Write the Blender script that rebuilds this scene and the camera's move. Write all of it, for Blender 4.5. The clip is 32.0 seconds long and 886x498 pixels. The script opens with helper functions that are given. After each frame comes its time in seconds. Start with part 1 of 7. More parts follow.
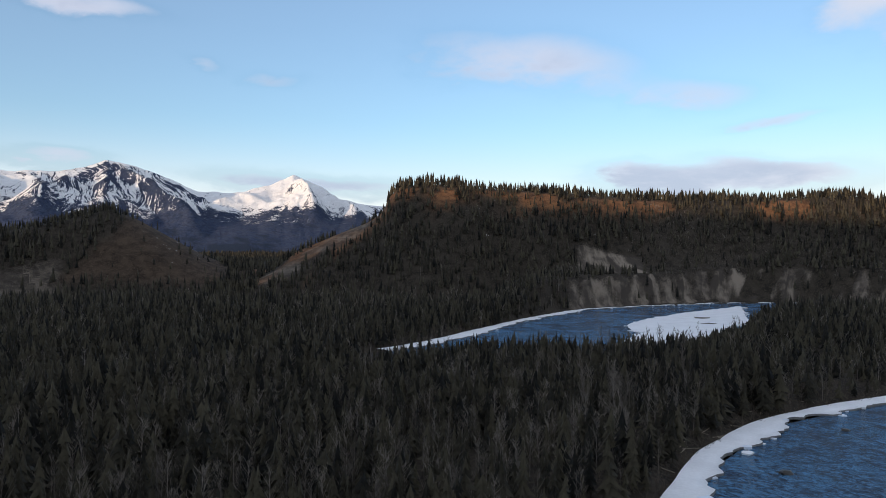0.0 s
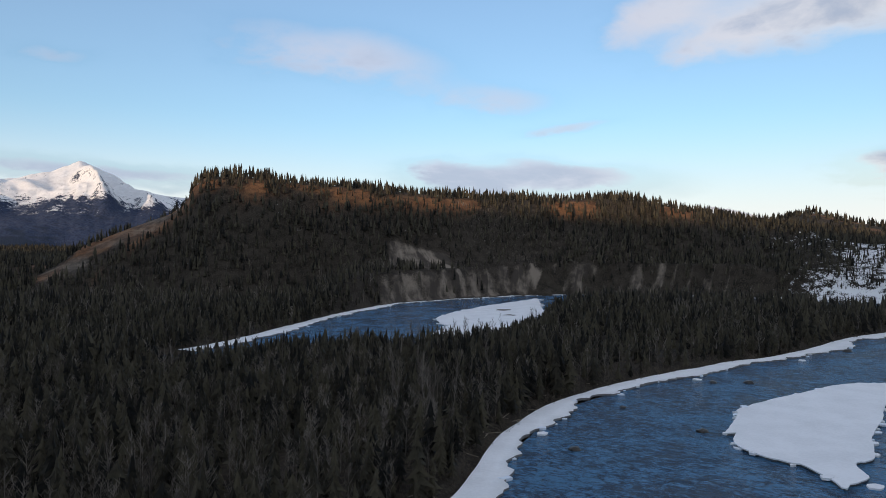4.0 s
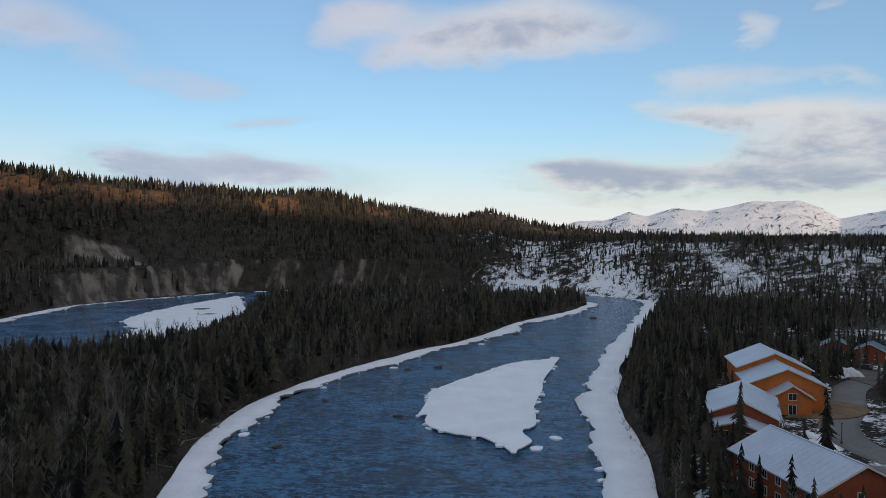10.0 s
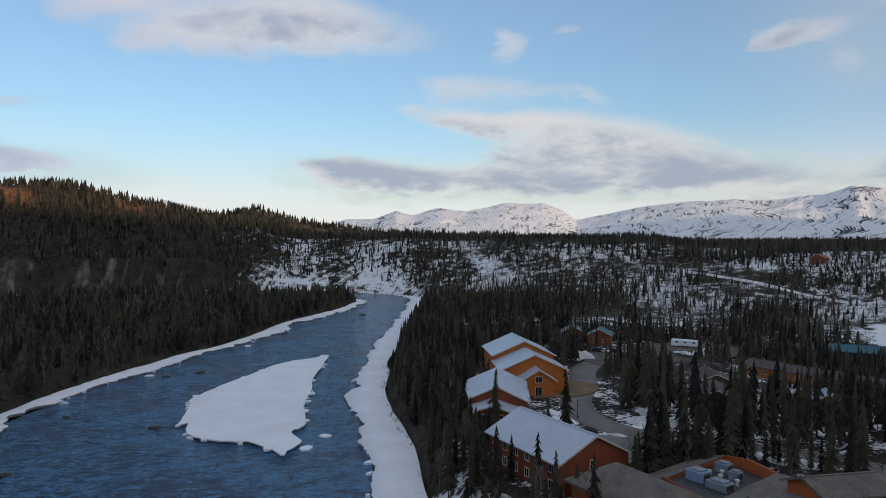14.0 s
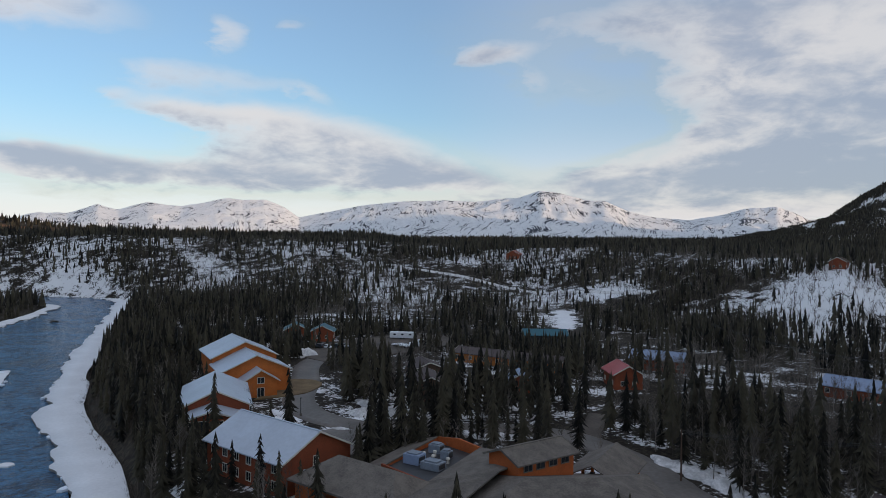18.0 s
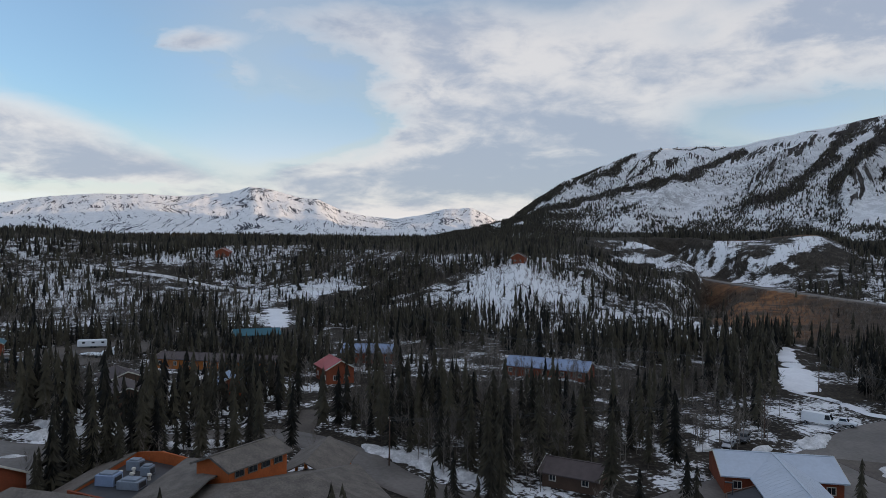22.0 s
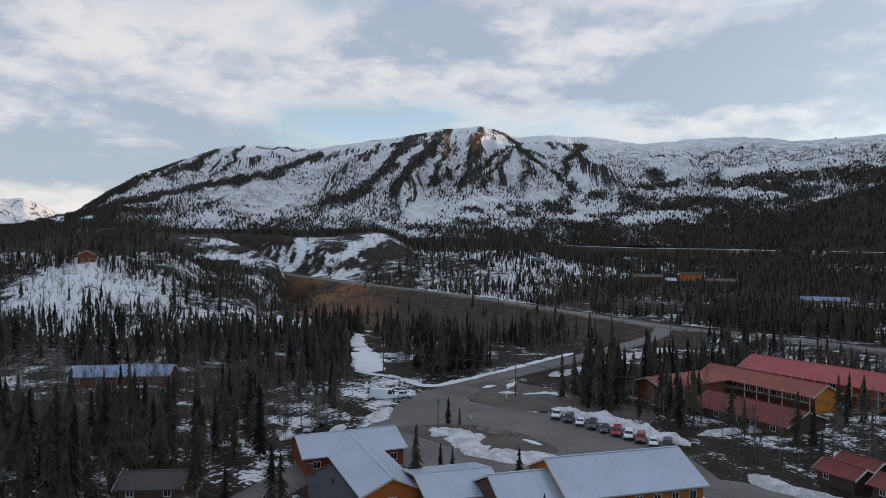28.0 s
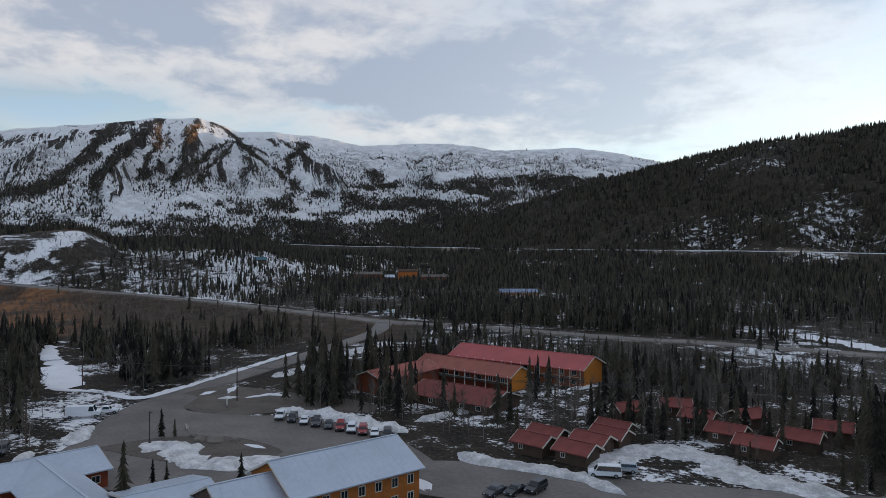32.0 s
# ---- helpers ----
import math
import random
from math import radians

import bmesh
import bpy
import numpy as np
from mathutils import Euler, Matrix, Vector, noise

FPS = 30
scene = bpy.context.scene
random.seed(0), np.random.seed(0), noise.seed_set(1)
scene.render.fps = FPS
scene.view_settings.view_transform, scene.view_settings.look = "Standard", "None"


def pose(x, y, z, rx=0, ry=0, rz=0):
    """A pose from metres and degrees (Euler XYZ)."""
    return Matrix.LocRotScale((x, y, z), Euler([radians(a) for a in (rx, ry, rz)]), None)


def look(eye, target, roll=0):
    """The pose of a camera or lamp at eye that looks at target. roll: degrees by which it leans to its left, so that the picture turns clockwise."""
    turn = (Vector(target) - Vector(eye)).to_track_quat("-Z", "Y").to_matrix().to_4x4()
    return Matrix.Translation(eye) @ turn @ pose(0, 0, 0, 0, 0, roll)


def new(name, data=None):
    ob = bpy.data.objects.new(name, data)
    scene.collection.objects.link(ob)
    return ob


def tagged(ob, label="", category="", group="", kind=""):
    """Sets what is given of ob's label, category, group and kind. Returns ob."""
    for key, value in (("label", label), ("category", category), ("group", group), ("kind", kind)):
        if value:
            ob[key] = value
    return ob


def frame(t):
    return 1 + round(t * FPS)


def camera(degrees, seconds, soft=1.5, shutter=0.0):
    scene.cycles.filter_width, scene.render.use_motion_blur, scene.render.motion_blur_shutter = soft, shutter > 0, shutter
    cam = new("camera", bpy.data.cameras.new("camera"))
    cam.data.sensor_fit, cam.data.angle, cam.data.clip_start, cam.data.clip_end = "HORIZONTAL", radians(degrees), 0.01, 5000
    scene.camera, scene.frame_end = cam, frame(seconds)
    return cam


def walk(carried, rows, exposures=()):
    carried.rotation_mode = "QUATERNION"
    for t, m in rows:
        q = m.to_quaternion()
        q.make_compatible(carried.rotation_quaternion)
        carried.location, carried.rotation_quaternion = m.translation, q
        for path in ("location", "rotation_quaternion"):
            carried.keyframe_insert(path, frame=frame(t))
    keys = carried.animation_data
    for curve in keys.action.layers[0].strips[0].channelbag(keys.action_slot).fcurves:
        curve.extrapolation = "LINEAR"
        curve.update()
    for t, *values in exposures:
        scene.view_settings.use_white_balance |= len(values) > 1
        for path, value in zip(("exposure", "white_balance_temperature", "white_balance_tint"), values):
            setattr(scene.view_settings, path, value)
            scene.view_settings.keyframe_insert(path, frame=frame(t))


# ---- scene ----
# ---- camera: a drone that hovers over the river and pans to the right ----
EYE = 40.0
cam = camera(65.65, 32.0, soft=0.65)
ROWS = [
    (0.0, 0.03, 0.14, -0.06), (0.5, -1.78, 0.08, -0.10), (1.0, -3.64, 0.03, -0.14),
    (1.5, -5.55, -0.02, -0.18), (2.0, -7.54, -0.06, -0.22), (2.5, -9.56, -0.10, -0.25),
    (3.0, -11.54, -0.14, -0.28), (3.5, -13.54, -0.17, -0.32), (5.5, -21.52, -0.26, -0.42),
    (6.0, -23.48, -0.28, -0.45), (6.5, -25.49, -0.29, -0.47), (7.0, -27.52, -0.30, -0.49),
    (7.5, -29.56, -0.31, -0.51), (8.0, -31.63, -0.32, -0.52), (8.5, -33.69, -0.33, -0.54),
    (9.0, -35.75, -0.33, -0.55), (9.5, -37.85, -0.33, -0.56), (10.0, -39.93, -0.34, -0.57),
    (10.5, -42.03, -0.34, -0.58), (11.0, -44.14, -0.34, -0.59), (11.5, -46.27, -0.34, -0.59),
    (12.0, -48.64, -0.33, -0.60), (12.5, -51.22, -0.33, -0.60), (13.0, -53.81, -0.33, -0.61),
    (13.5, -56.42, -0.33, -0.61), (14.0, -58.98, -0.32, -0.61), (14.5, -61.59, -0.32, -0.61),
    (16.5, -73.00, -0.31, -0.60), (17.0, -75.92, -0.30, -0.59), (17.5, -78.85, -0.30, -0.59),
    (18.0, -81.81, -0.30, -0.58), (18.5, -84.80, -0.30, -0.57), (19.0, -87.74, -0.29, -0.56),
    (19.5, -90.72, -0.29, -0.56), (20.0, -93.64, -0.29, -0.55), (20.5, -96.58, -0.29, -0.54),
    (21.0, -99.58, -0.29, -0.52), (21.5, -102.36, -0.29, -0.51), (22.0, -105.45, -0.30, -0.50),
    (22.5, -108.52, -0.30, -0.49), (23.0, -111.63, -0.30, -0.47), (23.5, -114.70, -0.30, -0.46),
    (24.0, -117.64, -0.31, -0.45), (24.5, -119.86, -0.31, -0.43), (25.0, -122.10, -0.31, -0.42),
    (25.5, -124.88, -0.32, -0.40), (27.5, -136.33, -0.33, -0.34), (28.0, -139.15, -0.34, -0.33),
    (28.5, -142.01, -0.34, -0.31), (29.0, -144.87, -0.34, -0.29), (29.5, -147.74, -0.34, -0.28),
    (30.0, -150.58, -0.35, -0.26), (30.5, -153.42, -0.35, -0.25), (31.0, -156.27, -0.35, -0.23),
    (31.5, -159.09, -0.35, -0.21), (32.0, -161.94, -0.35, -0.20),
]
walk(cam, [(t, pose(0, 0, EYE, 90 + pitch, roll, yaw)) for t, yaw, pitch, roll in ROWS],
     exposures=((0.0, 0.76, 6500, 10), (6.0, 0.54, 6500, 10), (12.0, 0.44, 6500, 10), (17.0, 0.49, 6500, 10), (22.0, 0.60, 6550, 10), (25.0, 0.63, 6550, 10), (28.0, 0.71, 6600, 10), (32.0, 0.65, 6650, 10)))

# ---- world, sun ----
SUN_BEARING, SUN_HEIGHT = 212.0, 5.0          # clockwise from +y, degrees up


def bearing(deg, dist, z=0.0):
    return Vector((dist * math.sin(radians(deg)), dist * math.cos(radians(deg)), z))


class Nodes:
    """Short hand for node trees."""

    def __init__(self, tree):
        self.tree = tree

    def add(self, kind, **props):
        node = self.tree.nodes.new(kind)
        for key, value in props.items():
            if key == "op":
                node.operation = value
            elif key == "dims":
                node.noise_dimensions = value
            elif key == "feature":
                node.feature = value
        return node

    def link(self, a, b):
        self.tree.links.new(a, b)

    def put(self, socket, value):
        if isinstance(value, (int, float, tuple)):
            socket.default_value = value
        else:
            self.link(value, socket)

    def math(self, op, a, b=0.0, c=0.0, clamp=False):
        node = self.add("ShaderNodeMath", op=op)
        node.use_clamp = clamp
        for i, v in enumerate((a, b, c)):
            self.put(node.inputs[i], v)
        return node.outputs[0]

    def vec(self, op, a, b=(0, 0, 0)):
        node = self.add("ShaderNodeVectorMath", op=op)
        self.put(node.inputs[0], a)
        self.put(node.inputs[1], b)
        return node.outputs["Value"] if op in ("DOT_PRODUCT", "LENGTH") else node.outputs[0]

    def ramp(self, value, lo, hi, out_lo=0.0, out_hi=1.0):
        node = self.add("ShaderNodeMapRange")
        node.interpolation_type = "SMOOTHSTEP"
        for key, v in (("Value", value), ("From Min", lo), ("From Max", hi), ("To Min", out_lo), ("To Max", out_hi)):
            self.put(node.inputs[key], v)
        return node.outputs[0]

    def mix(self, fac, a, b):
        node = self.add("ShaderNodeMix")
        node.data_type = "RGBA"
        self.put(node.inputs[0], fac)
        self.put(node.inputs[6], a if not isinstance(a, tuple) or len(a) == 4 else (*a, 1))
        self.put(node.inputs[7], b if not isinstance(b, tuple) or len(b) == 4 else (*b, 1))
        return node.outputs[2]

    def noise(self, vector, scale, detail=4.0, rough=0.55, distort=0.0):
        node = self.add("ShaderNodeTexNoise")
        if vector is not None:
            self.link(vector, node.inputs["Vector"])
        for key, v in (("Scale", scale), ("Detail", detail), ("Roughness", rough), ("Distortion", distort)):
            node.inputs[key].default_value = v
        return node.outputs[0]

    def scaled(self, vector, sx, sy, sz):
        return self.vec("MULTIPLY", vector, (sx, sy, sz))


world = bpy.data.worlds.new("sky")
scene.world = world
world.use_nodes = True
world.node_tree.nodes.clear()
W = Nodes(world.node_tree)
sky = W.add("ShaderNodeTexSky")
sky.sky_type = "NISHITA"
sky.sun_disc = False
sky.sun_elevation = radians(SUN_HEIGHT)
sky.sun_rotation = radians(SUN_BEARING)
sky.altitude = 600
sky.air_density, sky.dust_density, sky.ozone_density = 1.0, 0.4, 2.6
geo = W.add("ShaderNodeTexCoord")
ray = W.vec("NORMALIZE", geo.outputs["Generated"])
xyz = W.add("ShaderNodeSeparateXYZ")
W.link(ray, xyz.inputs[0])
fwd, rgt = bearing(80, 1), bearing(170, 1)
along = W.vec("DOT_PRODUCT", ray, tuple(fwd))
aside = W.vec("DOT_PRODUCT", ray, tuple(rgt))
az = W.math("ADD", W.math("MULTIPLY", W.math("ARCTAN2", aside, along), 57.2958), 80.0)
el = W.math("MULTIPLY", W.math("ARCSINE", xyz.outputs[2]), 57.2958)
# cloud layer: banks and puffs that flatten towards the horizon
deck = W.math("DIVIDE", 1.0, W.math("ADD", W.math("MAXIMUM", xyz.outputs[2], 0.0), 0.09))
flat = W.add("ShaderNodeCombineXYZ")
W.link(W.math("MULTIPLY", az, 0.055), flat.inputs[0])
W.link(W.math("ADD", W.math("MULTIPLY", el, 0.105), W.math("MULTIPLY", deck, -0.10)), flat.inputs[1])
flat.inputs[2].default_value = 3.7
n_big = W.noise(flat.outputs[0], 0.5, 3.0, 0.5, 0.3)
n_mid = W.noise(flat.outputs[0], 1.45, 5.0, 0.55, 0.3)
n_fine = W.noise(flat.outputs[0], 4.6, 5.0, 0.6, 0.3)
n_side = W.noise(W.vec("ADD", flat.outputs[0], (37.0, 11.0, 5.0)), 1.3, 5.0, 0.55, 0.2)
CLOUDS = [  # bearing, height, half width, half height, tilt, weight
    (-28.7, 17.5, 5.0, 0.7, 0, 0.77), (6.8, 15.5, 8.0, 2.0, -7, 0.7), (-19.7, 14.6, 1.7, 0.6, 0, 0.31), (-13.7, 13.9, 2.7, 0.6, 0, 0.28), (19.3, 11.9, 4.8, 1.3, -3, 0.5),
    (22.6, 5.5, 8.4, 1.1, -1, 1.05), (15.9, 6.5, 3.1, 0.7, -6, 0.63), (-10.5, 5.7, 7.8, 0.8, -2, 0.84), (-29.8, 6.6, 2.7, 0.6, 0, 0.63), (26.1, 9.5, 3.6, 0.4, 6, 0.42),
    (30.1, 16.6, 2.4, 1.0, 17, 0.49), (25.6, 6.1, 4.3, 0.9, -9, 0.49), (45.9, 17.1, 10.9, 2.0, -2, 0.75), (32.9, 18.4, 3.2, 1.2, 6, 0.84), (38.3, 16.2, 4.3, 0.9, 19, 0.55),
]
CLOUDS += [
    (52.2, 5.6, 4.1, 1.3, 0, 0.8), (55.9, 11.2, 1.8, 0.4, 0, 0.3), (42.4, 17.0, 7.1, 1.9, 11, 0.5), (63.9, 16.2, 1.6, 1.2, 0, 0.55), (59.8, 13.1, 5.0, 1.2, 6, 0.42),
    (50.7, 6.2, 3.6, 1.0, 0, 0.6), (57.5, 5.4, 7.2, 1.1, -1, 0.75), (61.8, 10.0, 3.2, 1.0, -5, 0.62), (66.2, 7.1, 4.5, 2.6, -6, 0.6), (64.2, 10.1, 5.1, 0.7, -3, 0.6),
    (71.3, 12.3, 2.7, 0.7, -14, 0.42), (66.0, 13.0, 4.1, 0.9, 0, 0.35), (73.4, 8.3, 9.7, 2.1, -11, 0.85), (69.2, 5.3, 10.7, 1.1, 0, 0.6), (81.4, 5.4, 6.7, 1.6, -7, 0.8),
]
CLOUDS += [
    (84.8, 15.6, 2.2, 0.8, 0, 0.42), (69.5, 17.4, 1.8, 0.5, 0, 0.3), (49.8, 4.8, 2.8, 0.7, 0, 0.4), (89.5, 13.4, 2.6, 1.2, -39, 0.32), (93.8, 12.7, 3.2, 1.1, -20, 0.32),
    (85.8, 15.8, 2.8, 0.7, 0, 0.38), (98.3, 16.7, 12.5, 2.0, -1, 0.4), (103.4, 12.8, 6.7, 1.5, 3, 0.5), (100.1, 4.5, 8.3, 1.6, 7, 0.85), (106.3, 8.5, 4.3, 3.1, 17, 0.75),
    (95.6, 6.6, 3.6, 0.6, 17, 0.4), (103.7, 5.9, 12.1, 2.3, 7, 0.7), (114.5, 9.6, 12.0, 3.2, 9, 0.7), (116.5, 14.0, 8.3, 2.5, 0, 0.65), (103.6, 14.8, 7.5, 2.8, -11, 0.42),
]
CLOUDS += [
    (123.3, 16.8, 4.6, 1.8, 0, 0.5), (98.9, 18.4, 9.4, 1.4, 0, 0.34), (113.6, 14.9, 8.0, 3.3, -6, 0.6), (127.6, 13.0, 9.2, 2.8, 0, 0.5), (140.5, 13.1, 10.8, 3.2, 0, 0.55),
    (141.7, 17.0, 10.7, 2.3, 0, 0.5), (122.9, 18.3, 5.6, 1.4, 0, 0.45), (118.3, 7.7, 13.2, 2.8, 0, 0.55), (131.4, 14.7, 7.4, 2.8, 0, 0.5), (151.8, 14.6, 11.8, 3.7, -3, 0.65),
    (165.9, 12.3, 9.5, 4.0, 0, 0.6), (163.3, 9.5, 9.9, 1.3, 3, 0.5), (137.9, 17.9, 9.4, 1.9, 0, 0.4), (112.7, 8.0, 10.4, 3.1, 0, 0.6), (157.9, 14.0, 17.9, 4.2, 0, 0.5),
]
CLOUDS += [
    (182.8, 12.3, 12.8, 5.5, 0, 0.55), (171.9, 18.1, 23.0, 2.8, 0, 0.4), (71.8, 13.7, 10.2, 3.1, -6, -0.22), (96.2, 9.3, 5.7, 1.6, -6, -0.34), (95.9, 12.1, 5.1, 3.7, 0, -0.19),
    (131.7, 9.7, 7.5, 1.6, 0, -0.30), (134.5, 10.7, 9.6, 2.0, 8, -0.22), (161, 17.0, 8.0, 1.6, 10, -0.22), (154.1, 11.3, 5.4, 0.5, -3, -0.22), (128.6, 18.4, 3.5, 1.6, 0, -0.19), (124.1, 16.4, 2.9, 1.7, -22, -0.22),
    (128.2, 10.6, 6.5, 3.0, 0, -0.20), (152.8, 11.4, 2.5, 0.7, 0, -0.19), (97.2, 9.8, 3.7, 1.0, 0, -0.15),
]
PUFFS = [  # sunlit cloud tops
    (115.5, 14.4, 8.0, 2.6, -4, 0.6), (131.4, 14.2, 6.0, 3.0, 0, 0.5), (158.0, 9.6, 9.0, 1.2, 3, 0.8), (33.0, 17.4, 5.5, 1.6, 10, 0.7), (39.0, 16.0, 5.0, 1.0, 19, 0.6),
    (64.0, 16.2, 2.0, 1.4, 0, 0.6), (64.0, 10.6, 6.0, 0.6, -4, 0.6), (76.0, 10.4, 9.0, 0.9, -11, 0.5), (103.0, 11.8, 8.0, 1.0, 9, 0.4), (125.0, 17.5, 6.0, 1.4, 0, 0.5),
]


def blobs(table, u, v, total):
    """Sum of soft tilted ellipses over bearing and height."""
    for b, h, rb, rh, tilt, amount in table:
        c, q = math.cos(radians(tilt)), math.sin(radians(tilt))
        du, dv = W.math("SUBTRACT", u, b), W.math("SUBTRACT", v, h)
        p = W.math("ADD", W.math("MULTIPLY", du, c / rb), W.math("MULTIPLY", dv, q / rb))
        r = W.math("ADD", W.math("MULTIPLY", du, -q / rh), W.math("MULTIPLY", dv, c / rh))
        r2 = W.math("ADD", W.math("MULTIPLY", p, p), W.math("MULTIPLY", r, r))
        total = W.math("ADD", total, W.math("MULTIPLY", W.math("EXPONENT", W.math("MULTIPLY", r2, -1.0)), amount))
    return total


def centred(n, k):
    return W.math("MULTIPLY", W.math("SUBTRACT", n, 0.5), k)


az_w = W.math("ADD", az, W.math("ADD", centred(n_mid, 7.0), centred(n_fine, 3.5)))
el_w = W.math("ADD", el, W.math("ADD", centred(n_side, 2.6), centred(n_fine, 1.3)))
gain = blobs([c for c in CLOUDS if c[5] > 0], az_w, el_w, W.ramp(az, 92.0, 125.0, 0.0, 0.16))
# Cover high overhead is unseen, added to make the ambient light less blue.
gain = W.math("ADD", gain, W.math("ADD", W.ramp(el, 22.0, 45.0, 0.0, 1.0), W.ramp(az, -45.0, -90.0, 0.0, 0.35)))
total = W.math("SUBTRACT", 1.0, W.math("EXPONENT", W.math("MULTIPLY", gain, -1.65)))
total = W.math("ADD", total, blobs([c for c in CLOUDS if c[5] < 0], az_w, el_w, 0.0))
grain = W.math("ADD", centred(n_big, 0.4), W.math("ADD", centred(n_mid, 0.9), centred(n_fine, 0.7)))
thick = W.math("ADD", total, W.math("MULTIPLY", grain, W.math("ADD", 0.30, W.math("MULTIPLY", total, 0.5))))
cloud = W.math("MULTIPLY", W.ramp(thick, 0.02, 0.80), W.ramp(az, 85.0, 120.0, 0.93, 0.84))
veil = W.math("ADD", W.ramp(el, 0.5, 11.0, 0.90, 0.16), W.ramp(az, 78.0, 92.0, 0.0, 0.16), clamp=True)
cloud = W.math("MAXIMUM", cloud, veil)
puff = blobs(PUFFS, az_w, el_w, 0.0)
billow = W.math("ADD", centred(n_side, 1.5), W.math("ADD", centred(n_mid, 0.8), centred(n_fine, 0.9)))
# The unseen cover overhead is also darkened to dim the ground.
shade = W.ramp(W.math("SUBTRACT", W.math("ADD", thick, W.math("ADD", billow, W.math("ADD", W.ramp(az, 88.0, 108.0, 0.0, 0.10), W.ramp(el, 22.0, 50.0, 0.0, 0.35)))), W.math("MULTIPLY", puff, 0.6)), 0.38, 1.12, 0.0, 0.84)
glow = W.math("MULTIPLY", W.ramp(az, 150.0, 200.0), W.ramp(el, 22.0, 4.0, 0.35, 1.0))
bright = W.mix(W.ramp(az, 20.0, 60.0), (0.40, 0.42, 0.50), (0.52, 0.505, 0.505))
bright = W.mix(glow, bright, (0.72, 0.725, 0.72))
grey = W.mix(W.ramp(az, 20.0, 60.0), (0.285, 0.325, 0.42), (0.222, 0.262, 0.345))
grey = W.mix(glow, grey, (0.46, 0.50, 0.55))
cloud_col = W.mix(shade, bright, grey)
haze = W.mix(W.ramp(el, 1.0, 9.0), (0.60, 0.60, 0.615), (0.475, 0.50, 0.60))
cloud_col = W.mix(W.ramp(thick, 0.0, 0.30), haze, cloud_col)
bg_sky = W.add("ShaderNodeBackground")
W.link(sky.outputs[0], bg_sky.inputs[0])
bg_sky.inputs[1].default_value = 0.15 * 1.24
bg_cloud = W.add("ShaderNodeBackground")
W.link(cloud_col, bg_cloud.inputs[0])
bg_cloud.inputs[1].default_value = 1.0
both = W.add("ShaderNodeMixShader")
W.link(cloud, both.inputs[0])
W.link(bg_sky.outputs[0], both.inputs[1])
W.link(bg_cloud.outputs[0], both.inputs[2])
out = W.add("ShaderNodeOutputWorld")
W.link(both.outputs[0], out.inputs[0])

sun = new("sun", bpy.data.lights.new("sun", "SUN"))
sun.data.energy, sun.data.angle, sun.data.color = 2.6, radians(0.6), (1.0, 0.72, 0.48)
sun.matrix_world = look(bearing(SUN_BEARING, 100, 100 * math.tan(radians(SUN_HEIGHT))), (0, 0, 0))


# ---- numeric noise for land forms ----
def _hash(ix, iy, seed):
    h = (ix.astype(np.int64) * 374761393 + iy.astype(np.int64) * 668265263 + seed * 974634777) & 0xFFFFFFFF
    h = ((h ^ (h >> 13)) * 1274126177) & 0xFFFFFFFF
    return ((h ^ (h >> 16)) & 0xFFFF) / 65535.0


def value_noise(x, y, seed=0):
    ix, iy = np.floor(x), np.floor(y)
    fx, fy = x - ix, y - iy
    fx, fy = fx * fx * (3 - 2 * fx), fy * fy * (3 - 2 * fy)
    a, b = _hash(ix, iy, seed), _hash(ix + 1, iy, seed)
    c, d = _hash(ix, iy + 1, seed), _hash(ix + 1, iy + 1, seed)
    return (a + (b - a) * fx) * (1 - fy) + (c + (d - c) * fx) * fy


def fbm(x, y, size, octaves=4, seed=0, gain=0.5):
    """Noise from -1 to 1 or so, with features of that many metres."""
    x, y = np.asarray(x, float), np.asarray(y, float)
    total, amp, norm = 0.0, 1.0, 0.0
    for i in range(octaves):
        total = total + amp * (value_noise(x / size * 2 ** i + 17.3 * i, y / size * 2 ** i - 9.1 * i, seed + i) * 2 - 1)
        norm += amp
        amp *= gain
    return total / norm * 1.5


def ridged(x, y, size, octaves=5, seed=0):
    x, y = np.asarray(x, float), np.asarray(y, float)
    total, amp, norm = 0.0, 1.0, 0.0
    for i in range(octaves):
        n = value_noise(x / size * 2 ** i + 3.3 * i, y / size * 2 ** i + 5.7 * i, seed + i)
        total = total + amp * (1 - np.abs(2 * n - 1))
        norm += amp
        amp *= 0.5
    return total / norm


def smooth(a, lo, hi):
    t = np.clip((a - lo) / (hi - lo), 0, 1)
    return t * t * (3 - 2 * t)


def polar(x, y):
    th = np.degrees(np.arctan2(x, y))
    return np.where(th < -110, th + 360, th), np.hypot(x, y)


def to_line(x, y, pts):
    """Distance to a polyline, how far along it (0 to n - 1), and the side (positive: to its right)."""
    best, where, side = np.full(np.shape(x), 1e9), np.zeros(np.shape(x)), np.zeros(np.shape(x))
    for i in range(len(pts) - 1):
        ax, ay, bx, by = pts[i][0], pts[i][1], pts[i + 1][0], pts[i + 1][1]
        dx, dy = bx - ax, by - ay
        t = np.clip(((x - ax) * dx + (y - ay) * dy) / (dx * dx + dy * dy), 0, 1)
        px, py = x - ax - t * dx, y - ay - t * dy
        d = np.hypot(px, py)
        m = d < best
        best, where = np.where(m, d, best), np.where(m, i + t, where)
        side = np.where(m, np.sign((x - ax) * dy - (y - ay) * dx), side)
    return best, where, side


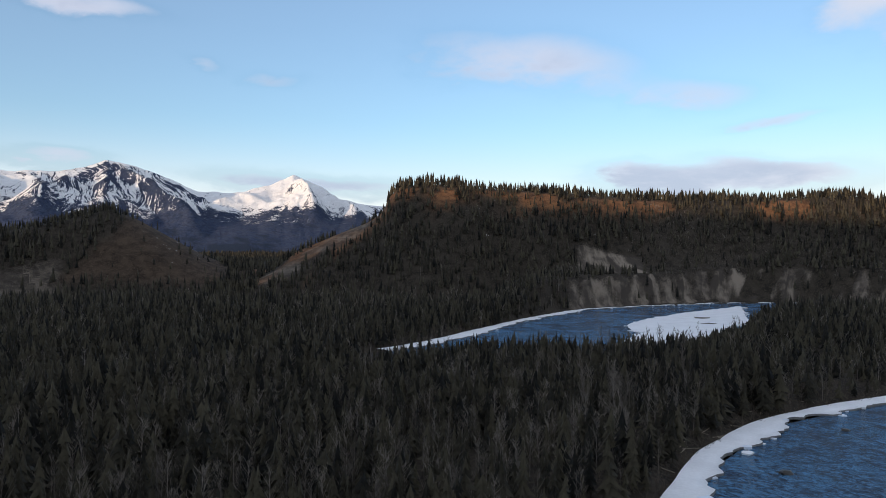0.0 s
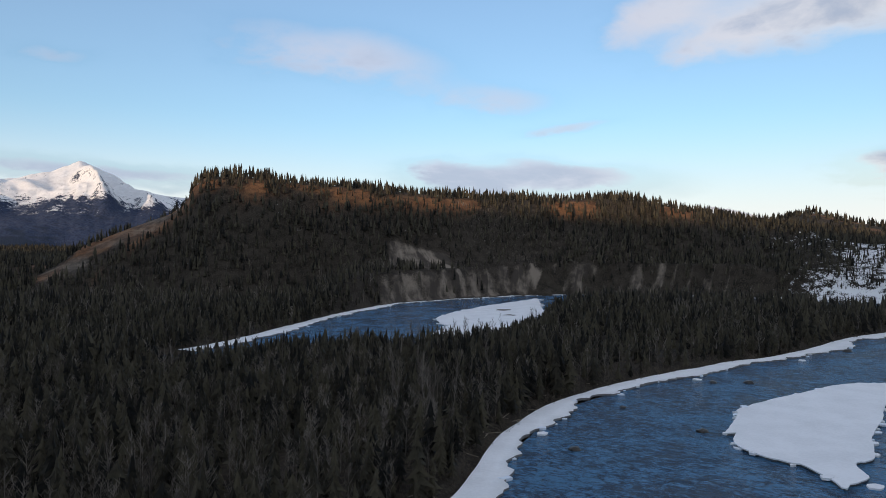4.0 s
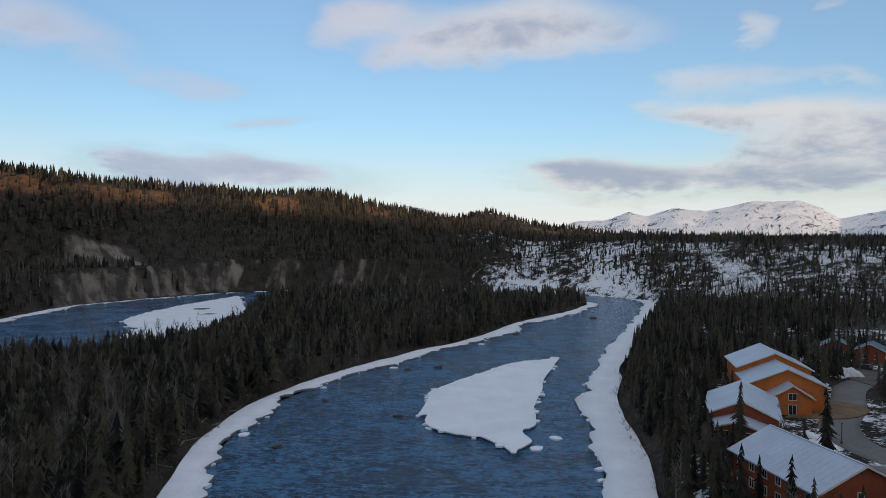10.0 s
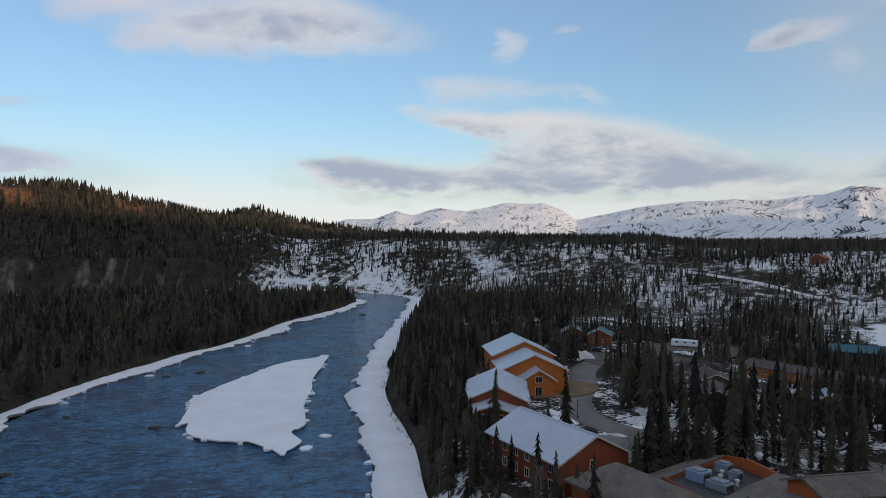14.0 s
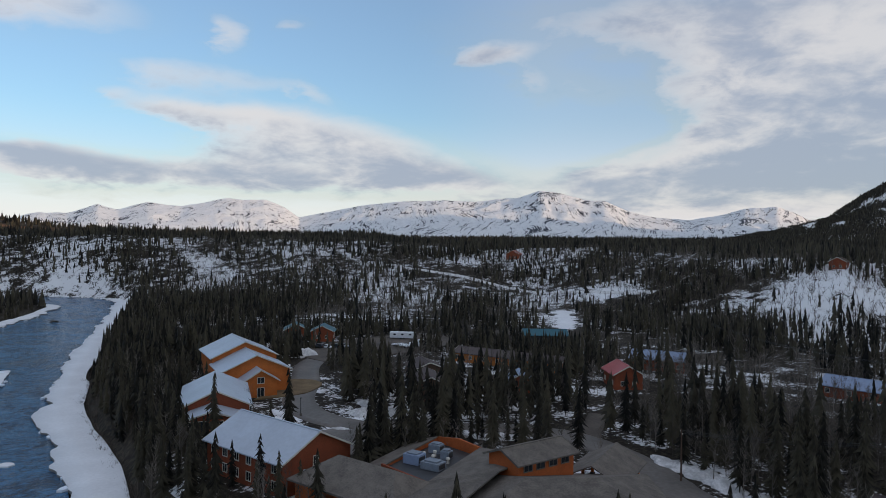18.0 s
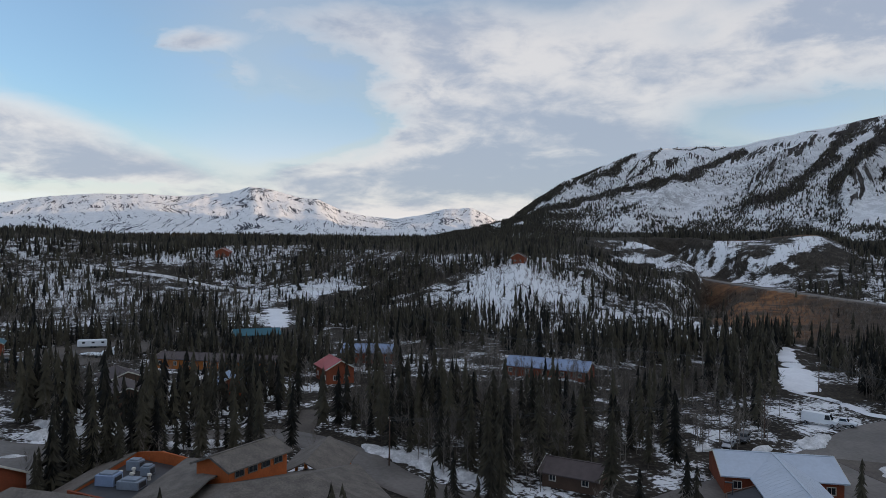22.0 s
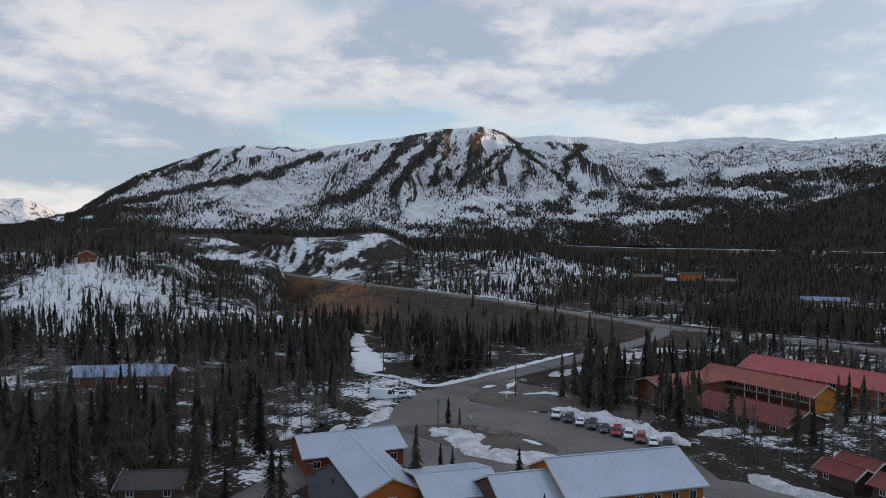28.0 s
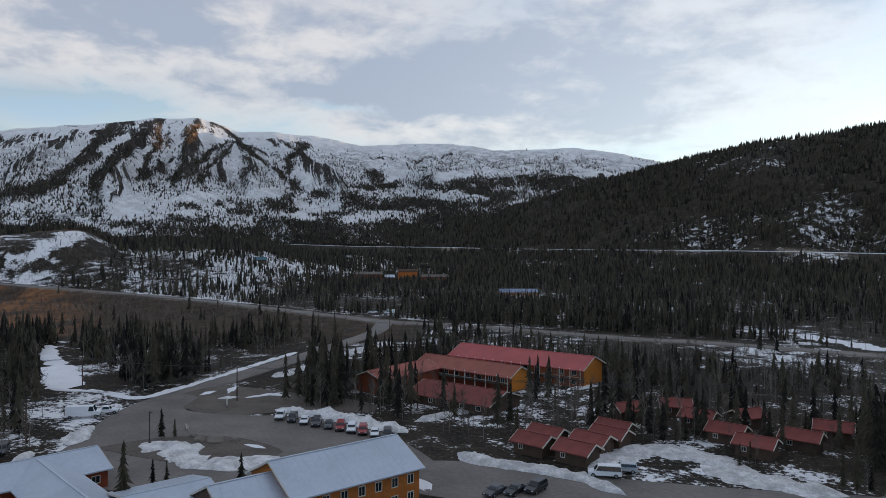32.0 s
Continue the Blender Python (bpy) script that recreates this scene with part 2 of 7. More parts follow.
def inside(x, y, pts):
    hit = np.zeros(np.shape(x), bool)
    n = len(pts)
    for i in range(n):
        (ax, ay), (bx, by) = pts[i], pts[(i + 1) % n]
        if ay == by:
            continue
        cross = ((ay > y) != (by > y)) & (x < (bx - ax) * (y - ay) / (by - ay) + ax)
        hit ^= cross
    return hit


def curve_points(pts, step):
    """Catmull-Rom through the points, about step metres apart."""
    P = [np.array(p, float) for p in pts]
    P = [2 * P[0] - P[1], *P, 2 * P[-1] - P[-2]]
    res = []
    for i in range(1, len(P) - 2):
        a, b, c, d = P[i - 1:i + 3]
        n = max(1, int(np.linalg.norm(c - b) / step))
        for k in range(n):
            t = k / n
            res.append(0.5 * (2 * b + (c - a) * t + (2 * a - 5 * b + 4 * c - d) * t * t + (3 * b - a - 3 * c + d) * t ** 3))
    res.append(P[-2])
    return res


# ---- plan of the river, the roads and the land ----
WATER = -6.0
BANK_IN = curve_points([(-150, -50), (-85, 0), (-30, 48), (10, 86), (39, 115), (53.5, 139.5), (72, 163), (93, 184), (122, 200.5), (146, 212), (185, 228), (229, 243), (301, 279), (374, 304), (410, 322),
                        (446, 345), (455, 400), (420, 470), (350, 530), (290, 540), (240, 505), (196, 440), (150, 370), (92, 328), (57, 315), (28, 311), (2, 305), (-18, 302), (-34, 303)], 14)
BANK_OUT = curve_points([(-150, -115), (-85, -75), (-20, -30), (30, 5), (70, 42), (101, 74), (120, 90), (140, 107), (175, 137), (233, 173), (344, 238),
                         (430, 288), (487, 325), (520, 370), (520, 425), (480, 500), (400, 570), (320, 605), (246, 604), (200, 585), (118, 539), (63, 462), (21, 383), (-8, 332), (-24, 312), (-36, 306)], 14)
RIVER = [tuple(p) for p in BANK_IN] + [tuple(p) for p in reversed(BANK_OUT)]
HIGHWAY = [(640, -420, 14), (500, -398, 9), (400, -396, 5.5), (290, -374, 3.4), (205, -347, 1.8), (135, -324, 0.7), (82, -322, 0), (18, -305, 0), (-26, -300, 0), (-70, -288, 0), (-160, -262, 0), (-320, -230, 0)]
ACCESS = [(104, -96, 0), (110, -112, 0), (121, -136, 0), (123, -167, 0), (123, -207, 0), (124, -250, 0), (127, -290, 0), (136, -322, 0.5)]
RAILWAY = [(bearing(b, r)[0], bearing(b, r)[1], z) for b, r, z in ((143, 1320, 40.5), (149, 1300, 40), (155, 1300, 36), (161, 1280, 35.2), (167.4, 1200, 33.2), (172, 1120, 33), (177, 1060, 33), (183, 1000, 33.2), (189, 960, 32.8), (195, 940, 31.2), (215, 930, 30))]

BENCH_B = [-110, 30, 38, 45, 57, 68, 80, 90, 100, 112, 122, 130, 138, 146, 152, 160, 170, 180, 195, 260]
BENCH_R = [900, 900, 760, 620, 560, 500, 480, 470, 415, 330, 325, 340, 430, 480, 560, 640, 600, 560, 540, 600]
BENCH_Z = [3, 6, 34, 42, 44, 43, 39, 38, 36, 32, 30, 32, 34, 34, 20, 24, 28, 28, 28, 30]
BENCH_W = [300, 300, 300, 220, 230, 250, 230, 220, 185, 180, 255, 370, 300, 240, 400, 560, 560, 560, 560, 560]


def crest(x, y, line, front, back, power=1.0, first=0.0):
    """Height share (0 to 1) and crest height of a ridge; line: bearing, distance, height; first: how far it runs out beyond its first point."""
    pts = [(bearing(b, r)[0], bearing(b, r)[1]) for b, r, _ in line]
    d, where, side = to_line(x, y, pts)
    z = np.interp(where, range(len(line)), [p[2] for p in line])
    near = np.hypot(x, y) < np.interp(polar(x, y)[0], *zip(*sorted((p[0], p[1]) for p in line)))
    w = np.where(near, front, back)
    first = first or front
    dx, dy = pts[1][0] - pts[0][0], pts[1][1] - pts[0][1]
    ax = np.maximum(0, -((x - pts[0][0]) * dx + (y - pts[0][1]) * dy) / math.hypot(dx, dy))
    lat = np.sqrt(np.maximum(0, d * d - np.where(where <= 0, ax * ax, 0)))
    q = np.where(where <= 0, np.hypot(ax / first, lat / w), d / w)
    q = q / (1 + 0.20 * fbm(x, y, 130, 3, 5))
    return (1 - smooth(q, 0, 1.0)) ** power, z


BLUFF = [(-14, 745, 16), (-11.8, 740, 40), (-8.6, 735, 58), (-6.2, 735, 70), (-5.1, 735, 80), (-4.4, 735, 98), (-3.6, 735, 108), (-1, 740, 111), (4, 750, 107), (10, 770, 103), (17, 800, 97), (23, 830, 96), (30, 880, 101), (33.5, 920, 91), (39.4, 1000, 74), (45, 1100, 54)]
KNOLL = [(-48, 840, 52), (-40, 820, 56), (-33, 800, 57), (-29, 790, 70), (-26, 790, 82), (-24.2, 790, 74), (-21.8, 790, 55), (-19.7, 790, 38), (-17.5, 790, 24)]
HILL_2 = [(36, 1350, 60), (40, 1330, 82), (43.6, 1330, 102), (47.7, 1340, 76), (54, 1400, 50)]
DARK_HILL = [(163, 2000, 80), (170, 1850, 140), (176, 1720, 195), (181, 1630, 222), (187, 1560, 248), (195, 1500, 258), (207, 1480, 270), (222, 1500, 275), (240, 1550, 270), (258, 1650, 240)]


HWY_B = [math.degrees(math.atan2(p[0], p[1])) % 360 for p in HIGHWAY]
HWY_R = [math.hypot(p[0], p[1]) for p in HIGHWAY]


def pleats(th, d):
    """Gullies of the eroded bank: -1 on the ribs, 1 in the furrows."""
    return np.clip(1.2 * np.sin(th * 5.0 + d * 0.035 + 1.8 * fbm(th * 40, d * 0.1, 70, 2, 21)), -1, 1)


def land(x, y):
    x, y = np.asarray(x, float), np.asarray(y, float)
    th, d = polar(x, y)
    # flood plain on one bank, village terrace on the other
    d_out, w_out, s_out = to_line(x, y, BANK_OUT)
    d_in, w_in, s_in = to_line(x, y, BANK_IN)
    wet = inside(x, y, RIVER)
    village = (s_out > 0) & ~wet & (th > 30)
    z = np.where(village, -7.2 + 7.2 * smooth(d_out, 7, 17), -7.0 + 3.6 * smooth(np.minimum(d_in, d_out), 2, 16))
    z = z + 0.35 * fbm(x, y, 26, 3, 1)
    # gentle rise of the northern plain
    z = z + np.where(th < 40, 0.018 * np.clip(d - 480, 0, 700), 0)
    # the bench that rings the valley
    r0 = np.interp(th, BENCH_B, BENCH_R) * (1 + 0.05 * fbm(x, y, 160, 3, 11))
    w0, zb = np.interp(th, BENCH_B, BENCH_W), np.interp(th, BENCH_B, BENCH_Z)
    # below the highway the ground stays low
    k = smooth(th, 123, 127.5) * (1 - smooth(th, 156, 161))
    step = k * np.maximum(0, np.interp(th, HWY_B, HWY_R) - 4 - r0)
    r0, w0 = r0 + step, np.maximum(70, w0 - step)
    rise = smooth(d, r0, r0 + w0)
    z = z + rise * (zb + 5 * fbm(x, y, 110, 4, 12)) + np.clip(d - r0 - w0, 0, 2500) * 0.012
    # a draw behind the open slope, and the bare shelf beyond it
    z = z - 14 * smooth(th, 117, 121) * (1 - smooth(th, 127, 129)) * smooth(d, 420, 480) * (1 - smooth(d, 600, 680))
    z = z + 16 * smooth(th, 113, 117) * (1 - smooth(th, 134, 137)) * smooth(d, 610, 790)
    # eroded bank and terrace beyond the far reach of the river
    far_bank = smooth(th, 3, 9) * (1 - smooth(th, 40, 48)) * (s_out > 0) * ~wet * (d > 400)
    gully = 0.5 + 0.35 * pleats(th, d)
    z = z + far_bank * 20 * smooth(d_out, 6, 20 + 14 * gully)
    for line, front, back, power, first in ((BLUFF, 165, 420, 0.85, 70), (KNOLL[::-1], 150, 260, 1.0, 60), (HILL_2, 330, 400, 1.0, 0), (DARK_HILL, 560, 700, 0.9, 0)):
        h, zc = crest(x, y, line, front, back, power, first)
        z = z + h * np.maximum(0, zc - z) + h * (1 - h) * 14 * fbm(x, y, 90, 4, 31)
    # road grades
    near = d < 900
    for line, half, ease in ((HIGHWAY, 6, 30), (ACCESS, 5, 16)):
        dr, wr, _ = to_line(x, y, line)
        zr = np.interp(wr, range(len(line)), [p[2] for p in line])
        k = 1 - smooth(dr, half, half + ease)
        z = np.where(near, z + (zr - z) * k, z)
    dr, wr, _ = to_line(x, y, RAILWAY)
    zr = np.interp(wr, range(len(RAILWAY)), [p[2] for p in RAILWAY])
    z = np.where(dr < 90, z + (zr - z) * (1 - smooth(dr, 7, 60)), z)
    # village ground is nearly level
    flat_k = (1 - smooth(d, 270, 340)) * smooth(th, 60, 75) * (d_out > 26)
    z = z * (1 - 0.8 * flat_k)
    z = np.where(wet, WATER - 0.3 - 1.6 * smooth(np.minimum(d_in, d_out), 0, 18), z)
    return z


def land_z(x, y):
    return float(land(np.array([x]), np.array([y]))[0])


# ---- mesh helpers ----
def mesh_from(name, verts, faces, material, smooth_shade=False):
    me = bpy.data.meshes.new(name)
    verts, faces = np.asarray(verts, np.float32), np.asarray(faces, np.int32)
    n = faces.shape[1]
    me.vertices.add(len(verts))
    me.vertices.foreach_set("co", verts.ravel())
    me.loops.add(faces.size)
    me.loops.foreach_set("vertex_index", faces.ravel())
    me.polygons.add(len(faces))
    me.polygons.foreach_set("loop_start", np.arange(0, faces.size, n, dtype=np.int32))
    if smooth_shade:
        me.polygons.foreach_set("use_smooth", np.ones(len(faces), bool))
    me.update()
    me.validate()
    if material:
        me.materials.append(material)
    return me


def part(name, bm, material, parent, label=""):
    me = bpy.data.meshes.new(name)
    bm.to_mesh(me)
    bm.free()
    me.materials.append(material)
    ob = new(name, me)
    ob.parent = parent
    if label:
        ob["label"] = label
    return ob


def box_into(bm, cx, cy, cz, sx, sy, sz, rz=0.0, bevel=0.0):
    m = Matrix.Translation((cx, cy, cz)) @ Matrix.Rotation(rz, 4, "Z") @ Matrix.Diagonal((sx, sy, sz, 1))
    r = bmesh.ops.create_cube(bm, size=1.0, matrix=m)
    if bevel:
        edges = {e for v in r["verts"] for e in v.link_edges}
        bmesh.ops.bevel(bm, geom=list(edges), offset=bevel, segments=1, affect="EDGES")


def box(cx, cy, cz, sx, sy, sz, rz=0.0, bevel=0.0):
    bm = bmesh.new()
    box_into(bm, cx, cy, cz, sx, sy, sz, rz, bevel)
    return bm


def prism(points, z0, z1):
    """A bmesh prism over a plan outline."""
    bm = bmesh.new()
    lo = [bm.verts.new((p[0], p[1], z0)) for p in points]
    hi = [bm.verts.new((p[0], p[1], z1)) for p in points]
    bm.faces.new(lo)
    bm.faces.new(hi)
    n = len(points)
    for i in range(n):
        bm.faces.new((lo[i], lo[(i + 1) % n], hi[(i + 1) % n], hi[i]))
    bmesh.ops.recalc_face_normals(bm, faces=bm.faces)
    return bm


def empty(name, label, category, group="", m=None):
    ob = new(name)
    ob.empty_display_size = 0.5
    if m is not None:
        ob.matrix_world = m
    return tagged(ob, label, category, group)


# ---- materials ----
def material(name, color, rough=0.8, dark=0.75, light=1.2, scale=1.0, fine=12.0, bump=0.0, metal=0.0, coords="Object", spec=0.3):
    """A plain surface with variation at two scales."""
    mat = bpy.data.materials.new(name)
    mat.use_nodes = True
    N = Nodes(mat.node_tree)
    bsdf = mat.node_tree.nodes["Principled BSDF"]
    tc = N.add("ShaderNodeTexCoord").outputs[coords]
    a, b = N.noise(tc, scale, 4), N.noise(tc, fine, 3)
    v = N.math("ADD", N.math("MULTIPLY", a, 0.6), N.math("MULTIPLY", b, 0.4))
    info = N.add("ShaderNodeObjectInfo")
    v = N.math("ADD", v, N.math("MULTIPLY", N.math("SUBTRACT", info.outputs["Random"], 0.5), 0.1))
    k = N.ramp(v, 0.3, 0.7, dark, light)
    scaled = N.add("ShaderNodeVectorMath", op="SCALE")
    scaled.inputs[0].default_value = color
    N.link(k, scaled.inputs["Scale"])
    N.link(scaled.outputs[0], bsdf.inputs["Base Color"])
    bsdf.inputs["Roughness"].default_value = rough
    bsdf.inputs["Metallic"].default_value = metal
    bsdf.inputs["Specular IOR Level"].default_value = spec
    if bump:
        bp = N.add("ShaderNodeBump")
        bp.inputs["Strength"].default_value = bump
        bp.inputs["Distance"].default_value = 0.1
        N.link(b, bp.inputs["Height"])
        N.link(bp.outputs[0], bsdf.inputs["Normal"])
    return mat


def attr(N, name):
    node = N.add("ShaderNodeAttribute")
    node.attribute_name = name
    return node.outputs["Fac"]


def ground_material():
    mat = bpy.data.materials.new("forest ground, grass and old snow")
    mat.use_nodes = True
    N = Nodes(mat.node_tree)
    bsdf = mat.node_tree.nodes["Principled BSDF"]
    pos = N.add("ShaderNodeNewGeometry").outputs["Position"]
    n1, n2, n3 = N.noise(pos, 0.02, 5, 0.6), N.noise(pos, 0.11, 5, 0.62), N.noise(pos, 0.9, 4, 0.6)
    duff = N.mix(N.ramp(n2, 0.35, 0.65), (0.018, 0.0145, 0.011), (0.050, 0.040, 0.030))
    duff = N.mix(N.ramp(n3, 0.45, 0.7), duff, (0.074, 0.060, 0.043))
    rust = N.mix(N.ramp(N.math("ADD", N.math("MULTIPLY", n2, 0.6), N.math("MULTIPLY", n3, 0.4)), 0.38, 0.62), (0.115, 0.053, 0.026), (0.29, 0.138, 0.058))
    zz = N.add("ShaderNodeSeparateXYZ")
    N.link(pos, zz.inputs[0])
    gl = N.add("ShaderNodeCombineXYZ")
    N.link(N.math("ADD", N.math("MULTIPLY", attr(N, "along_bank"), 0.085), N.math("MULTIPLY", zz.outputs[2], 0.035)), gl.inputs[0])
    N.link(N.math("MULTIPLY", zz.outputs[2], 0.02), gl.inputs[1])
    furrow = N.noise(gl.outputs[0], 1.0, 4, 0.6)
    bare = N.mix(N.ramp(N.math("ADD", N.math("MULTIPLY", n2, 0.3), N.math("MULTIPLY", furrow, 0.7)), 0.42, 0.60), (0.064, 0.052, 0.042), (0.255, 0.208, 0.162))
    col = N.mix(attr(N, "rust"), duff, rust)
    col = N.mix(N.ramp(N.math("ADD", attr(N, "bare"), N.math("MULTIPLY", N.math("SUBTRACT", n3, 0.5), 0.5)), 0.3, 0.7), col, bare)
    patch = N.math("ADD", N.math("MULTIPLY", n2, 0.6), N.math("MULTIPLY", n3, 0.4))
    cov = N.math("SUBTRACT", N.math("ADD", patch, attr(N, "snow")), 1.0)
    mask = N.ramp(cov, -0.03, 0.03)
    white = N.mix(n1, (0.75, 0.75, 0.76), (0.85, 0.845, 0.84))
    N.link(N.mix(mask, col, white), bsdf.inputs["Base Color"])
    bsdf.inputs["Roughness"].default_value = 0.9
    bsdf.inputs["Specular IOR Level"].default_value = 0.15
    bp = N.add("ShaderNodeBump")
    bp.inputs["Strength"].default_value = 0.6
    bp.inputs["Distance"].default_value = 0.6
    N.link(N.math("ADD", n3, N.math("MULTIPLY", mask, 0.6)), bp.inputs["Height"])
    N.link(bp.outputs[0], bsdf.inputs["Normal"])
    return mat


def water_material():
    mat = bpy.data.materials.new("cold river water")
    mat.use_nodes = True
    N = Nodes(mat.node_tree)
    bsdf = mat.node_tree.nodes["Principled BSDF"]
    pos = N.add("ShaderNodeNewGeometry").outputs["Position"]
    flow = N.add("ShaderNodeCombineXYZ")
    N.link(N.vec("DOT_PRODUCT", pos, (0.72, 0.69, 0.0)), flow.inputs[0])
    N.link(N.vec("DOT_PRODUCT", pos, (-0.35, 0.36, 0.0)), flow.inputs[1])
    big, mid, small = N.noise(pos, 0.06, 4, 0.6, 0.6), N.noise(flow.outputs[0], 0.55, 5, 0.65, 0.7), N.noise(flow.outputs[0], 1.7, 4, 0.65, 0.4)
    ripple_light = N.math("ADD", N.math("MULTIPLY", big, 0.35), N.math("ADD", N.math("MULTIPLY", mid, 0.35), N.math("MULTIPLY", small, 0.30)))
    # Bright and dark sides of the ripples are put into the base colour.
    N.link(N.mix(N.ramp(ripple_light, 0.43, 0.57), (0.004, 0.022, 0.058), (0.075, 0.20, 0.35)), bsdf.inputs["Base Color"])
    bsdf.inputs["Roughness"].default_value = 0.16
    bsdf.inputs["IOR"].default_value = 1.33
    bp = N.add("ShaderNodeBump")
    bp.inputs["Strength"].default_value = 1.0
    bp.inputs["Distance"].default_value = 1.1
    rapid = N.ramp(big, 0.3, 0.7, 0.35, 1.0)
    N.link(N.math("MULTIPLY", N.math("ADD", mid, N.math("MULTIPLY", small, 0.65)), rapid), bp.inputs["Height"])
    N.link(bp.outputs[0], bsdf.inputs["Normal"])
    return mat


def mountain_material(name, snow_lo, tree_top, rock, ribs=0.5, bias=0.0, forest=(0.018, 0.022, 0.018), speck=1.0):
    """Rock and snow by slope and height, with woods on the lower flanks."""
    mat = bpy.data.materials.new(name)
    mat.use_nodes = True
    N = Nodes(mat.node_tree)
    bsdf = mat.node_tree.nodes["Principled BSDF"]
    g = N.add("ShaderNodeNewGeometry")
    pos = g.outputs["Position"]
    nz = N.add("ShaderNodeSeparateXYZ")
    N.link(g.outputs["Normal"], nz.inputs[0])
    pz = N.add("ShaderNodeSeparateXYZ")
    N.link(pos, pz.inputs[0])
    n1, n2, n3 = N.noise(pos, 0.006, 5, 0.6), N.noise(pos, 0.03, 6, 0.65), N.noise(pos, 0.12, 5, 0.7)
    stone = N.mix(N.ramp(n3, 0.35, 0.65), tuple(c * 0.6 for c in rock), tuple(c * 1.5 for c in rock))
    hold = N.math("ADD", N.math("MULTIPLY", nz.outputs[2], 1.0), N.math("ADD", N.math("MULTIPLY", N.math("SUBTRACT", n2, 0.5), 0.8 * speck), N.math("MULTIPLY", N.math("SUBTRACT", n3, 0.5), 0.7 * speck)))
    line = N.math("ADD", N.math("DIVIDE", N.math("SUBTRACT", pz.outputs[2], snow_lo), 150.0), N.math("MULTIPLY", N.math("SUBTRACT", n1, 0.5), 1.6))
    hold = N.math("ADD", hold, N.ramp(line, -0.8, 0.6, -0.75, 0.10))
    fall = N.add("ShaderNodeCombineXYZ")
    N.link(attr(N, "lateral"), fall.inputs[0])
    N.link(attr(N, "downhill"), fall.inputs[1])
    s1, s2 = N.noise(N.scaled(fall.outputs[0], 0.032, 0.0026, 1), 1.0, 6, 0.66, 0.3), N.noise(N.scaled(fall.outputs[0], 0.13, 0.009, 1), 1.0, 5, 0.7, 0.2)
    streak = N.math("ADD", N.math("MULTIPLY", N.math("SUBTRACT", s1, 0.5), 1.7), N.math("MULTIPLY", N.math("SUBTRACT", s2, 0.5), 1.9))
    keel = attr(N, "rib")
    rib = N.math("ADD", N.math("ADD", N.math("MULTIPLY", keel, 0.68), N.math("MULTIPLY", streak, N.math("ADD", 0.8, N.math("MULTIPLY", N.math("MAXIMUM", keel, 0.0), 1.1)))), N.math("ADD", N.math("MULTIPLY", N.math("SUBTRACT", n1, 0.5), 0.9), bias))
    hold = N.math("SUBTRACT", hold, N.math("MULTIPLY", N.ramp(rib, 0.18, 0.38), ribs))
    n4 = N.noise(pos, 0.34, 4, 0.7)
    band = N.math("ADD", attr(N, "dark"), N.math("ADD", N.math("ADD", N.math("MULTIPLY", N.math("SUBTRACT", n3, 0.5), 1.6), N.math("MULTIPLY", N.math("SUBTRACT", n4, 0.5), 1.8)), N.math("MULTIPLY", streak, 0.6)))
    hold = N.math("SUBTRACT", hold, N.math("MULTIPLY", N.ramp(band, 0.52, 0.80), 1.3))
    twig = N.math("MULTIPLY", N.math("ADD", attr(N, "brush"), 0.18), N.ramp(N.math("ADD", N.math("MULTIPLY", n4, 0.55), N.math("ADD", N.math("MULTIPLY", n3, 0.45), N.math("MULTIPLY", N.math("SUBTRACT", n2, 0.5), 0.8))), 0.40, 0.60))
    # Orange mixed into the stone stands for low sun on the peak.
    stone = N.mix(N.ramp(N.math("ADD", attr(N, "ochre"), N.math("SUBTRACT", n3, 0.5)), 0.2, 0.7), stone, (0.34, 0.165, 0.075))
    snow = N.ramp(hold, 0.56, 0.72)
    col = N.mix(snow, stone, N.mix(n1, (0.84, 0.83, 0.825), (0.90, 0.895, 0.89)))
    col = N.mix(N.math("MULTIPLY", twig, 0.8), col, (0.15, 0.135, 0.125))
    wood = N.ramp(N.math("ADD", N.math("DIVIDE", N.math("SUBTRACT", tree_top, pz.outputs[2]), 90.0), N.math("ADD", N.math("MULTIPLY", N.math("SUBTRACT", n2, 0.5), 3.0), N.math("MULTIPLY", N.math("SUBTRACT", n1, 0.5), 6.0))), -0.2, 0.7)
    wood = N.math("MULTIPLY", wood, N.ramp(n3, 0.28, 0.5))
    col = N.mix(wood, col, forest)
    N.link(col, bsdf.inputs["Base Color"])
    bsdf.inputs["Roughness"].default_value = 0.9
    bsdf.inputs["Specular IOR Level"].default_value = 0.1
    bp = N.add("ShaderNodeBump")
    bp.inputs["Strength"].default_value = 0.7
    bp.inputs["Distance"].default_value = 6.0
    N.link(N.math("ADD", n3, n2), bp.inputs["Height"])
    N.link(bp.outputs[0], bsdf.inputs["Normal"])
    return mat


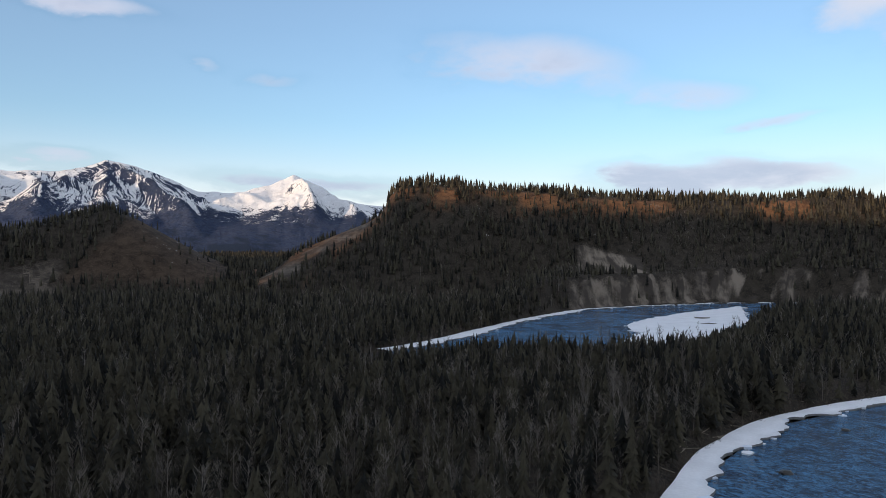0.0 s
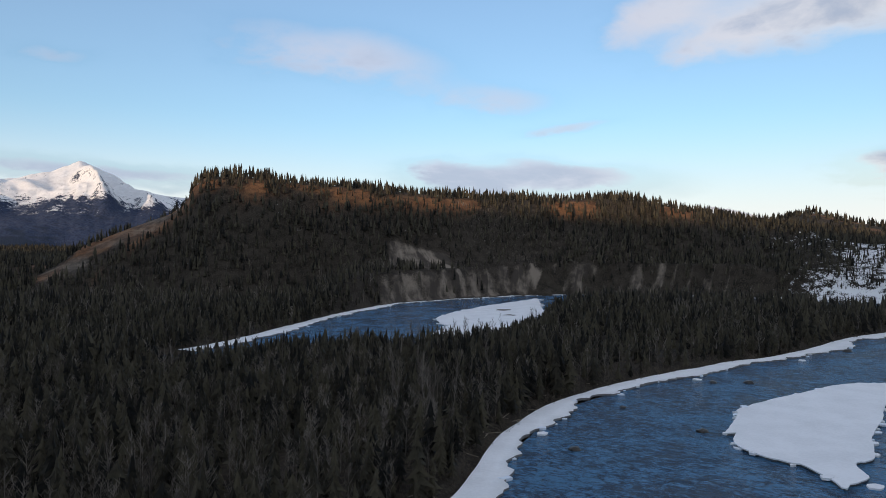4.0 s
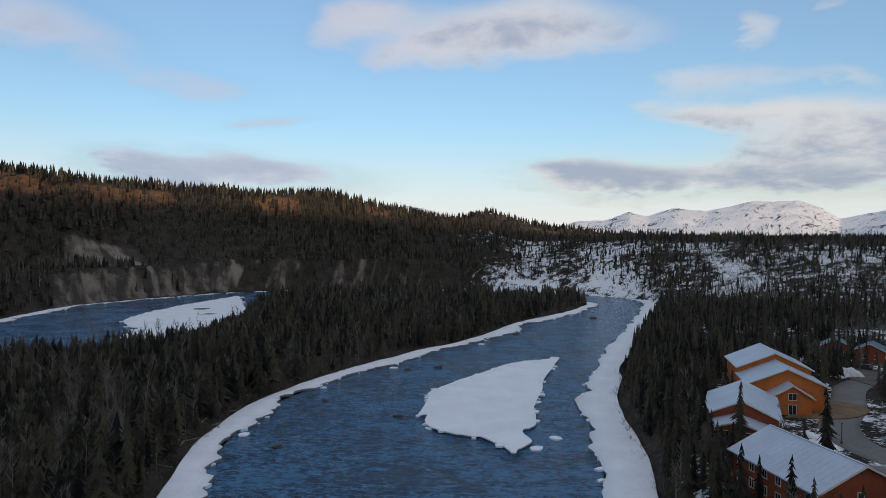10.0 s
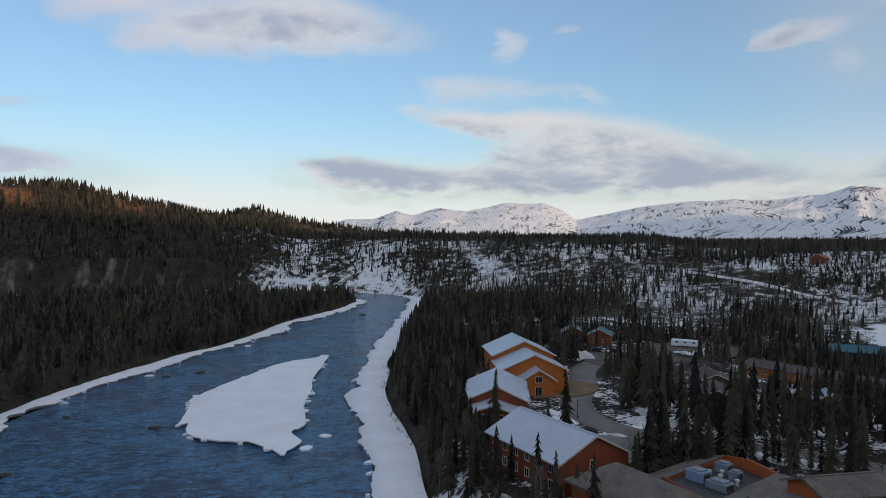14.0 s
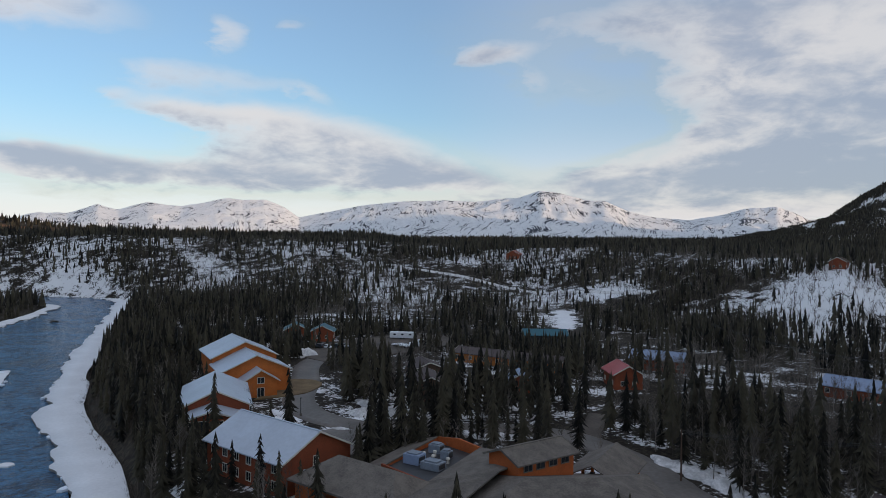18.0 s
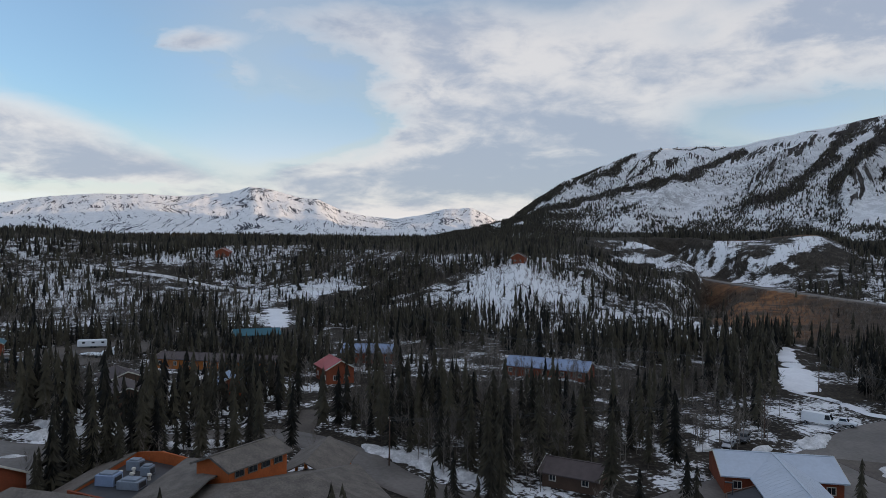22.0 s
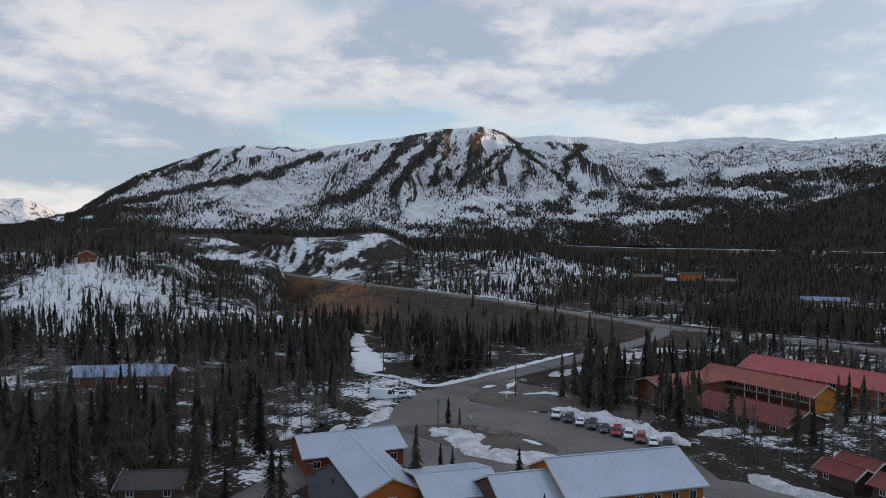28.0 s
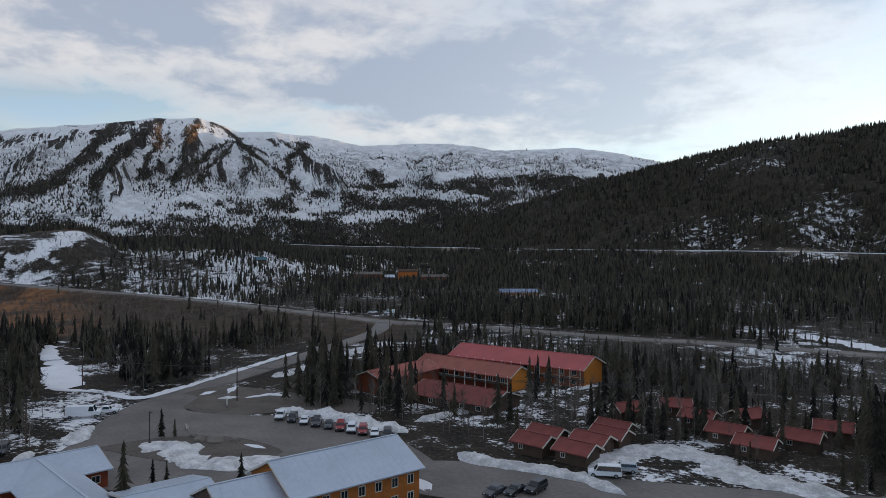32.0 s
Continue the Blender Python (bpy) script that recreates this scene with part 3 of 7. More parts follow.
def needles_material(name, a, b):
    mat = bpy.data.materials.new(name)
    mat.use_nodes = True
    N = Nodes(mat.node_tree)
    bsdf = mat.node_tree.nodes["Principled BSDF"]
    g = N.add("ShaderNodeNewGeometry")
    info = N.add("ShaderNodeObjectInfo")
    n = N.noise(g.outputs["Position"], 1.7, 3, 0.6)
    tone = N.math("FRACT", N.math("ADD", attr(N, "tone"), info.outputs["Random"]))
    k = N.math("ADD", N.math("MULTIPLY", tone, 0.5), N.math("ADD", N.math("MULTIPLY", g.outputs["Random Per Island"], 0.2), N.math("MULTIPLY", n, 0.35)))
    N.link(N.mix(N.ramp(k, 0.2, 0.85), a, b), bsdf.inputs["Base Color"])
    bsdf.inputs["Roughness"].default_value = 0.75
    bsdf.inputs["Specular IOR Level"].default_value = 0.2
    return mat


M_GROUND = ground_material()
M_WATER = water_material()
M_NEEDLES = needles_material("dark spruce needles", (0.0055, 0.0052, 0.0042), (0.074, 0.063, 0.040))
M_TWIGS = needles_material("bare grey twigs", (0.070, 0.059, 0.049), (0.225, 0.190, 0.160))
M_SHRUB = needles_material("bare brown willow twigs", (0.06, 0.045, 0.035), (0.15, 0.12, 0.095))
M_TRUNK = material("grey-brown bark", (0.10, 0.08, 0.065), 0.9, 0.6, 1.3, 2.0, 9.0, 0.4)
M_SNOW = material("old settled snow", (0.83, 0.83, 0.84), 0.75, 0.90, 1.05, 0.12, 1.3, 0.35, spec=0.2)
M_BANK = material("dirty ploughed snow", (0.72, 0.705, 0.69), 0.85, 0.55, 1.15, 0.45, 2.2, 0.6, spec=0.15)
M_ICE = material("blue-white river ice", (0.76, 0.81, 0.88), 0.5, 0.9, 1.06, 0.05, 0.6, 0.25)
M_ASPHALT = material("worn damp asphalt", (0.155, 0.136, 0.119), 0.6, 0.66, 1.25, 0.10, 1.2, 0.15)
M_GRAVEL = material("dirty gravel", (0.120, 0.100, 0.083), 0.9, 0.7, 1.3, 0.15, 2.0, 0.4)
M_STONES = material("brown river gravel", (0.15, 0.125, 0.10), 0.9, 0.5, 1.4, 0.3, 2.5, 0.6)
M_METAL_ROOF = material("pale blue-grey metal roof", (0.48, 0.53, 0.60), 0.42, 0.90, 1.08, 0.15, 1.5, 0.0, 0.25)
M_SHINGLE = material("grey-brown asphalt shingles", (0.150, 0.128, 0.108), 0.9, 0.68, 1.3, 0.5, 3.5, 0.6)
M_CABIN_ROOF = material("dull dark red cabin roof", (0.21, 0.055, 0.045), 0.75, 0.75, 1.2, 0.4, 3.0)
M_UNIT = material("dull grey-blue painted steel", (0.22, 0.25, 0.29), 0.5, 0.8, 1.15)
M_RED_ROOF = material("red metal roof", (0.43, 0.088, 0.082), 0.5, 0.85, 1.12, 0.2, 2.0)
M_RUST_ROOF = material("faded brick-red roof", (0.30, 0.095, 0.070), 0.7, 0.8, 1.2, 0.3, 3.0)
M_ORANGE = material("orange-stained timber siding", (0.52, 0.145, 0.030), 0.7, 0.82, 1.14, 0.5, 4.0, 0.3)
M_RUSTWOOD = material("rust-orange timber siding", (0.40, 0.098, 0.026), 0.75, 0.8, 1.16, 0.5, 4.0, 0.3)
M_REDWOOD = material("red-brown timber siding", (0.25, 0.062, 0.026), 0.75, 0.8, 1.2, 0.5, 4.0, 0.3)
M_OCHRE = material("yellow-brown timber siding", (0.45, 0.145, 0.030), 0.7, 0.82, 1.14, 0.5, 4.0, 0.3)
# Brighter orange that sets the lit gable ends off from shaded walls.
M_GABLE_LIT = material("amber-orange timber boards", (0.66, 0.235, 0.036), 0.7, 0.85, 1.1, 0.5, 4.0, 0.3)
# Dark grey that holds the shade under the ice edge.
M_ICE_SHADE = material("dirty grey underside of river ice", (0.16, 0.155, 0.15), 0.7, 0.6, 1.4, 0.5, 3.0, 0.4)
M_ROOF_FELT = material("dark bitumen roofing felt", (0.040, 0.042, 0.046), 0.85, 0.75, 1.3, 0.3, 2.0, 0.2)
M_DRIFT = material("bleached driftwood", (0.30, 0.25, 0.19), 0.85, 0.6, 1.3, 0.8, 6.0, 0.4)
M_BROWN = material("dark brown timber", (0.085, 0.052, 0.036), 0.8, 0.75, 1.25, 0.6, 5.0, 0.3)
M_TRIM = material("cream painted trim", (0.62, 0.58, 0.50), 0.6, 0.9, 1.06)
M_DARK = material("dark weathered metal", (0.05, 0.05, 0.052), 0.5, 0.8, 1.2)
M_WHITE = material("white vehicle paint", (0.78, 0.79, 0.80), 0.3, 0.95, 1.03, spec=0.5)
M_TEAL = material("teal metal roof", (0.025, 0.115, 0.15), 0.5, 0.85, 1.1)
M_BLUE_ROOF = material("blue-grey painted metal roof", (0.24, 0.30, 0.42), 0.5, 0.88, 1.1)
M_GLASS = bpy.data.materials.new("dark window glass")
M_GLASS.use_nodes = True
for key, v in (("Base Color", (0.02, 0.025, 0.03, 1)), ("Roughness", 0.06), ("Specular IOR Level", 0.6)):
    M_GLASS.node_tree.nodes["Principled BSDF"].inputs[key].default_value = v
M_LAVENDER = material("lavender-brown roof sheets", (0.095, 0.074, 0.070), 0.85, 0.85, 1.15)

# ---- large structure: ground ----
CAR_PARK = [(33, -108), (40, -119), (50, -129), (57, -134.5), (68, -137.5), (80, -140.5), (86, -139.8), (92, -138), (98, -136.6), (104, -136.4), (109, -137.2), (112.5, -140), (114, -145), (115.5, -149.5), (119, -152), (122.5, -151.5), (125, -147), (125.3, -140), (124, -131), (121.5, -125), (118, -118), (107, -104), (98, -93), (88, -88), (80, -92), (66, -98), (52, -112), (40, -108)]
SOUTH_LOT = [(12, -104), (40, -104), (42, -119), (24, -122), (6, -121), (-10, -122), (-40, -124), (-40, -100)]
DRIVE = [(262, 74), (240, 76), (218, 76), (190, 67), (168, 61), (154, 52), (147, 40), (146, 26), (150, 12), (148, -4), (138, -14), (126, -20), (112, -25), (98, -36), (90, -52), (96, -72), (102, -92)]
CLUMPS = ([(152, 47), (150, 40), (162, 36), (190, 42), (196, 58), (178, 54)], [(156, 38), (158, 24), (156, 9), (153, -6), (182, -8), (186, 10), (176, 27), (165, 36)])
RAFT_LOT = [(223, 70), (236, 62), (262, 41), (290, 34), (318, 28), (328, 12), (318, 6), (300, 24), (276, 30), (300, 44), (294, 68), (264, 86), (236, 84)]
LOT_NORTH = [(146, 40), (152, 34), (154, 24), (150, 14), (140, 16), (133, 28), (126, 36), (124, 44), (130, 50), (140, 48)]
TRACK_DRIVE = [(168, -14), (160, -12.5), (153, -11), (146, -10)]
SNOW_TRAIL = [tuple(bearing(b, r)[:2]) for b, r in ((78, 612), (79.3, 600), (83, 572), (88, 535), (92, 505), (95, 488), (99, 470))]


def embankment(th, d):
    """The treeless slope below the highway, and the cutting above it."""
    hd = np.interp(th, HWY_B, HWY_R)
    low = np.interp(th, [118, 128, 134, 140, 158], [385, 370, 310, 288, 280])
    below = smooth(th, 125, 129) * (1 - smooth(th, 158, 161)) * smooth(d, low, low + 25) * (1 - smooth(d, hd + 6, hd + 14))
    above = 0.25 * smooth(th, 126, 129) * (1 - smooth(th, 139, 143)) * smooth(d, hd, hd + 8) * (1 - smooth(d, hd + 14, hd + 30))
    return np.maximum(below, above)


def sides(pts, x, y):
    return to_line(x, y, pts)[0]


def knoll_heath(x, y, z):
    """The treeless flank of the knoll; its other flank and top are wooded."""
    th, d = polar(x, y)
    hk, _ = crest(x, y, KNOLL[::-1], 150, 260, 1.0, 60)
    side = th + 24.3 + 0.9 * (3.0 - np.degrees(np.arctan2(z - 40, d))) + 0.8 * fbm(x, y, 60, 3, 65)
    return smooth(hk, 0.06, 0.2) * smooth(side, -0.4, 0.4) * (1 - smooth(th, -18.5, -16.5)) * (d > 500)


def cover(x, y):
    """Shares of snow, rust-brown heath and bare soil on the ground."""
    th, d = polar(x, y)
    r0, w0 = np.interp(th, BENCH_B, BENCH_R), np.interp(th, BENCH_B, BENCH_W)
    d_out, _, s_out = to_line(x, y, BANK_OUT)
    z = land(x, y)
    snow = np.full(x.shape, 0.27)
    snow = np.where((th > 58) & (d < r0), np.where((th > 98) & (th < 142) & (d < 270), 0.41, 0.44), snow)
    slope = smooth(d, r0 - 60, r0) * (1 - smooth(d, r0 + w0, r0 + w0 + 140))
    snow = np.maximum(snow, np.interp(th, [36, 46, 56, 75, 90, 104, 109, 117, 126, 132, 138, 146, 152, 170, 200], [.25, .47, .51, .50, .46, .44, .54, .52, .50, .40, .55, .57, .46, .40, .38]) * slope)
    snow = np.maximum(snow, (0.49 + 0.16 * fbm(x, y, 20, 4, 56)) * smooth(th, 72, 78) * (1 - smooth(th, 97, 101)) * smooth(d, 380, 420) * (1 - smooth(d, 500, 540)))
    snow = np.maximum(snow, (0.47 + 0.30 * fbm(th * 5, d * 0.9, 16, 4, 57)) * smooth(th, 115, 118) * (1 - smooth(th, 133, 135.5)) * smooth(d, 620, 650) * (1 - smooth(d, 750, 780)))
    hd = np.interp(th, HWY_B, HWY_R)
    cut = smooth(th, 130, 134) * (1 - smooth(th, 143, 146)) * smooth(d, hd, hd + 10) * (1 - smooth(d, hd + 150, hd + 190))
    snow = snow * (1 - 0.12 * cut)
    shelf_m = smooth(th, 116, 119) * (1 - smooth(th, 133.5, 135)) * smooth(d, hd + 12, hd + 24) * (1 - smooth(d, 760, 800)) * smooth(z, 24, 27)
    streak = 0.42 + 0.34 * fbm(th * 4, z * 0.9, 6, 4, 68) + 0.10 * smooth(fbm(th * 4, z * 0.4, 16, 2, 69), -0.3, 0.3)
    snow = snow * (1 - shelf_m) + shelf_m * streak
    snow = snow + 0.10 * fbm(x, y, 45, 3, 41)
    hb, _ = crest(x, y, BLUFF, 165, 420, 0.85, 70)
    rust = 0.75 * smooth(hb, 0.62, 0.80) * (1 - smooth(hb, 0.93, 0.985)) * smooth(th, -2.5, 0.5) * smooth(fbm(x, y, 70, 3, 51), -0.25, 0.15)
    edge = smooth(hb, 0.08, 0.3) * (1 - smooth(th + 1.3 * (2.9 - np.degrees(np.arctan2(z - 40, d))) + 1.2 * fbm(x, y, 60, 3, 64), -5.4, -4.2)) * smooth(th, -17, -14)
    rust = np.maximum(rust, 0.8 * edge * smooth(fbm(x, y, 28, 4, 67), -0.25, 0.35))
    bank = embankment(th, d)
    rust = np.maximum(rust, bank * (0.10 + 0.9 * smooth(fbm(x, y, 22, 4, 52), -0.4, 0.1) * smooth(th, 125.5, 127.5) * (1 - smooth(th, 131, 137)) * smooth(d, 335, 355)))
    rust = np.maximum(rust, 0.8 * smooth(th, 118, 122) * (1 - smooth(th, 139, 142)) * smooth(d, 775, 790) * (1 - smooth(d, 850, 880)) * smooth(fbm(x, y, 40, 3, 58), -0.5, 0.1))
    soft = bank * smooth(fbm(x, y, 60, 3, 53), -0.5, 0.4) * 0.5
    hd = np.interp(th, HWY_B, HWY_R)
    rust = np.where(th > 110, rust * (1 - smooth(d, hd - 6, hd + 2) * (1 - smooth(d, hd + 120, hd + 160))), rust)
    snow = snow - 0.4 * bank * (1 - smooth(d, hd, hd + 20)) - 0.5 * rust
    rise = np.degrees(np.arctan2(z - 40, d))
    snow = snow + 0.18 * smooth(th, 179, 184) * (d > 1000) * smooth(rise, 4.2, 5.0) * (1 - smooth(rise, 7.2, 7.8)) * smooth(fbm(x, y, 80, 4, 59), -0.5, 0.2)
    gull = np.clip(1.2 * np.sin(th * 4.6 + 0.16 * z + 3.2 * fbm(th * 40, d * 0.3, 60, 3, 21)), -1, 1)
    bare = (0.35 * smooth(th, 5, 8) + 0.65 * smooth(th, 9.5, 11.5)) * (1 - smooth(th, 36, 42)) * (s_out > 0) * (d > 400) * (1 - smooth(d_out, 22, 32)) * np.where(th < 23.5, 0.62 - 0.22 * gull, 0.10 - 0.55 * gull)
    bare = np.maximum(bare, 0.9 * smooth(th, 10.8, 11.4) * (1 - smooth(th + 0.02 * (d - 650), 16, 17)) * smooth(d, 632, 640) * (1 - smooth(d, 672, 684)))
    for at, wide in ((26.6, 0.65), (31.2, 0.5), (33.0, 0.3), (22.2, 0.45)):
        bare = np.maximum(bare, 0.85 * np.exp(-((th + 0.35 * fbm(x, y, 25, 3, 66) - at) / wide) ** 2) * (s_out > 0) * (d > 400) * (1 - smooth(d_out, 22, 33)))
    bare = np.maximum(bare, 0.8 * smooth(th, 36.6, 37) * (1 - smooth(th + 0.02 * (d - 660), 38.2, 38.8)) * smooth(d, 640, 650) * (1 - smooth(d, 690, 705)))
    heath = knoll_heath(x, y, z)
    bare = np.maximum(bare, (0.20 + 0.14 * fbm(x, y, 45, 3, 62)) * heath)
    rust = np.maximum(rust, 0.10 * heath)
    bare = np.maximum(bare, 0.5 * (1 - smooth(th, -29.5, -28)) * smooth(d, 640, 660) * (1 - smooth(d, 715, 740)) * smooth(fbm(x, y, 50, 3, 61), -0.3, 0.2))
    scar = (smooth(th, 160, 161) * (1 - smooth(th, 164, 165)) + smooth(th, 176, 177) * (1 - smooth(th, 181, 182)) + smooth(th, 187, 188)) * smooth(fbm(x, y, 45, 3, 60), -0.1, 0.3)
    d_rail = to_line(x, y, RAILWAY)[0]
    bare = np.maximum(bare, 0.6 * scar * (1 - smooth(d_rail, 30, 60)) * (d > 900))
    bare = np.maximum(bare, 0.5 * edge * smooth(fbm(x, y, 50, 3, 63), 0.1, 0.4))
    bare = np.maximum(bare, soft * 0.4)
    dr = sides(HIGHWAY, x, y)
    bare = np.maximum(bare, 0.75 * (1 - smooth(dr, 6, 12)) * (d < 800))
    return np.clip(snow, 0, 1), np.clip(rust, 0, 1), np.clip(bare, 0, 1)


def ground_sheet():
    b = np.concatenate([np.arange(-40, 202, 0.4), np.arange(202, 320, 2.0)])
    r = [6.0]
    while r[-1] < 4850:
        r.append(r[-1] * 1.019 + (0.35 if r[-1] < 300 else 0))
    r = np.array(r)
    B, R = np.meshgrid(np.radians(b), r)
    x, y = R * np.sin(B), R * np.cos(B)
    z = land(x.ravel(), y.ravel())
    verts = np.stack([x.ravel(), y.ravel(), z], 1)
    nb, nr = len(b), len(r)
    i, j = np.meshgrid(np.arange(nb), np.arange(nr - 1))
    i2 = (i + 1) % nb
    faces = np.stack([j * nb + i, (j + 1) * nb + i, (j + 1) * nb + i2, j * nb + i2], -1).reshape(-1, 4)
    me = mesh_from("ground", verts, faces, M_GROUND, True)
    for name, values in zip(("snow", "rust", "bare", "along_bank"), (*cover(x.ravel(), y.ravel()), to_line(x.ravel(), y.ravel(), BANK_OUT)[1] * 14)):
        a = me.attributes.new(name, "FLOAT", "POINT")
        a.data.foreach_set("value", values.astype(np.float32))
    return tagged(new("ground", me), "spruce-forest floor, heath and patchy old snow", "ground", kind="structure")


ground_sheet()


def river():
    bm = bmesh.new()
    vs = [bm.verts.new((p[0], p[1], WATER)) for p in RIVER]
    es = [bm.edges.new((vs[i], vs[(i + 1) % len(vs)])) for i in range(len(vs))]
    bmesh.ops.triangle_fill(bm, edges=es, use_beauty=True)
    for f in bm.faces:
        if f.normal.z < 0:
            f.normal_flip()
    me = bpy.data.meshes.new("river")
    bm.to_mesh(me)
    bm.free()
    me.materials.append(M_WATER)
    return tagged(new("river", me), "cold blue river water, rippled by the current", "water", kind="structure")


river()


def ice_sheet(name, outline, z, thick, label, kind="structure", category="ice", mat=None):
    """A slab of snow-covered ice with a broken rim."""
    bm = bmesh.new()
    top = [bm.verts.new((p[0], p[1], z)) for p in outline]
    low = [bm.verts.new((p[0], p[1], z - thick)) for p in outline]
    f = bm.faces.new(top)
    n = len(outline)
    for i in range(n):
        bm.faces.new((top[i], top[(i + 1) % n], low[(i + 1) % n], low[i]))
    bmesh.ops.triangulate(bm, faces=[f])
    bmesh.ops.recalc_face_normals(bm, faces=bm.faces)
    me = bpy.data.meshes.new(name)
    bm.to_mesh(me)
    bm.free()
    me.materials.append(mat or M_ICE)
    ob = new(name, me)
    return tagged(ob, label, category, kind=kind) if label else ob


def shelf(name, bank, i0, i1, land_w, jag, label, seed, side):
    """Shore ice along part of a bank: from the water's edge to the land."""
    pts = curve_points(bank[i0:i1], 1.6)
    n = len(pts)
    P = np.array(pts)
    T = np.gradient(P, axis=0)
    T /= np.linalg.norm(T, axis=1)[:, None]
    Nrm = np.stack([T[:, 1], -T[:, 0]], 1) * side           # towards the land
    s = np.arange(n) * 1.6
    e = jag * (fbm(s, s * 0 + seed, 22, 5, seed, 0.65) + 0.5 * np.floor(2.5 * value_noise(s / 6.5, s * 0 + 3.3, seed + 9)) / 2.5 + 0.22 * np.floor(3 * value_noise(s / 3.1, s * 0 + 8.3, seed + 5)) / 3)
    taper = np.clip(np.minimum(s, s[-1] - s) / 30, 0, 1)
    w = land_w * (1 + 0.25 * fbm(s, s * 0 + 7, 40, 3, seed + 4))
    water_edge = P - Nrm * ((e + 0.6) * taper)[:, None]
    land_edge = P + Nrm * w[:, None]
    mid = P + Nrm * (w * 0.45)[:, None]
    verts, faces = [], []
    zt = WATER + 0.55 + 0.12 * fbm(s, s * 0, 9, 2, seed)
    bump = 0.25 * np.abs(fbm(s, s * 0 + 2, 14, 3, seed + 2))
    for k in range(n):
        verts += [(*water_edge[k], WATER - 0.15), (*water_edge[k], zt[k]), (*mid[k], zt[k] + bump[k]), (*land_edge[k], zt[k] + 0.1)]
    for k in range(n - 1):
        for c in range(3):
            q = (4 * k + c, 4 * k + c + 1, 4 * k + c + 5, 4 * k + c + 4)
            faces.append(q if side < 0 else q[::-1])
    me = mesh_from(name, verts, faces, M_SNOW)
    # Faces down to the water are coloured dark for the undercut's shade.
    me.materials.append(M_ICE_SHADE)
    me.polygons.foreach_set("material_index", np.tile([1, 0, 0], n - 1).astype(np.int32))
    ob = tagged(new(name, me), label, "ice shelf", kind="structure")
    rnd = random.Random(seed)
    for k in range(20, n - 20, 4):
        if rnd.random() < 0.4:
            x, y = water_edge[k] - Nrm[k] * rnd.uniform(-1.0, 0.8)
            r, a0 = rnd.uniform(0.5, 1.4), rnd.random() * 6.28
            p = ice_sheet("ice_slab", [(x + r * rnd.uniform(0.7, 1.4) * math.cos(a0 + q * 1.05), y + r * rnd.uniform(0.5, 1.1) * math.sin(a0 + q * 1.05)) for q in range(6)], WATER + rnd.uniform(0.15, 0.7), 0.6, "", "", "", M_ICE if k % 3 else M_SNOW)
            p.parent = ob
    return ob


n_in, n_out = len(BANK_IN), len(BANK_OUT)
tip = int(np.argmin([np.hypot(p[0] - 446, p[1] - 345) for p in BANK_IN]))
bend = int(np.argmin([np.hypot(p[0] - 487, p[1] - 325) for p in BANK_OUT]))
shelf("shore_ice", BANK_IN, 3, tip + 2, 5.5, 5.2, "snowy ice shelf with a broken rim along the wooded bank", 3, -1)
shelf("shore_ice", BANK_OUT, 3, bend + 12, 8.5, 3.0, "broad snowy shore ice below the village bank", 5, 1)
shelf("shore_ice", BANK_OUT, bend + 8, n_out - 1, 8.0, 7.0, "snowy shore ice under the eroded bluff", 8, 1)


def ragged(points, step, amount, seed):
    pts = np.array(curve_points([*points, points[0]], step)[:-1])
    c = pts.mean(0)
    s = np.arange(len(pts)) * step
    k = 1 + amount * (fbm(s, s * 0 + seed, 16, 4, seed) + 0.6 * np.floor(3 * value_noise(s / 7.0, s * 0 + 1.7, seed)) / 3 - 0.2)
    return [tuple(c + (p - c) * f) for p, f in zip(pts, k)]


FLOE = [(114, 144), (127, 158), (136, 166), (168, 178), (193, 185), (212, 183), (202, 174), (178, 158), (160, 143), (145, 132), (131, 119), (123, 116), (118, 108), (112, 107), (109, 106), (110, 116), (108, 125), (107, 133)]


def floe(outline, top, thick, label, rim, step, seed):
    """A floe: slab of ice, its snow cover and loose slabs that lean on the rim."""
    ob = empty("ice_floe", label, "ice floe")
    # The slab is dark so that a painted shadow line shows below the snow.
    for nm, shrink, z0, th_, mat in (("slab", 0.988, top - 0.26, thick, M_ICE_SHADE), ("snow_cover", 1.0, top, 0.28, M_SNOW)):
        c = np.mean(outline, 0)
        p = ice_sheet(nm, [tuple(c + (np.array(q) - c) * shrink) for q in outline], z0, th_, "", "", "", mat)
        p.parent = ob
    rnd = random.Random(seed)
    for i in range(0, len(outline), step):
        if rnd.random() < 0.55:
            x, y = outline[i]
            r = rim * rnd.uniform(0.5, 1.3)
            a0 = rnd.random() * 6.28
            pts = [(x + r * rnd.uniform(0.7, 1.3) * math.cos(a0 + k * 1.05), y + r * rnd.uniform(0.5, 1.1) * math.sin(a0 + k * 1.05)) for k in range(6)]
            p = ice_sheet("edge_slab", pts, WATER + rnd.uniform(0.2, top - WATER + 0.12), 0.5, "", "", "", M_ICE if i % 2 else M_SNOW)
            p.parent = ob
    return ob


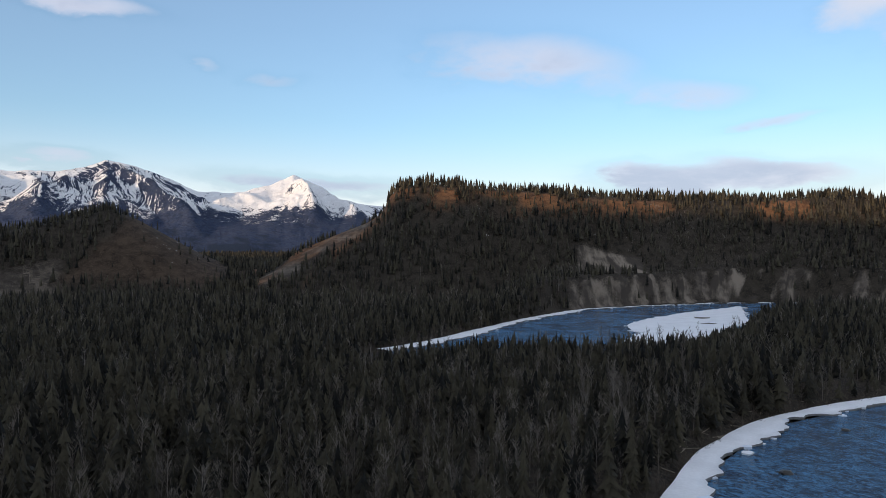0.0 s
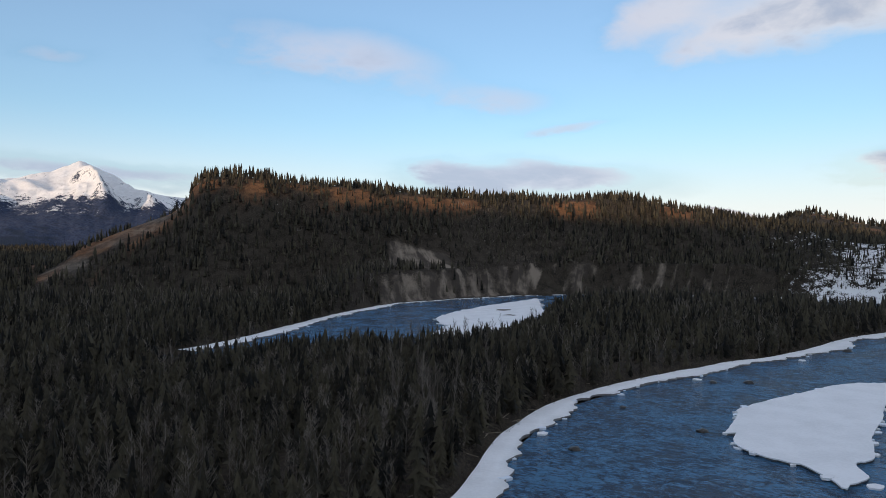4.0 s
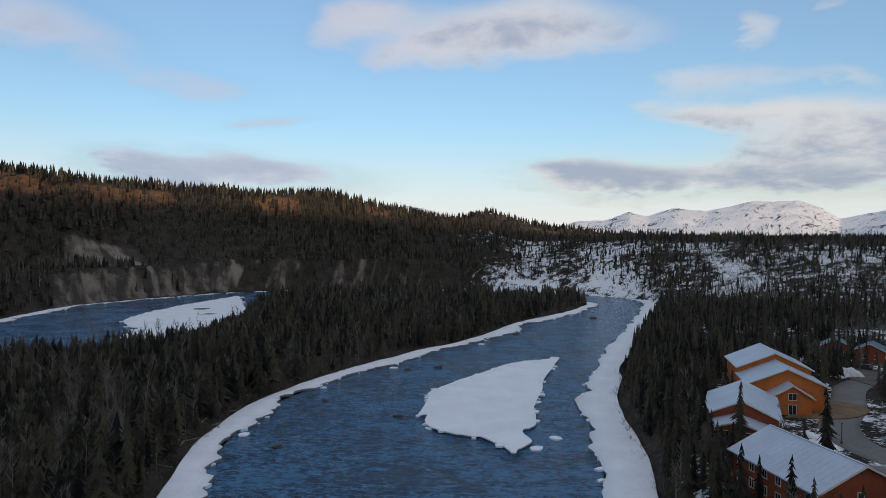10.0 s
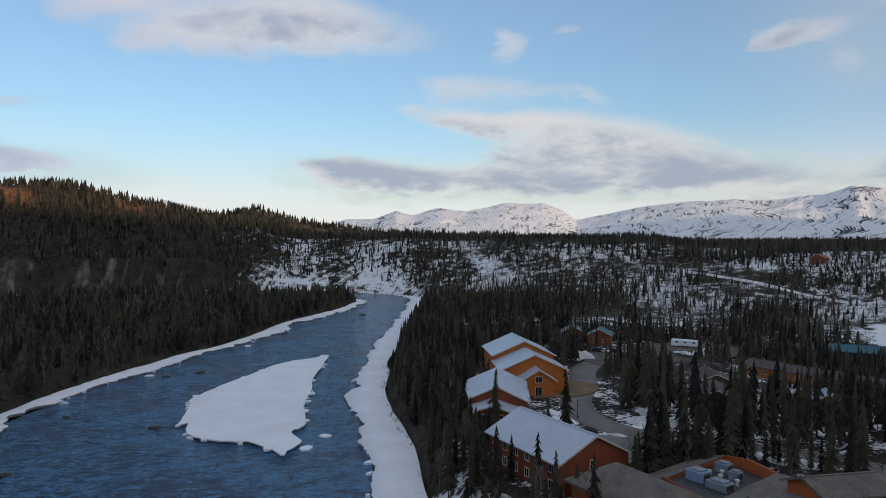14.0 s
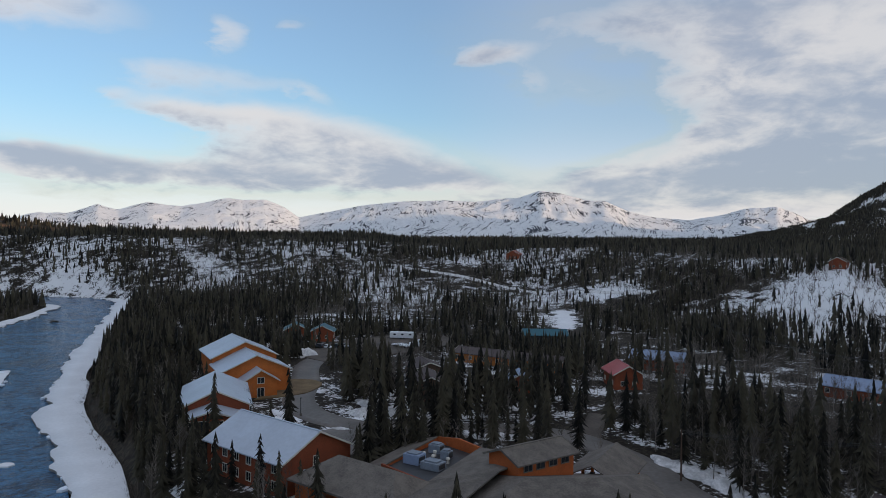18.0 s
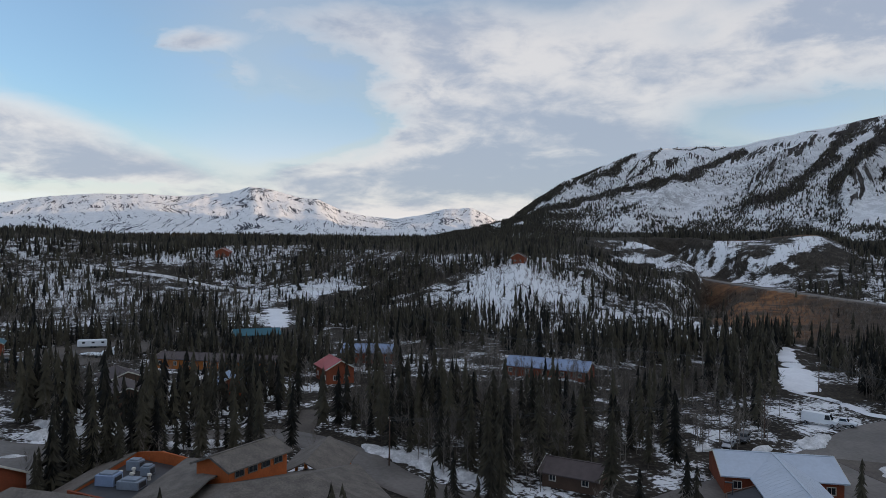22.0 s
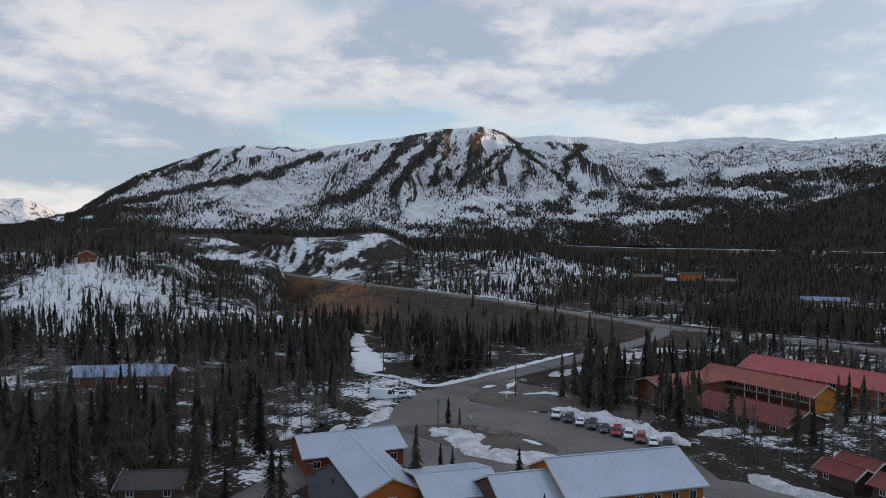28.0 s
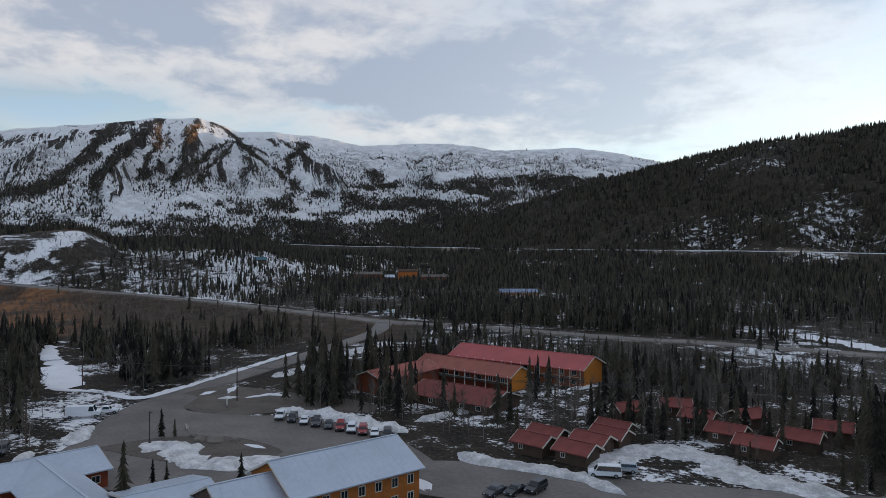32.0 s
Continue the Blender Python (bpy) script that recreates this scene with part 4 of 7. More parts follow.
floe(ragged(FLOE, 1.4, 0.06, 4), WATER + 0.75, 1.0, "large flat snow-covered ice floe stranded in mid-river", 1.3, 3, 4)
BAR = [(94, 350), (109, 384), (113, 420), (146, 470), (177, 503), (222, 545), (242, 560), (215, 490), (198, 446), (168, 405), (142, 366), (110, 334)]
bar = floe(ragged(BAR, 3.0, 0.06, 9), WATER + 0.6, 0.9, "snow-covered gravel bar in the far reach of the river", 3.0, 4, 9)
for i, (gx, gy, gr) in enumerate(((176, 466, 6), (166, 430, 4))):
    gp = ice_sheet("gravel_patch", [(gx + gr * (1.3 if k % 2 else 0.8) * math.cos(k * 0.7 + i), gy + gr * (0.7 if k % 3 else 1.2) * math.sin(k * 0.7 + i)) for k in range(9)], WATER + 0.68 + 0.02 * i, 0.4, "", "", "", M_STONES)
    gp.parent = bar


# ---- mountains ----
def mountain_range(name, skyline, dist, front, back, spur, cells, mat, label, seed, z_foot, step, rows, power=1.25, shear=0.0, fan=0.0, jag=0.16, spurs=(), stony=((0, 0), (1, 0)), line_k=0.6, bands=(), spots=()):
    """A range under a skyline (bearing, height in degrees); spurs run down from its crest (u: 0 crest, 1 foot): ((bearing, u), ...), height, half width in degrees, bare rock."""
    b = np.arange(skyline[0][0], skyline[-1][0] + step, step)
    e = np.interp(b, [p[0] for p in skyline], [p[1] for p in skyline])
    k = np.exp(-np.linspace(-1.5, 1.5, 5) ** 2)
    e = np.convolve(np.pad(e, 2, "edge"), k / k.sum(), "valid")
    rc = dist * (1 + 0.05 * fbm(b, b * 0, 14, 3, seed))
    e = e + jag * fbm(b, b * 0 + 5, 3.0, 5, seed + 1, 0.65)
    zc = EYE + rc * np.tan(np.radians(e))
    u = np.concatenate([np.linspace(1, 0, rows) ** 1.15, -np.linspace(0, 1, 14)[1:]])
    verts, (rib, lat, down, dark, brush, ochre) = np.zeros((len(u), len(b), 3)), np.zeros((6, len(u), len(b)))
    for j, uu in enumerate(u):
        r = rc - uu * (front if uu > 0 else back)
        x, y = r * np.sin(np.radians(b)), r * np.cos(np.radians(b))
        if uu >= 0:
            env = (uu ** 0.9) * (1 - uu) * 2.4
            warp = b + 1.2 * fbm(x, y, 420, 3, seed + 7) - shear * uu * np.tanh((b - fan) / 8)
            ribs = ridged(warp * cells, uu * 1.1, 1.0, 3, seed + 2) - 0.6
            line = ridged(warp * cells * 1.7, uu * 1.4, 1.0, 3, seed + 15)
            lat[j], down[j] = warp * dist / 57.3, uu * front
            rib[j] = line_k * smooth(line, 0.80, 0.95) * smooth(uu, -0.02, 0.06) * (1 - smooth(uu, 0.75, 0.95)) * (0.55 + 0.6 * fbm(x, y, 300, 3, seed + 19))
            lift = 0.0
            bw = b + 0.45 * fbm(x, y, 130, 4, seed + 31)
            for way, tall, half, rock in spurs:
                dl, wl, _ = to_line(bw, np.full(len(b), uu * 10 + 0.0), [(p[0], p[1] * 10) for p in way])
                tent = np.maximum(0, 1 - dl / half)
                ends = smooth(uu, way[0][1], way[0][1] + 0.07)
                lift = np.maximum(lift, tent ** 1.3 * 1.5 * tall * smooth(uu, way[0][1] + 0.02, way[0][1] + 0.42))
                rib[j] = np.maximum(rib[j], rock * ends * np.exp(-(dl / (0.42 * half)) ** 2) * (0.75 + 0.8 * fbm(x, y, 90, 4, seed + 33)))
            rib[j] = rib[j] + np.interp(b, *zip(*stony)) * (0.8 + 0.6 * fbm(x, y, 260, 4, seed + 35))
            rough = ridged(x, y, 220, 5, seed + 3) - 0.5
            z = z_foot + (zc - z_foot) * (1 - uu) ** power + env * (zc - z_foot) * (spur * ribs + 0.12 * rough) + lift
        else:
            z = z_foot + (zc - z_foot) * (1 - abs(uu)) ** 1.2
        verts[j, :, 0], verts[j, :, 1], verts[j, :, 2] = x, y, z
        if uu >= 0 and (bands or spots):
            h = np.degrees(np.arctan2(z - EYE, r))
            bj, hj = b + 0.5 * fbm(b, h * 2, 1.3, 4, seed + 41), h + 0.28 * fbm(b + 50, h * 2, 1.1, 4, seed + 43)
            for way, half, weight in bands:
                dl, wl, _ = to_line(bj, hj, way)
                dark[j] = np.maximum(dark[j], weight * np.exp(-(dl / half) ** 2))
            for kind, sb, sh, rb, rh, weight in spots:
                k = weight * np.exp(-((bj - sb) / rb) ** 2 - ((hj - sh) / rh) ** 2)
                if kind == "brush":
                    brush[j] = np.maximum(brush[j], k)
                elif kind == "ochre":
                    ochre[j] = np.maximum(ochre[j], k)
                else:
                    dark[j] = dark[j] + k
    nb, nu = len(b), len(u)
    i, j = np.meshgrid(np.arange(nb - 1), np.arange(nu - 1))
    faces = np.stack([j * nb + i, (j + 1) * nb + i, (j + 1) * nb + i + 1, j * nb + i + 1], -1).reshape(-1, 4)
    me = mesh_from(name, verts.reshape(-1, 3), faces, mat, False)
    if bands:
        hh = np.degrees(np.arctan2(verts[:, :, 2] - EYE, np.hypot(verts[:, :, 0], verts[:, :, 1])))
        bb = np.broadcast_to(b, hh.shape)
        top = np.interp(bb, *zip(*FOOT_WOODS)) + 0.55 * fbm(bb, hh * 2.5, 2.2, 4, seed + 51)
        foot = smooth(top - hh, -0.25, 0.25) * np.interp(bb, [110, 118, 135, 143, 150], [0.95, 0.55, 0.55, 0.8, 1.0]) * (0.85 + 0.5 * fbm(bb, hh * 3, 1.5, 4, seed + 53))
        dark = np.maximum(0, np.maximum(foot, np.maximum(dark, 0)) + np.minimum(dark, 0) * 1.3)
    for key, values in (("dark", np.clip(dark, 0, 1)), ("brush", np.clip(brush, 0, 1)), ("ochre", np.clip(ochre, 0, 1)), ("rib", np.clip(rib, -1, 1)), ("lateral", lat), ("downhill", down)):
        a = me.attributes.new(key, "FLOAT", "POINT")
        a.data.foreach_set("value", values.ravel().astype(np.float32))
    return tagged(new(name, me), label, "mountain", kind="structure"), verts, dark


NORTH_SKY = [(-62, 4.5), (-45, 5.5), (-37, 5.4), (-33, 5.7), (-29.4, 5.8), (-27.5, 6.2), (-26.1, 6.7), (-24.2, 6.4), (-23, 6.1), (-21, 5.2), (-19.7, 4.5), (-17, 4.4), (-14.5, 5.2), (-12.3, 6.2), (-10, 5.1), (-8.6, 4.1), (-5.4, 3.8), (0, 3.4), (12, 2.5), (24, 1.5), (32, 0.8)]
EAST_SKY = [(28, 0.9), (33, 2.4), (36.9, 3.3), (41, 2.3), (49, 1.3), (50.8, 2.0), (53.2, 2.1), (55, 2.8), (56.4, 2.5), (58.5, 3.1), (60.9, 2.85), (62.9, 3.2), (64.3, 3.55), (67.4, 3.5), (68.8, 3.0), (69.9, 2.2), (71, 2.4), (75.5, 3.3), (78.3, 3.6), (81.8, 3.8), (84.6, 3.7), (87.9, 4.0), (89.8, 4.6), (91.4, 4.35), (93.4, 3.8), (95, 3.7), (97, 2.8), (99, 2.4), (101.4, 2.2), (103.5, 2.5), (105.5, 3.0), (107.8, 3.1), (109, 2.55), (110.6, 1.6), (116, 1.0), (124, 0.6)]
SOUTH_SKY = [(101, 0.2), (104, 0.7), (107, 1.3), (110.9, 2.2), (113, 3.7), (115.4, 5.2), (118, 6.3), (121.6, 7.7), (125, 7.9), (128.2, 7.8), (132, 8.3), (135.1, 8.8), (139, 9.6), (142.2, 9.8), (145.5, 8.8), (148, 9.0), (151.4, 8.8), (155, 8.1), (161.3, 8.4), (167, 7.8), (172.9, 7.9), (176.5, 7.4), (180, 6.4), (190, 5.6), (206, 4.5)]
# Rock and forest of the northern range are tinted blue for distance haze.
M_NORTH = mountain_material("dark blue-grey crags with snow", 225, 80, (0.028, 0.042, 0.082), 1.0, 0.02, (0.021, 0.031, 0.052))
M_EAST = mountain_material("snowfields with thin rock bands", -200, 20, (0.060, 0.064, 0.080), 0.9, 0.06, speck=0.6)
M_SOUTH = mountain_material("snowy slopes with brown rock ribs", 40, 40, (0.046, 0.038, 0.033), 0.5, -0.10, speck=0.85)
NORTH_SPURS = [
    (((-26.3, 0), (-29.3, 0.32), (-31, 0.6)), 40, 1.5, 0.75), (((-25.7, 0), (-22.7, 0.45), (-20, 0.7)), 45, 1.6, 0.75), (((-22.7, 0), (-20.9, 0.2), (-19, 0.4)), 30, 0.9, 0.7),
    (((-30.8, 0), (-29.9, 0.36)), 30, 1.0, 0.5), (((-33.5, 0), (-34.5, 0.5)), 30, 1.2, 0.5), (((-26, 0), (-26.2, 0.5)), 30, 1.2, 0.7), (((-24.2, 0), (-25, 0.3)), 20, 0.8, 0.8),
    (((-12.2, 0), (-11.6, 0.3), (-11, 0.55)), 55, 1.6, 0.25), (((-12.2, 0.0), (-15, 0.22), (-18, 0.42)), 40, 1.6, 0.0), (((-12.2, 0), (-9.5, 0.25), (-7.5, 0.4)), 40, 1.4, 0.3)]
SOUTH_SPURS = [
    (((137.7, 0), (132.5, 0.42), (129.9, 0.73)), 34, 1.3, 0.8), (((139.7, 0.02), (138.8, 0.26), (137.3, 0.52), (136, 0.75)), 40, 1.2, 0.95), (((142.1, 0), (141.8, 0.3), (141.4, 0.62)), 36, 1.1, 0.8),
    (((143.4, 0.02), (147.8, 0.31), (150.3, 0.5), (153, 0.68)), 42, 1.5, 0.8), (((135.9, 0), (132.9, 0.27), (130, 0.5)), 26, 0.9, 0.7), (((144.5, 0.1), (145.6, 0.35), (146.4, 0.6)), 22, 0.9, 0.6),
]
SOUTH_SPURS += [
    (((132.9, 0.03), (126.5, 0.26), (120.8, 0.40), (115, 0.45)), 34, 1.4, 0.8), (((122.9, 0), (121.1, 0.26), (119, 0.38)), 20, 0.8, 0.75), (((120.7, 0), (118.4, 0.18), (114.3, 0.24)), 20, 1.0, 0.75),
    (((138.9, 0), (135.5, 0.3), (133.5, 0.55)), 14, 0.6, 0.9), (((141, 0.02), (140.2, 0.3), (139.6, 0.55)), 14, 0.6, 0.8), (((142.8, 0.05), (143.6, 0.3), (144, 0.55)), 14, 0.6, 0.8), (((143, 0.02), (146.3, 0.33), (148.4, 0.55)), 14, 0.6, 0.9),
    (((129.5, 0.0), (124.0, 0.16)), 10, 0.5, 0.4), (((149.9, 0.08), (149.3, 0.31), (149, 0.4)), 24, 0.9, 0.8), (((155.5, 0.2), (158.1, 0.37), (161, 0.5)), 30, 1.4, 0.6),
]
SOUTH_SPURS += [
    (((161.6, 0.36), (167, 0.42), (171, 0.5)), 26, 1.6, 0.85), (((164, 0.06), (160, 0.2), (156.5, 0.3)), 18, 1.0, 0.6), (((172, 0.05), (168.5, 0.3)), 24, 1.2, 0.6), (((178, 0.1), (175, 0.3)), 24, 1.3, 0.7)]
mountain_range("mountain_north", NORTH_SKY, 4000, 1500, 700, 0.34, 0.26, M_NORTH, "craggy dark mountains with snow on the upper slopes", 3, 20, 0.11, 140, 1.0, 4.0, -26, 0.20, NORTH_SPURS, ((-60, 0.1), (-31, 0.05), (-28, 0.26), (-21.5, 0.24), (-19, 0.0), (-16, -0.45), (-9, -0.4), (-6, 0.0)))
mountain_range("mountain_east", EAST_SKY, 4350, 1700, 420, 0.16, 0.34, M_EAST, "far white snow mountains half hidden in cloud", 13, 30, 0.13, 100, 1.1, 3.0, 90, 0.11, stony=((20, 0.05), (70, 0.06), (85, 0.10), (120, 0.10)), line_k=0.0)
FOOT_WOODS = [(100, 1.8), (110, 1.9), (114, 2.6), (120, 3.3), (130, 3.2), (137, 3.2), (143, 3.0), (148, 3.6), (152, 4.3), (156, 5.0), (160, 4.9), (165, 5.2), (168, 4.4), (170, 5.4), (176, 5.6), (206, 5)]
SOUTH_BANDS = [  # dark lines of rock and spruce: bearing and height in degrees, half width, strength
    (((110.4, 1.6), (115.5, 3.45), (120.1, 4.55), (123.7, 5.15), (126.2, 6.0), (128.8, 7.35)), 0.36, 1.1), (((137.4, 9.2), (135.2, 7.6), (133.7, 5.3), (132.1, 4.2), (128.8, 3.1)), 0.55, 1.0),
    (((139.5, 9.5), (137.4, 7.4), (136.3, 5.85), (134.8, 4.25)), 0.42, 1.0), (((139.5, 9.4), (139.4, 7.9), (138.7, 6.3), (138.5, 5.1)), 0.40, 1.0), (((142.3, 9.6), (141.8, 7.95), (141.5, 6.4)), 0.34, 1.0),
    (((144.9, 7.9), (143.1, 6.1), (142.1, 4.8)), 0.28, 0.95), (((144.1, 8.0), (142.2, 6.3), (140.8, 4.9)), 0.28, 0.95), (((143.4, 9.4), (146.3, 7.5), (148.6, 5.8), (150.7, 4.3)), 0.24, 1.0),
]
SOUTH_BANDS += [
    (((150.6, 8.1), (149.6, 7.1), (149.1, 6.1)), 0.40, 1.0), (((123, 7.7), (121.6, 6.1), (120.1, 4.7)), 0.16, 0.95), (((120.7, 7.4), (119.3, 6.2), (117.4, 5.3)), 0.40, 0.9), (((118, 6.7), (116.2, 5.4), (114.4, 4.2), (111.9, 2.9)), 0.45, 0.95),
    (((123, 7.75), (128, 7.8)), 0.10, 0.9), (((129.6, 8.3), (133.5, 8.7)), 0.10, 0.7), (((138, 8.6), (136.4, 6.8), (135.2, 5.2)), 0.20, 0.8), (((140.6, 9.5), (140.2, 8.4), (140, 7.4)), 0.14, 0.8),
]
SOUTH_SPOTS = [  # brush, rock coloured orange for sunlight, groves and open snow
    ("brush", 131, 6.2, 3.0, 1.3, 0.75), ("brush", 164.5, 6.9, 7.5, 0.9, 0.9), ("brush", 154, 7.0, 2.6, 0.9, 0.8), ("brush", 145.5, 5.2, 3.0, 1.2, 0.55), ("brush", 174, 6.6, 4.0, 0.8, 0.7), ("brush", 122, 4.0, 6.0, 0.9, 0.6), ("brush", 138, 5, 26, 2.2, 0.42),
    ("ochre", 139.5, 8.0, 0.7, 1.1, 1.0), ("ochre", 141.9, 8.5, 0.5, 0.9, 0.8), ("grove", 156.3, 5.6, 1.2, 0.7, 0.9), ("grove", 165.2, 5.2, 3.6, 0.5, 0.9), ("grove", 160.1, 5.0, 1.8, 0.4, 0.8), ("grove", 170.8, 5.0, 2.4, 1.0, 0.9),
    ("snow", 158.7, 4.4, 4.2, 0.40, -1.1),
]
SOUTH_SPOTS += [
    ("snow", 163.7, 3.9, 2.2, 0.25, -1.0), ("snow", 155.6, 2.2, 2.6, 0.35, -1.0), ("snow", 158.0, 2.6, 2.0, 0.25, -1.0), ("snow", 151.9, 3.2, 1.6, 0.5, -1.0), ("snow", 142.3, 2.4, 2.6, 0.35, -0.9), ("snow", 145.5, 1.8, 1.6, 0.4, -0.9),
    ("snow", 134, 3.0, 5.0, 0.3, -0.7), ("snow", 137.8, 2.9, 1.5, 0.8, -0.8), ("snow", 126, 2.6, 4.0, 0.3, -0.6), ("snow", 150, 2.3, 1.5, 0.3, -0.8),
]
_, SOUTH_V, SOUTH_RIB = mountain_range("mountain_south", SOUTH_SKY, 2700, 1100, 700, 0.30, 0.24, M_SOUTH, "steep snowy mountain with brown rock ribs and spruce on its foot", 23, 42, 0.10, 160, 1.05, 7.0, 140.5, 0.14, SOUTH_SPURS, ((100, 0.0), (137, 0.0), (138.5, 0.14), (143.5, 0.12), (145, 0.0), (154, 0), (200, 0.0)), 0.25, SOUTH_BANDS, SOUTH_SPOTS)


# ---- roads ----
def ribbon(name, line, half, mat, label, category, lift=0.09, step=4.0):
    """A road laid on the land along a line."""
    P = np.array([p[:2] for p in curve_points([tuple(p[:2]) for p in line], step)])
    T = np.gradient(P, axis=0)
    T /= np.linalg.norm(T, axis=1)[:, None]
    Nr = np.stack([T[:, 1], -T[:, 0]], 1)
    cols = []
    for k in (-1.0, -0.97, -0.5, 0, 0.5, 0.97, 1.0):
        w = half * k * (1 + 0.06 * fbm(np.arange(len(P)) * step, np.zeros(len(P)) + 9 * k, 30, 2, 3))
        Q = P + Nr * w[:, None]
        z = land(Q[:, 0], Q[:, 1]) + (lift if abs(k) < 0.99 else -0.3)
        cols.append(np.column_stack([Q, z]))
    verts = np.stack(cols, 1).reshape(-1, 3)
    m = len(cols)
    faces = [(a * m + c, (a + 1) * m + c, (a + 1) * m + c + 1, a * m + c + 1) for a in range(len(P) - 1) for c in range(m - 1)]
    me = mesh_from(name, verts, faces, mat, True)
    return tagged(new(name, me), label, category, kind="structure")


def yard(name, outline, mat, label, lift=0.07):
    pts = curve_points([*outline, outline[0]], 3.0)[:-1]
    bm = bmesh.new()
    z = max(land_z(*p) for p in outline)
    vs = [bm.verts.new((p[0], p[1], z + lift)) for p in pts]
    lo = [bm.verts.new((p[0], p[1], z - 0.8)) for p in pts]
    f = bm.faces.new(vs)
    for i in range(len(vs)):
        bm.faces.new((vs[i], vs[(i + 1) % len(vs)], lo[(i + 1) % len(vs)], lo[i]))
    bmesh.ops.triangulate(bm, faces=[f])
    bmesh.ops.recalc_face_normals(bm, faces=bm.faces)
    me = bpy.data.meshes.new(name)
    bm.to_mesh(me)
    bm.free()
    me.materials.append(mat)
    return tagged(new(name, me), label, "pavement", kind="structure")


ribbon("road_highway", HIGHWAY, 5.0, M_ASPHALT, "grey two-lane highway on a graded bank", "road", 0.12, 6)
ribbon("road_access", ACCESS, 4.2, M_ASPHALT, "grey access road to the lodges", "road", 0.10)
ribbon("road_drive", DRIVE, 4.2, M_ASPHALT, "winding asphalt drive between the lodges", "road", 0.12)
ribbon("road_track", TRACK_DRIVE, 2.5, M_GRAVEL, "narrow gravel lane among the cabins", "road", 0.10)
ribbon("road_trail", SNOW_TRAIL, 3.0, M_BANK, "snow-covered track up the hillside", "road", 0.25)
ribbon("railway", RAILWAY, 4.0, M_SNOW, "snow-edged railway ledge across the far slope", "railway", 0.6, 20)
yard("pavement_south", CAR_PARK, M_ASPHALT, "worn asphalt car park with wet patches")
yard("pavement_lodge", SOUTH_LOT, M_ASPHALT, "dark asphalt yard beside the cabins", 0.05)
yard("pavement_yard", RAFT_LOT, M_GRAVEL, "gravel yard with old snow round the parked trailers", 0.04)
yard("pavement_gravel", [(123, -147), (119, -164), (96, -163), (72, -159), (67, -150), (84, -146), (92, -139), (98.5, -135), (111, -139)], M_GRAVEL, "dark gravel parking strip with puddles", 0.09)
yard("pavement_north", LOT_NORTH, M_ASPHALT, "asphalt turning place before the lodges", 0.05)


# ---- buildings ----
FOOT = []                                    # plan circles that trees keep clear of


def frame_of(p0, p1):
    """Base pose of a building: x along the ridge from p0 to p1."""
    d = Vector((p1[0] - p0[0], p1[1] - p0[1], 0))
    z = min(land_z(*p0), land_z(*p1))
    return Matrix.Translation((p0[0], p0[1], z)) @ Matrix.Rotation(math.atan2(d.y, d.x), 4, "Z"), d.length


def window(parent, side, a, z, w, h, L, half, trim, cross=True):
    """A framed window on one wall: sides A and B are the gable ends, R and L the long walls."""
    def at(u, out, zz, su, so, sz):
        if side == "A":
            return (-out, u, zz, so, su, sz)
        if side == "B":
            return (L + out, u, zz, so, su, sz)
        return (u, -half - out if side == "R" else half + out, zz, su, so, sz)
    bm = bmesh.new()
    for du, dz, su, sz in ((-w / 2, 0, 0.12, h + 0.12), (w / 2, 0, 0.12, h + 0.12), (0, -h / 2, w + 0.12, 0.14), (0, h / 2, w + 0.12, 0.12)):
        box_into(bm, *at(a + du, 0.03, z + dz, su, 0.14, sz))
    if cross:
        box_into(bm, *at(a, 0.02, z, 0.07, 0.10, h))
    f = part("window", bm, trim, parent)
    part("pane", box(*at(a, 0.0, z, w, 0.05, h)), M_GLASS, f, "dark window pane")
    return f


def roof_slab(L, half, eave, ridge, sign, over, thick=0.22, end=0.5, a0=0.0, a1=0.0):
    """One slope of a gable roof."""
    bm = bmesh.new()
    k = (ridge - eave) / half
    pts = [(-end, 0, ridge), (L + end, 0, ridge), (L + end, sign * (half + over), eave - over * k), (-end, sign * (half + over), eave - over * k)]
    up = [bm.verts.new((x, y, z + thick)) for x, y, z in pts]
    lo = [bm.verts.new((x, y, z + 0.01)) for x, y, z in pts]
    bm.faces.new(up)
    bm.faces.new(lo[::-1])
    for i in range(4):
        bm.faces.new((up[i], lo[i], lo[(i + 1) % 4], up[(i + 1) % 4]))
    bmesh.ops.recalc_face_normals(bm, faces=bm.faces)
    return bm


def seams(parent, L, half, eave, ridge, sign, over, mat, pitch=1.2, thick=0.22, end=0.5):
    """Standing seams on a metal slope."""
    k = (ridge - eave) / half
    bm = bmesh.new()
    n = int((L + 2 * end) / pitch)
    for i in range(n + 1):
        x = -end + 0.04 + (L + 2 * end - 0.08) * i / n
        a = Vector((x, 0.05 * sign, ridge + thick))
        b = Vector((x, sign * (half + over), eave - over * k + thick))
        vs = [bm.verts.new(v) for v in (a + Vector((-.018, 0, 0)), a + Vector((.018, 0, 0)), b + Vector((.018, 0, 0)), b + Vector((-.018, 0, 0)))]
        ws = [bm.verts.new(v.co + Vector((0, 0, 0.010))) for v in vs]
        bm.faces.new(ws)
        bm.faces.new((vs[0], ws[0], ws[3], vs[3]))
        bm.faces.new((vs[1], vs[2], ws[2], ws[1]))
        bm.faces.new((vs[2], vs[3], ws[3], ws[2]))
    part("roof_seams", bm, mat, parent)


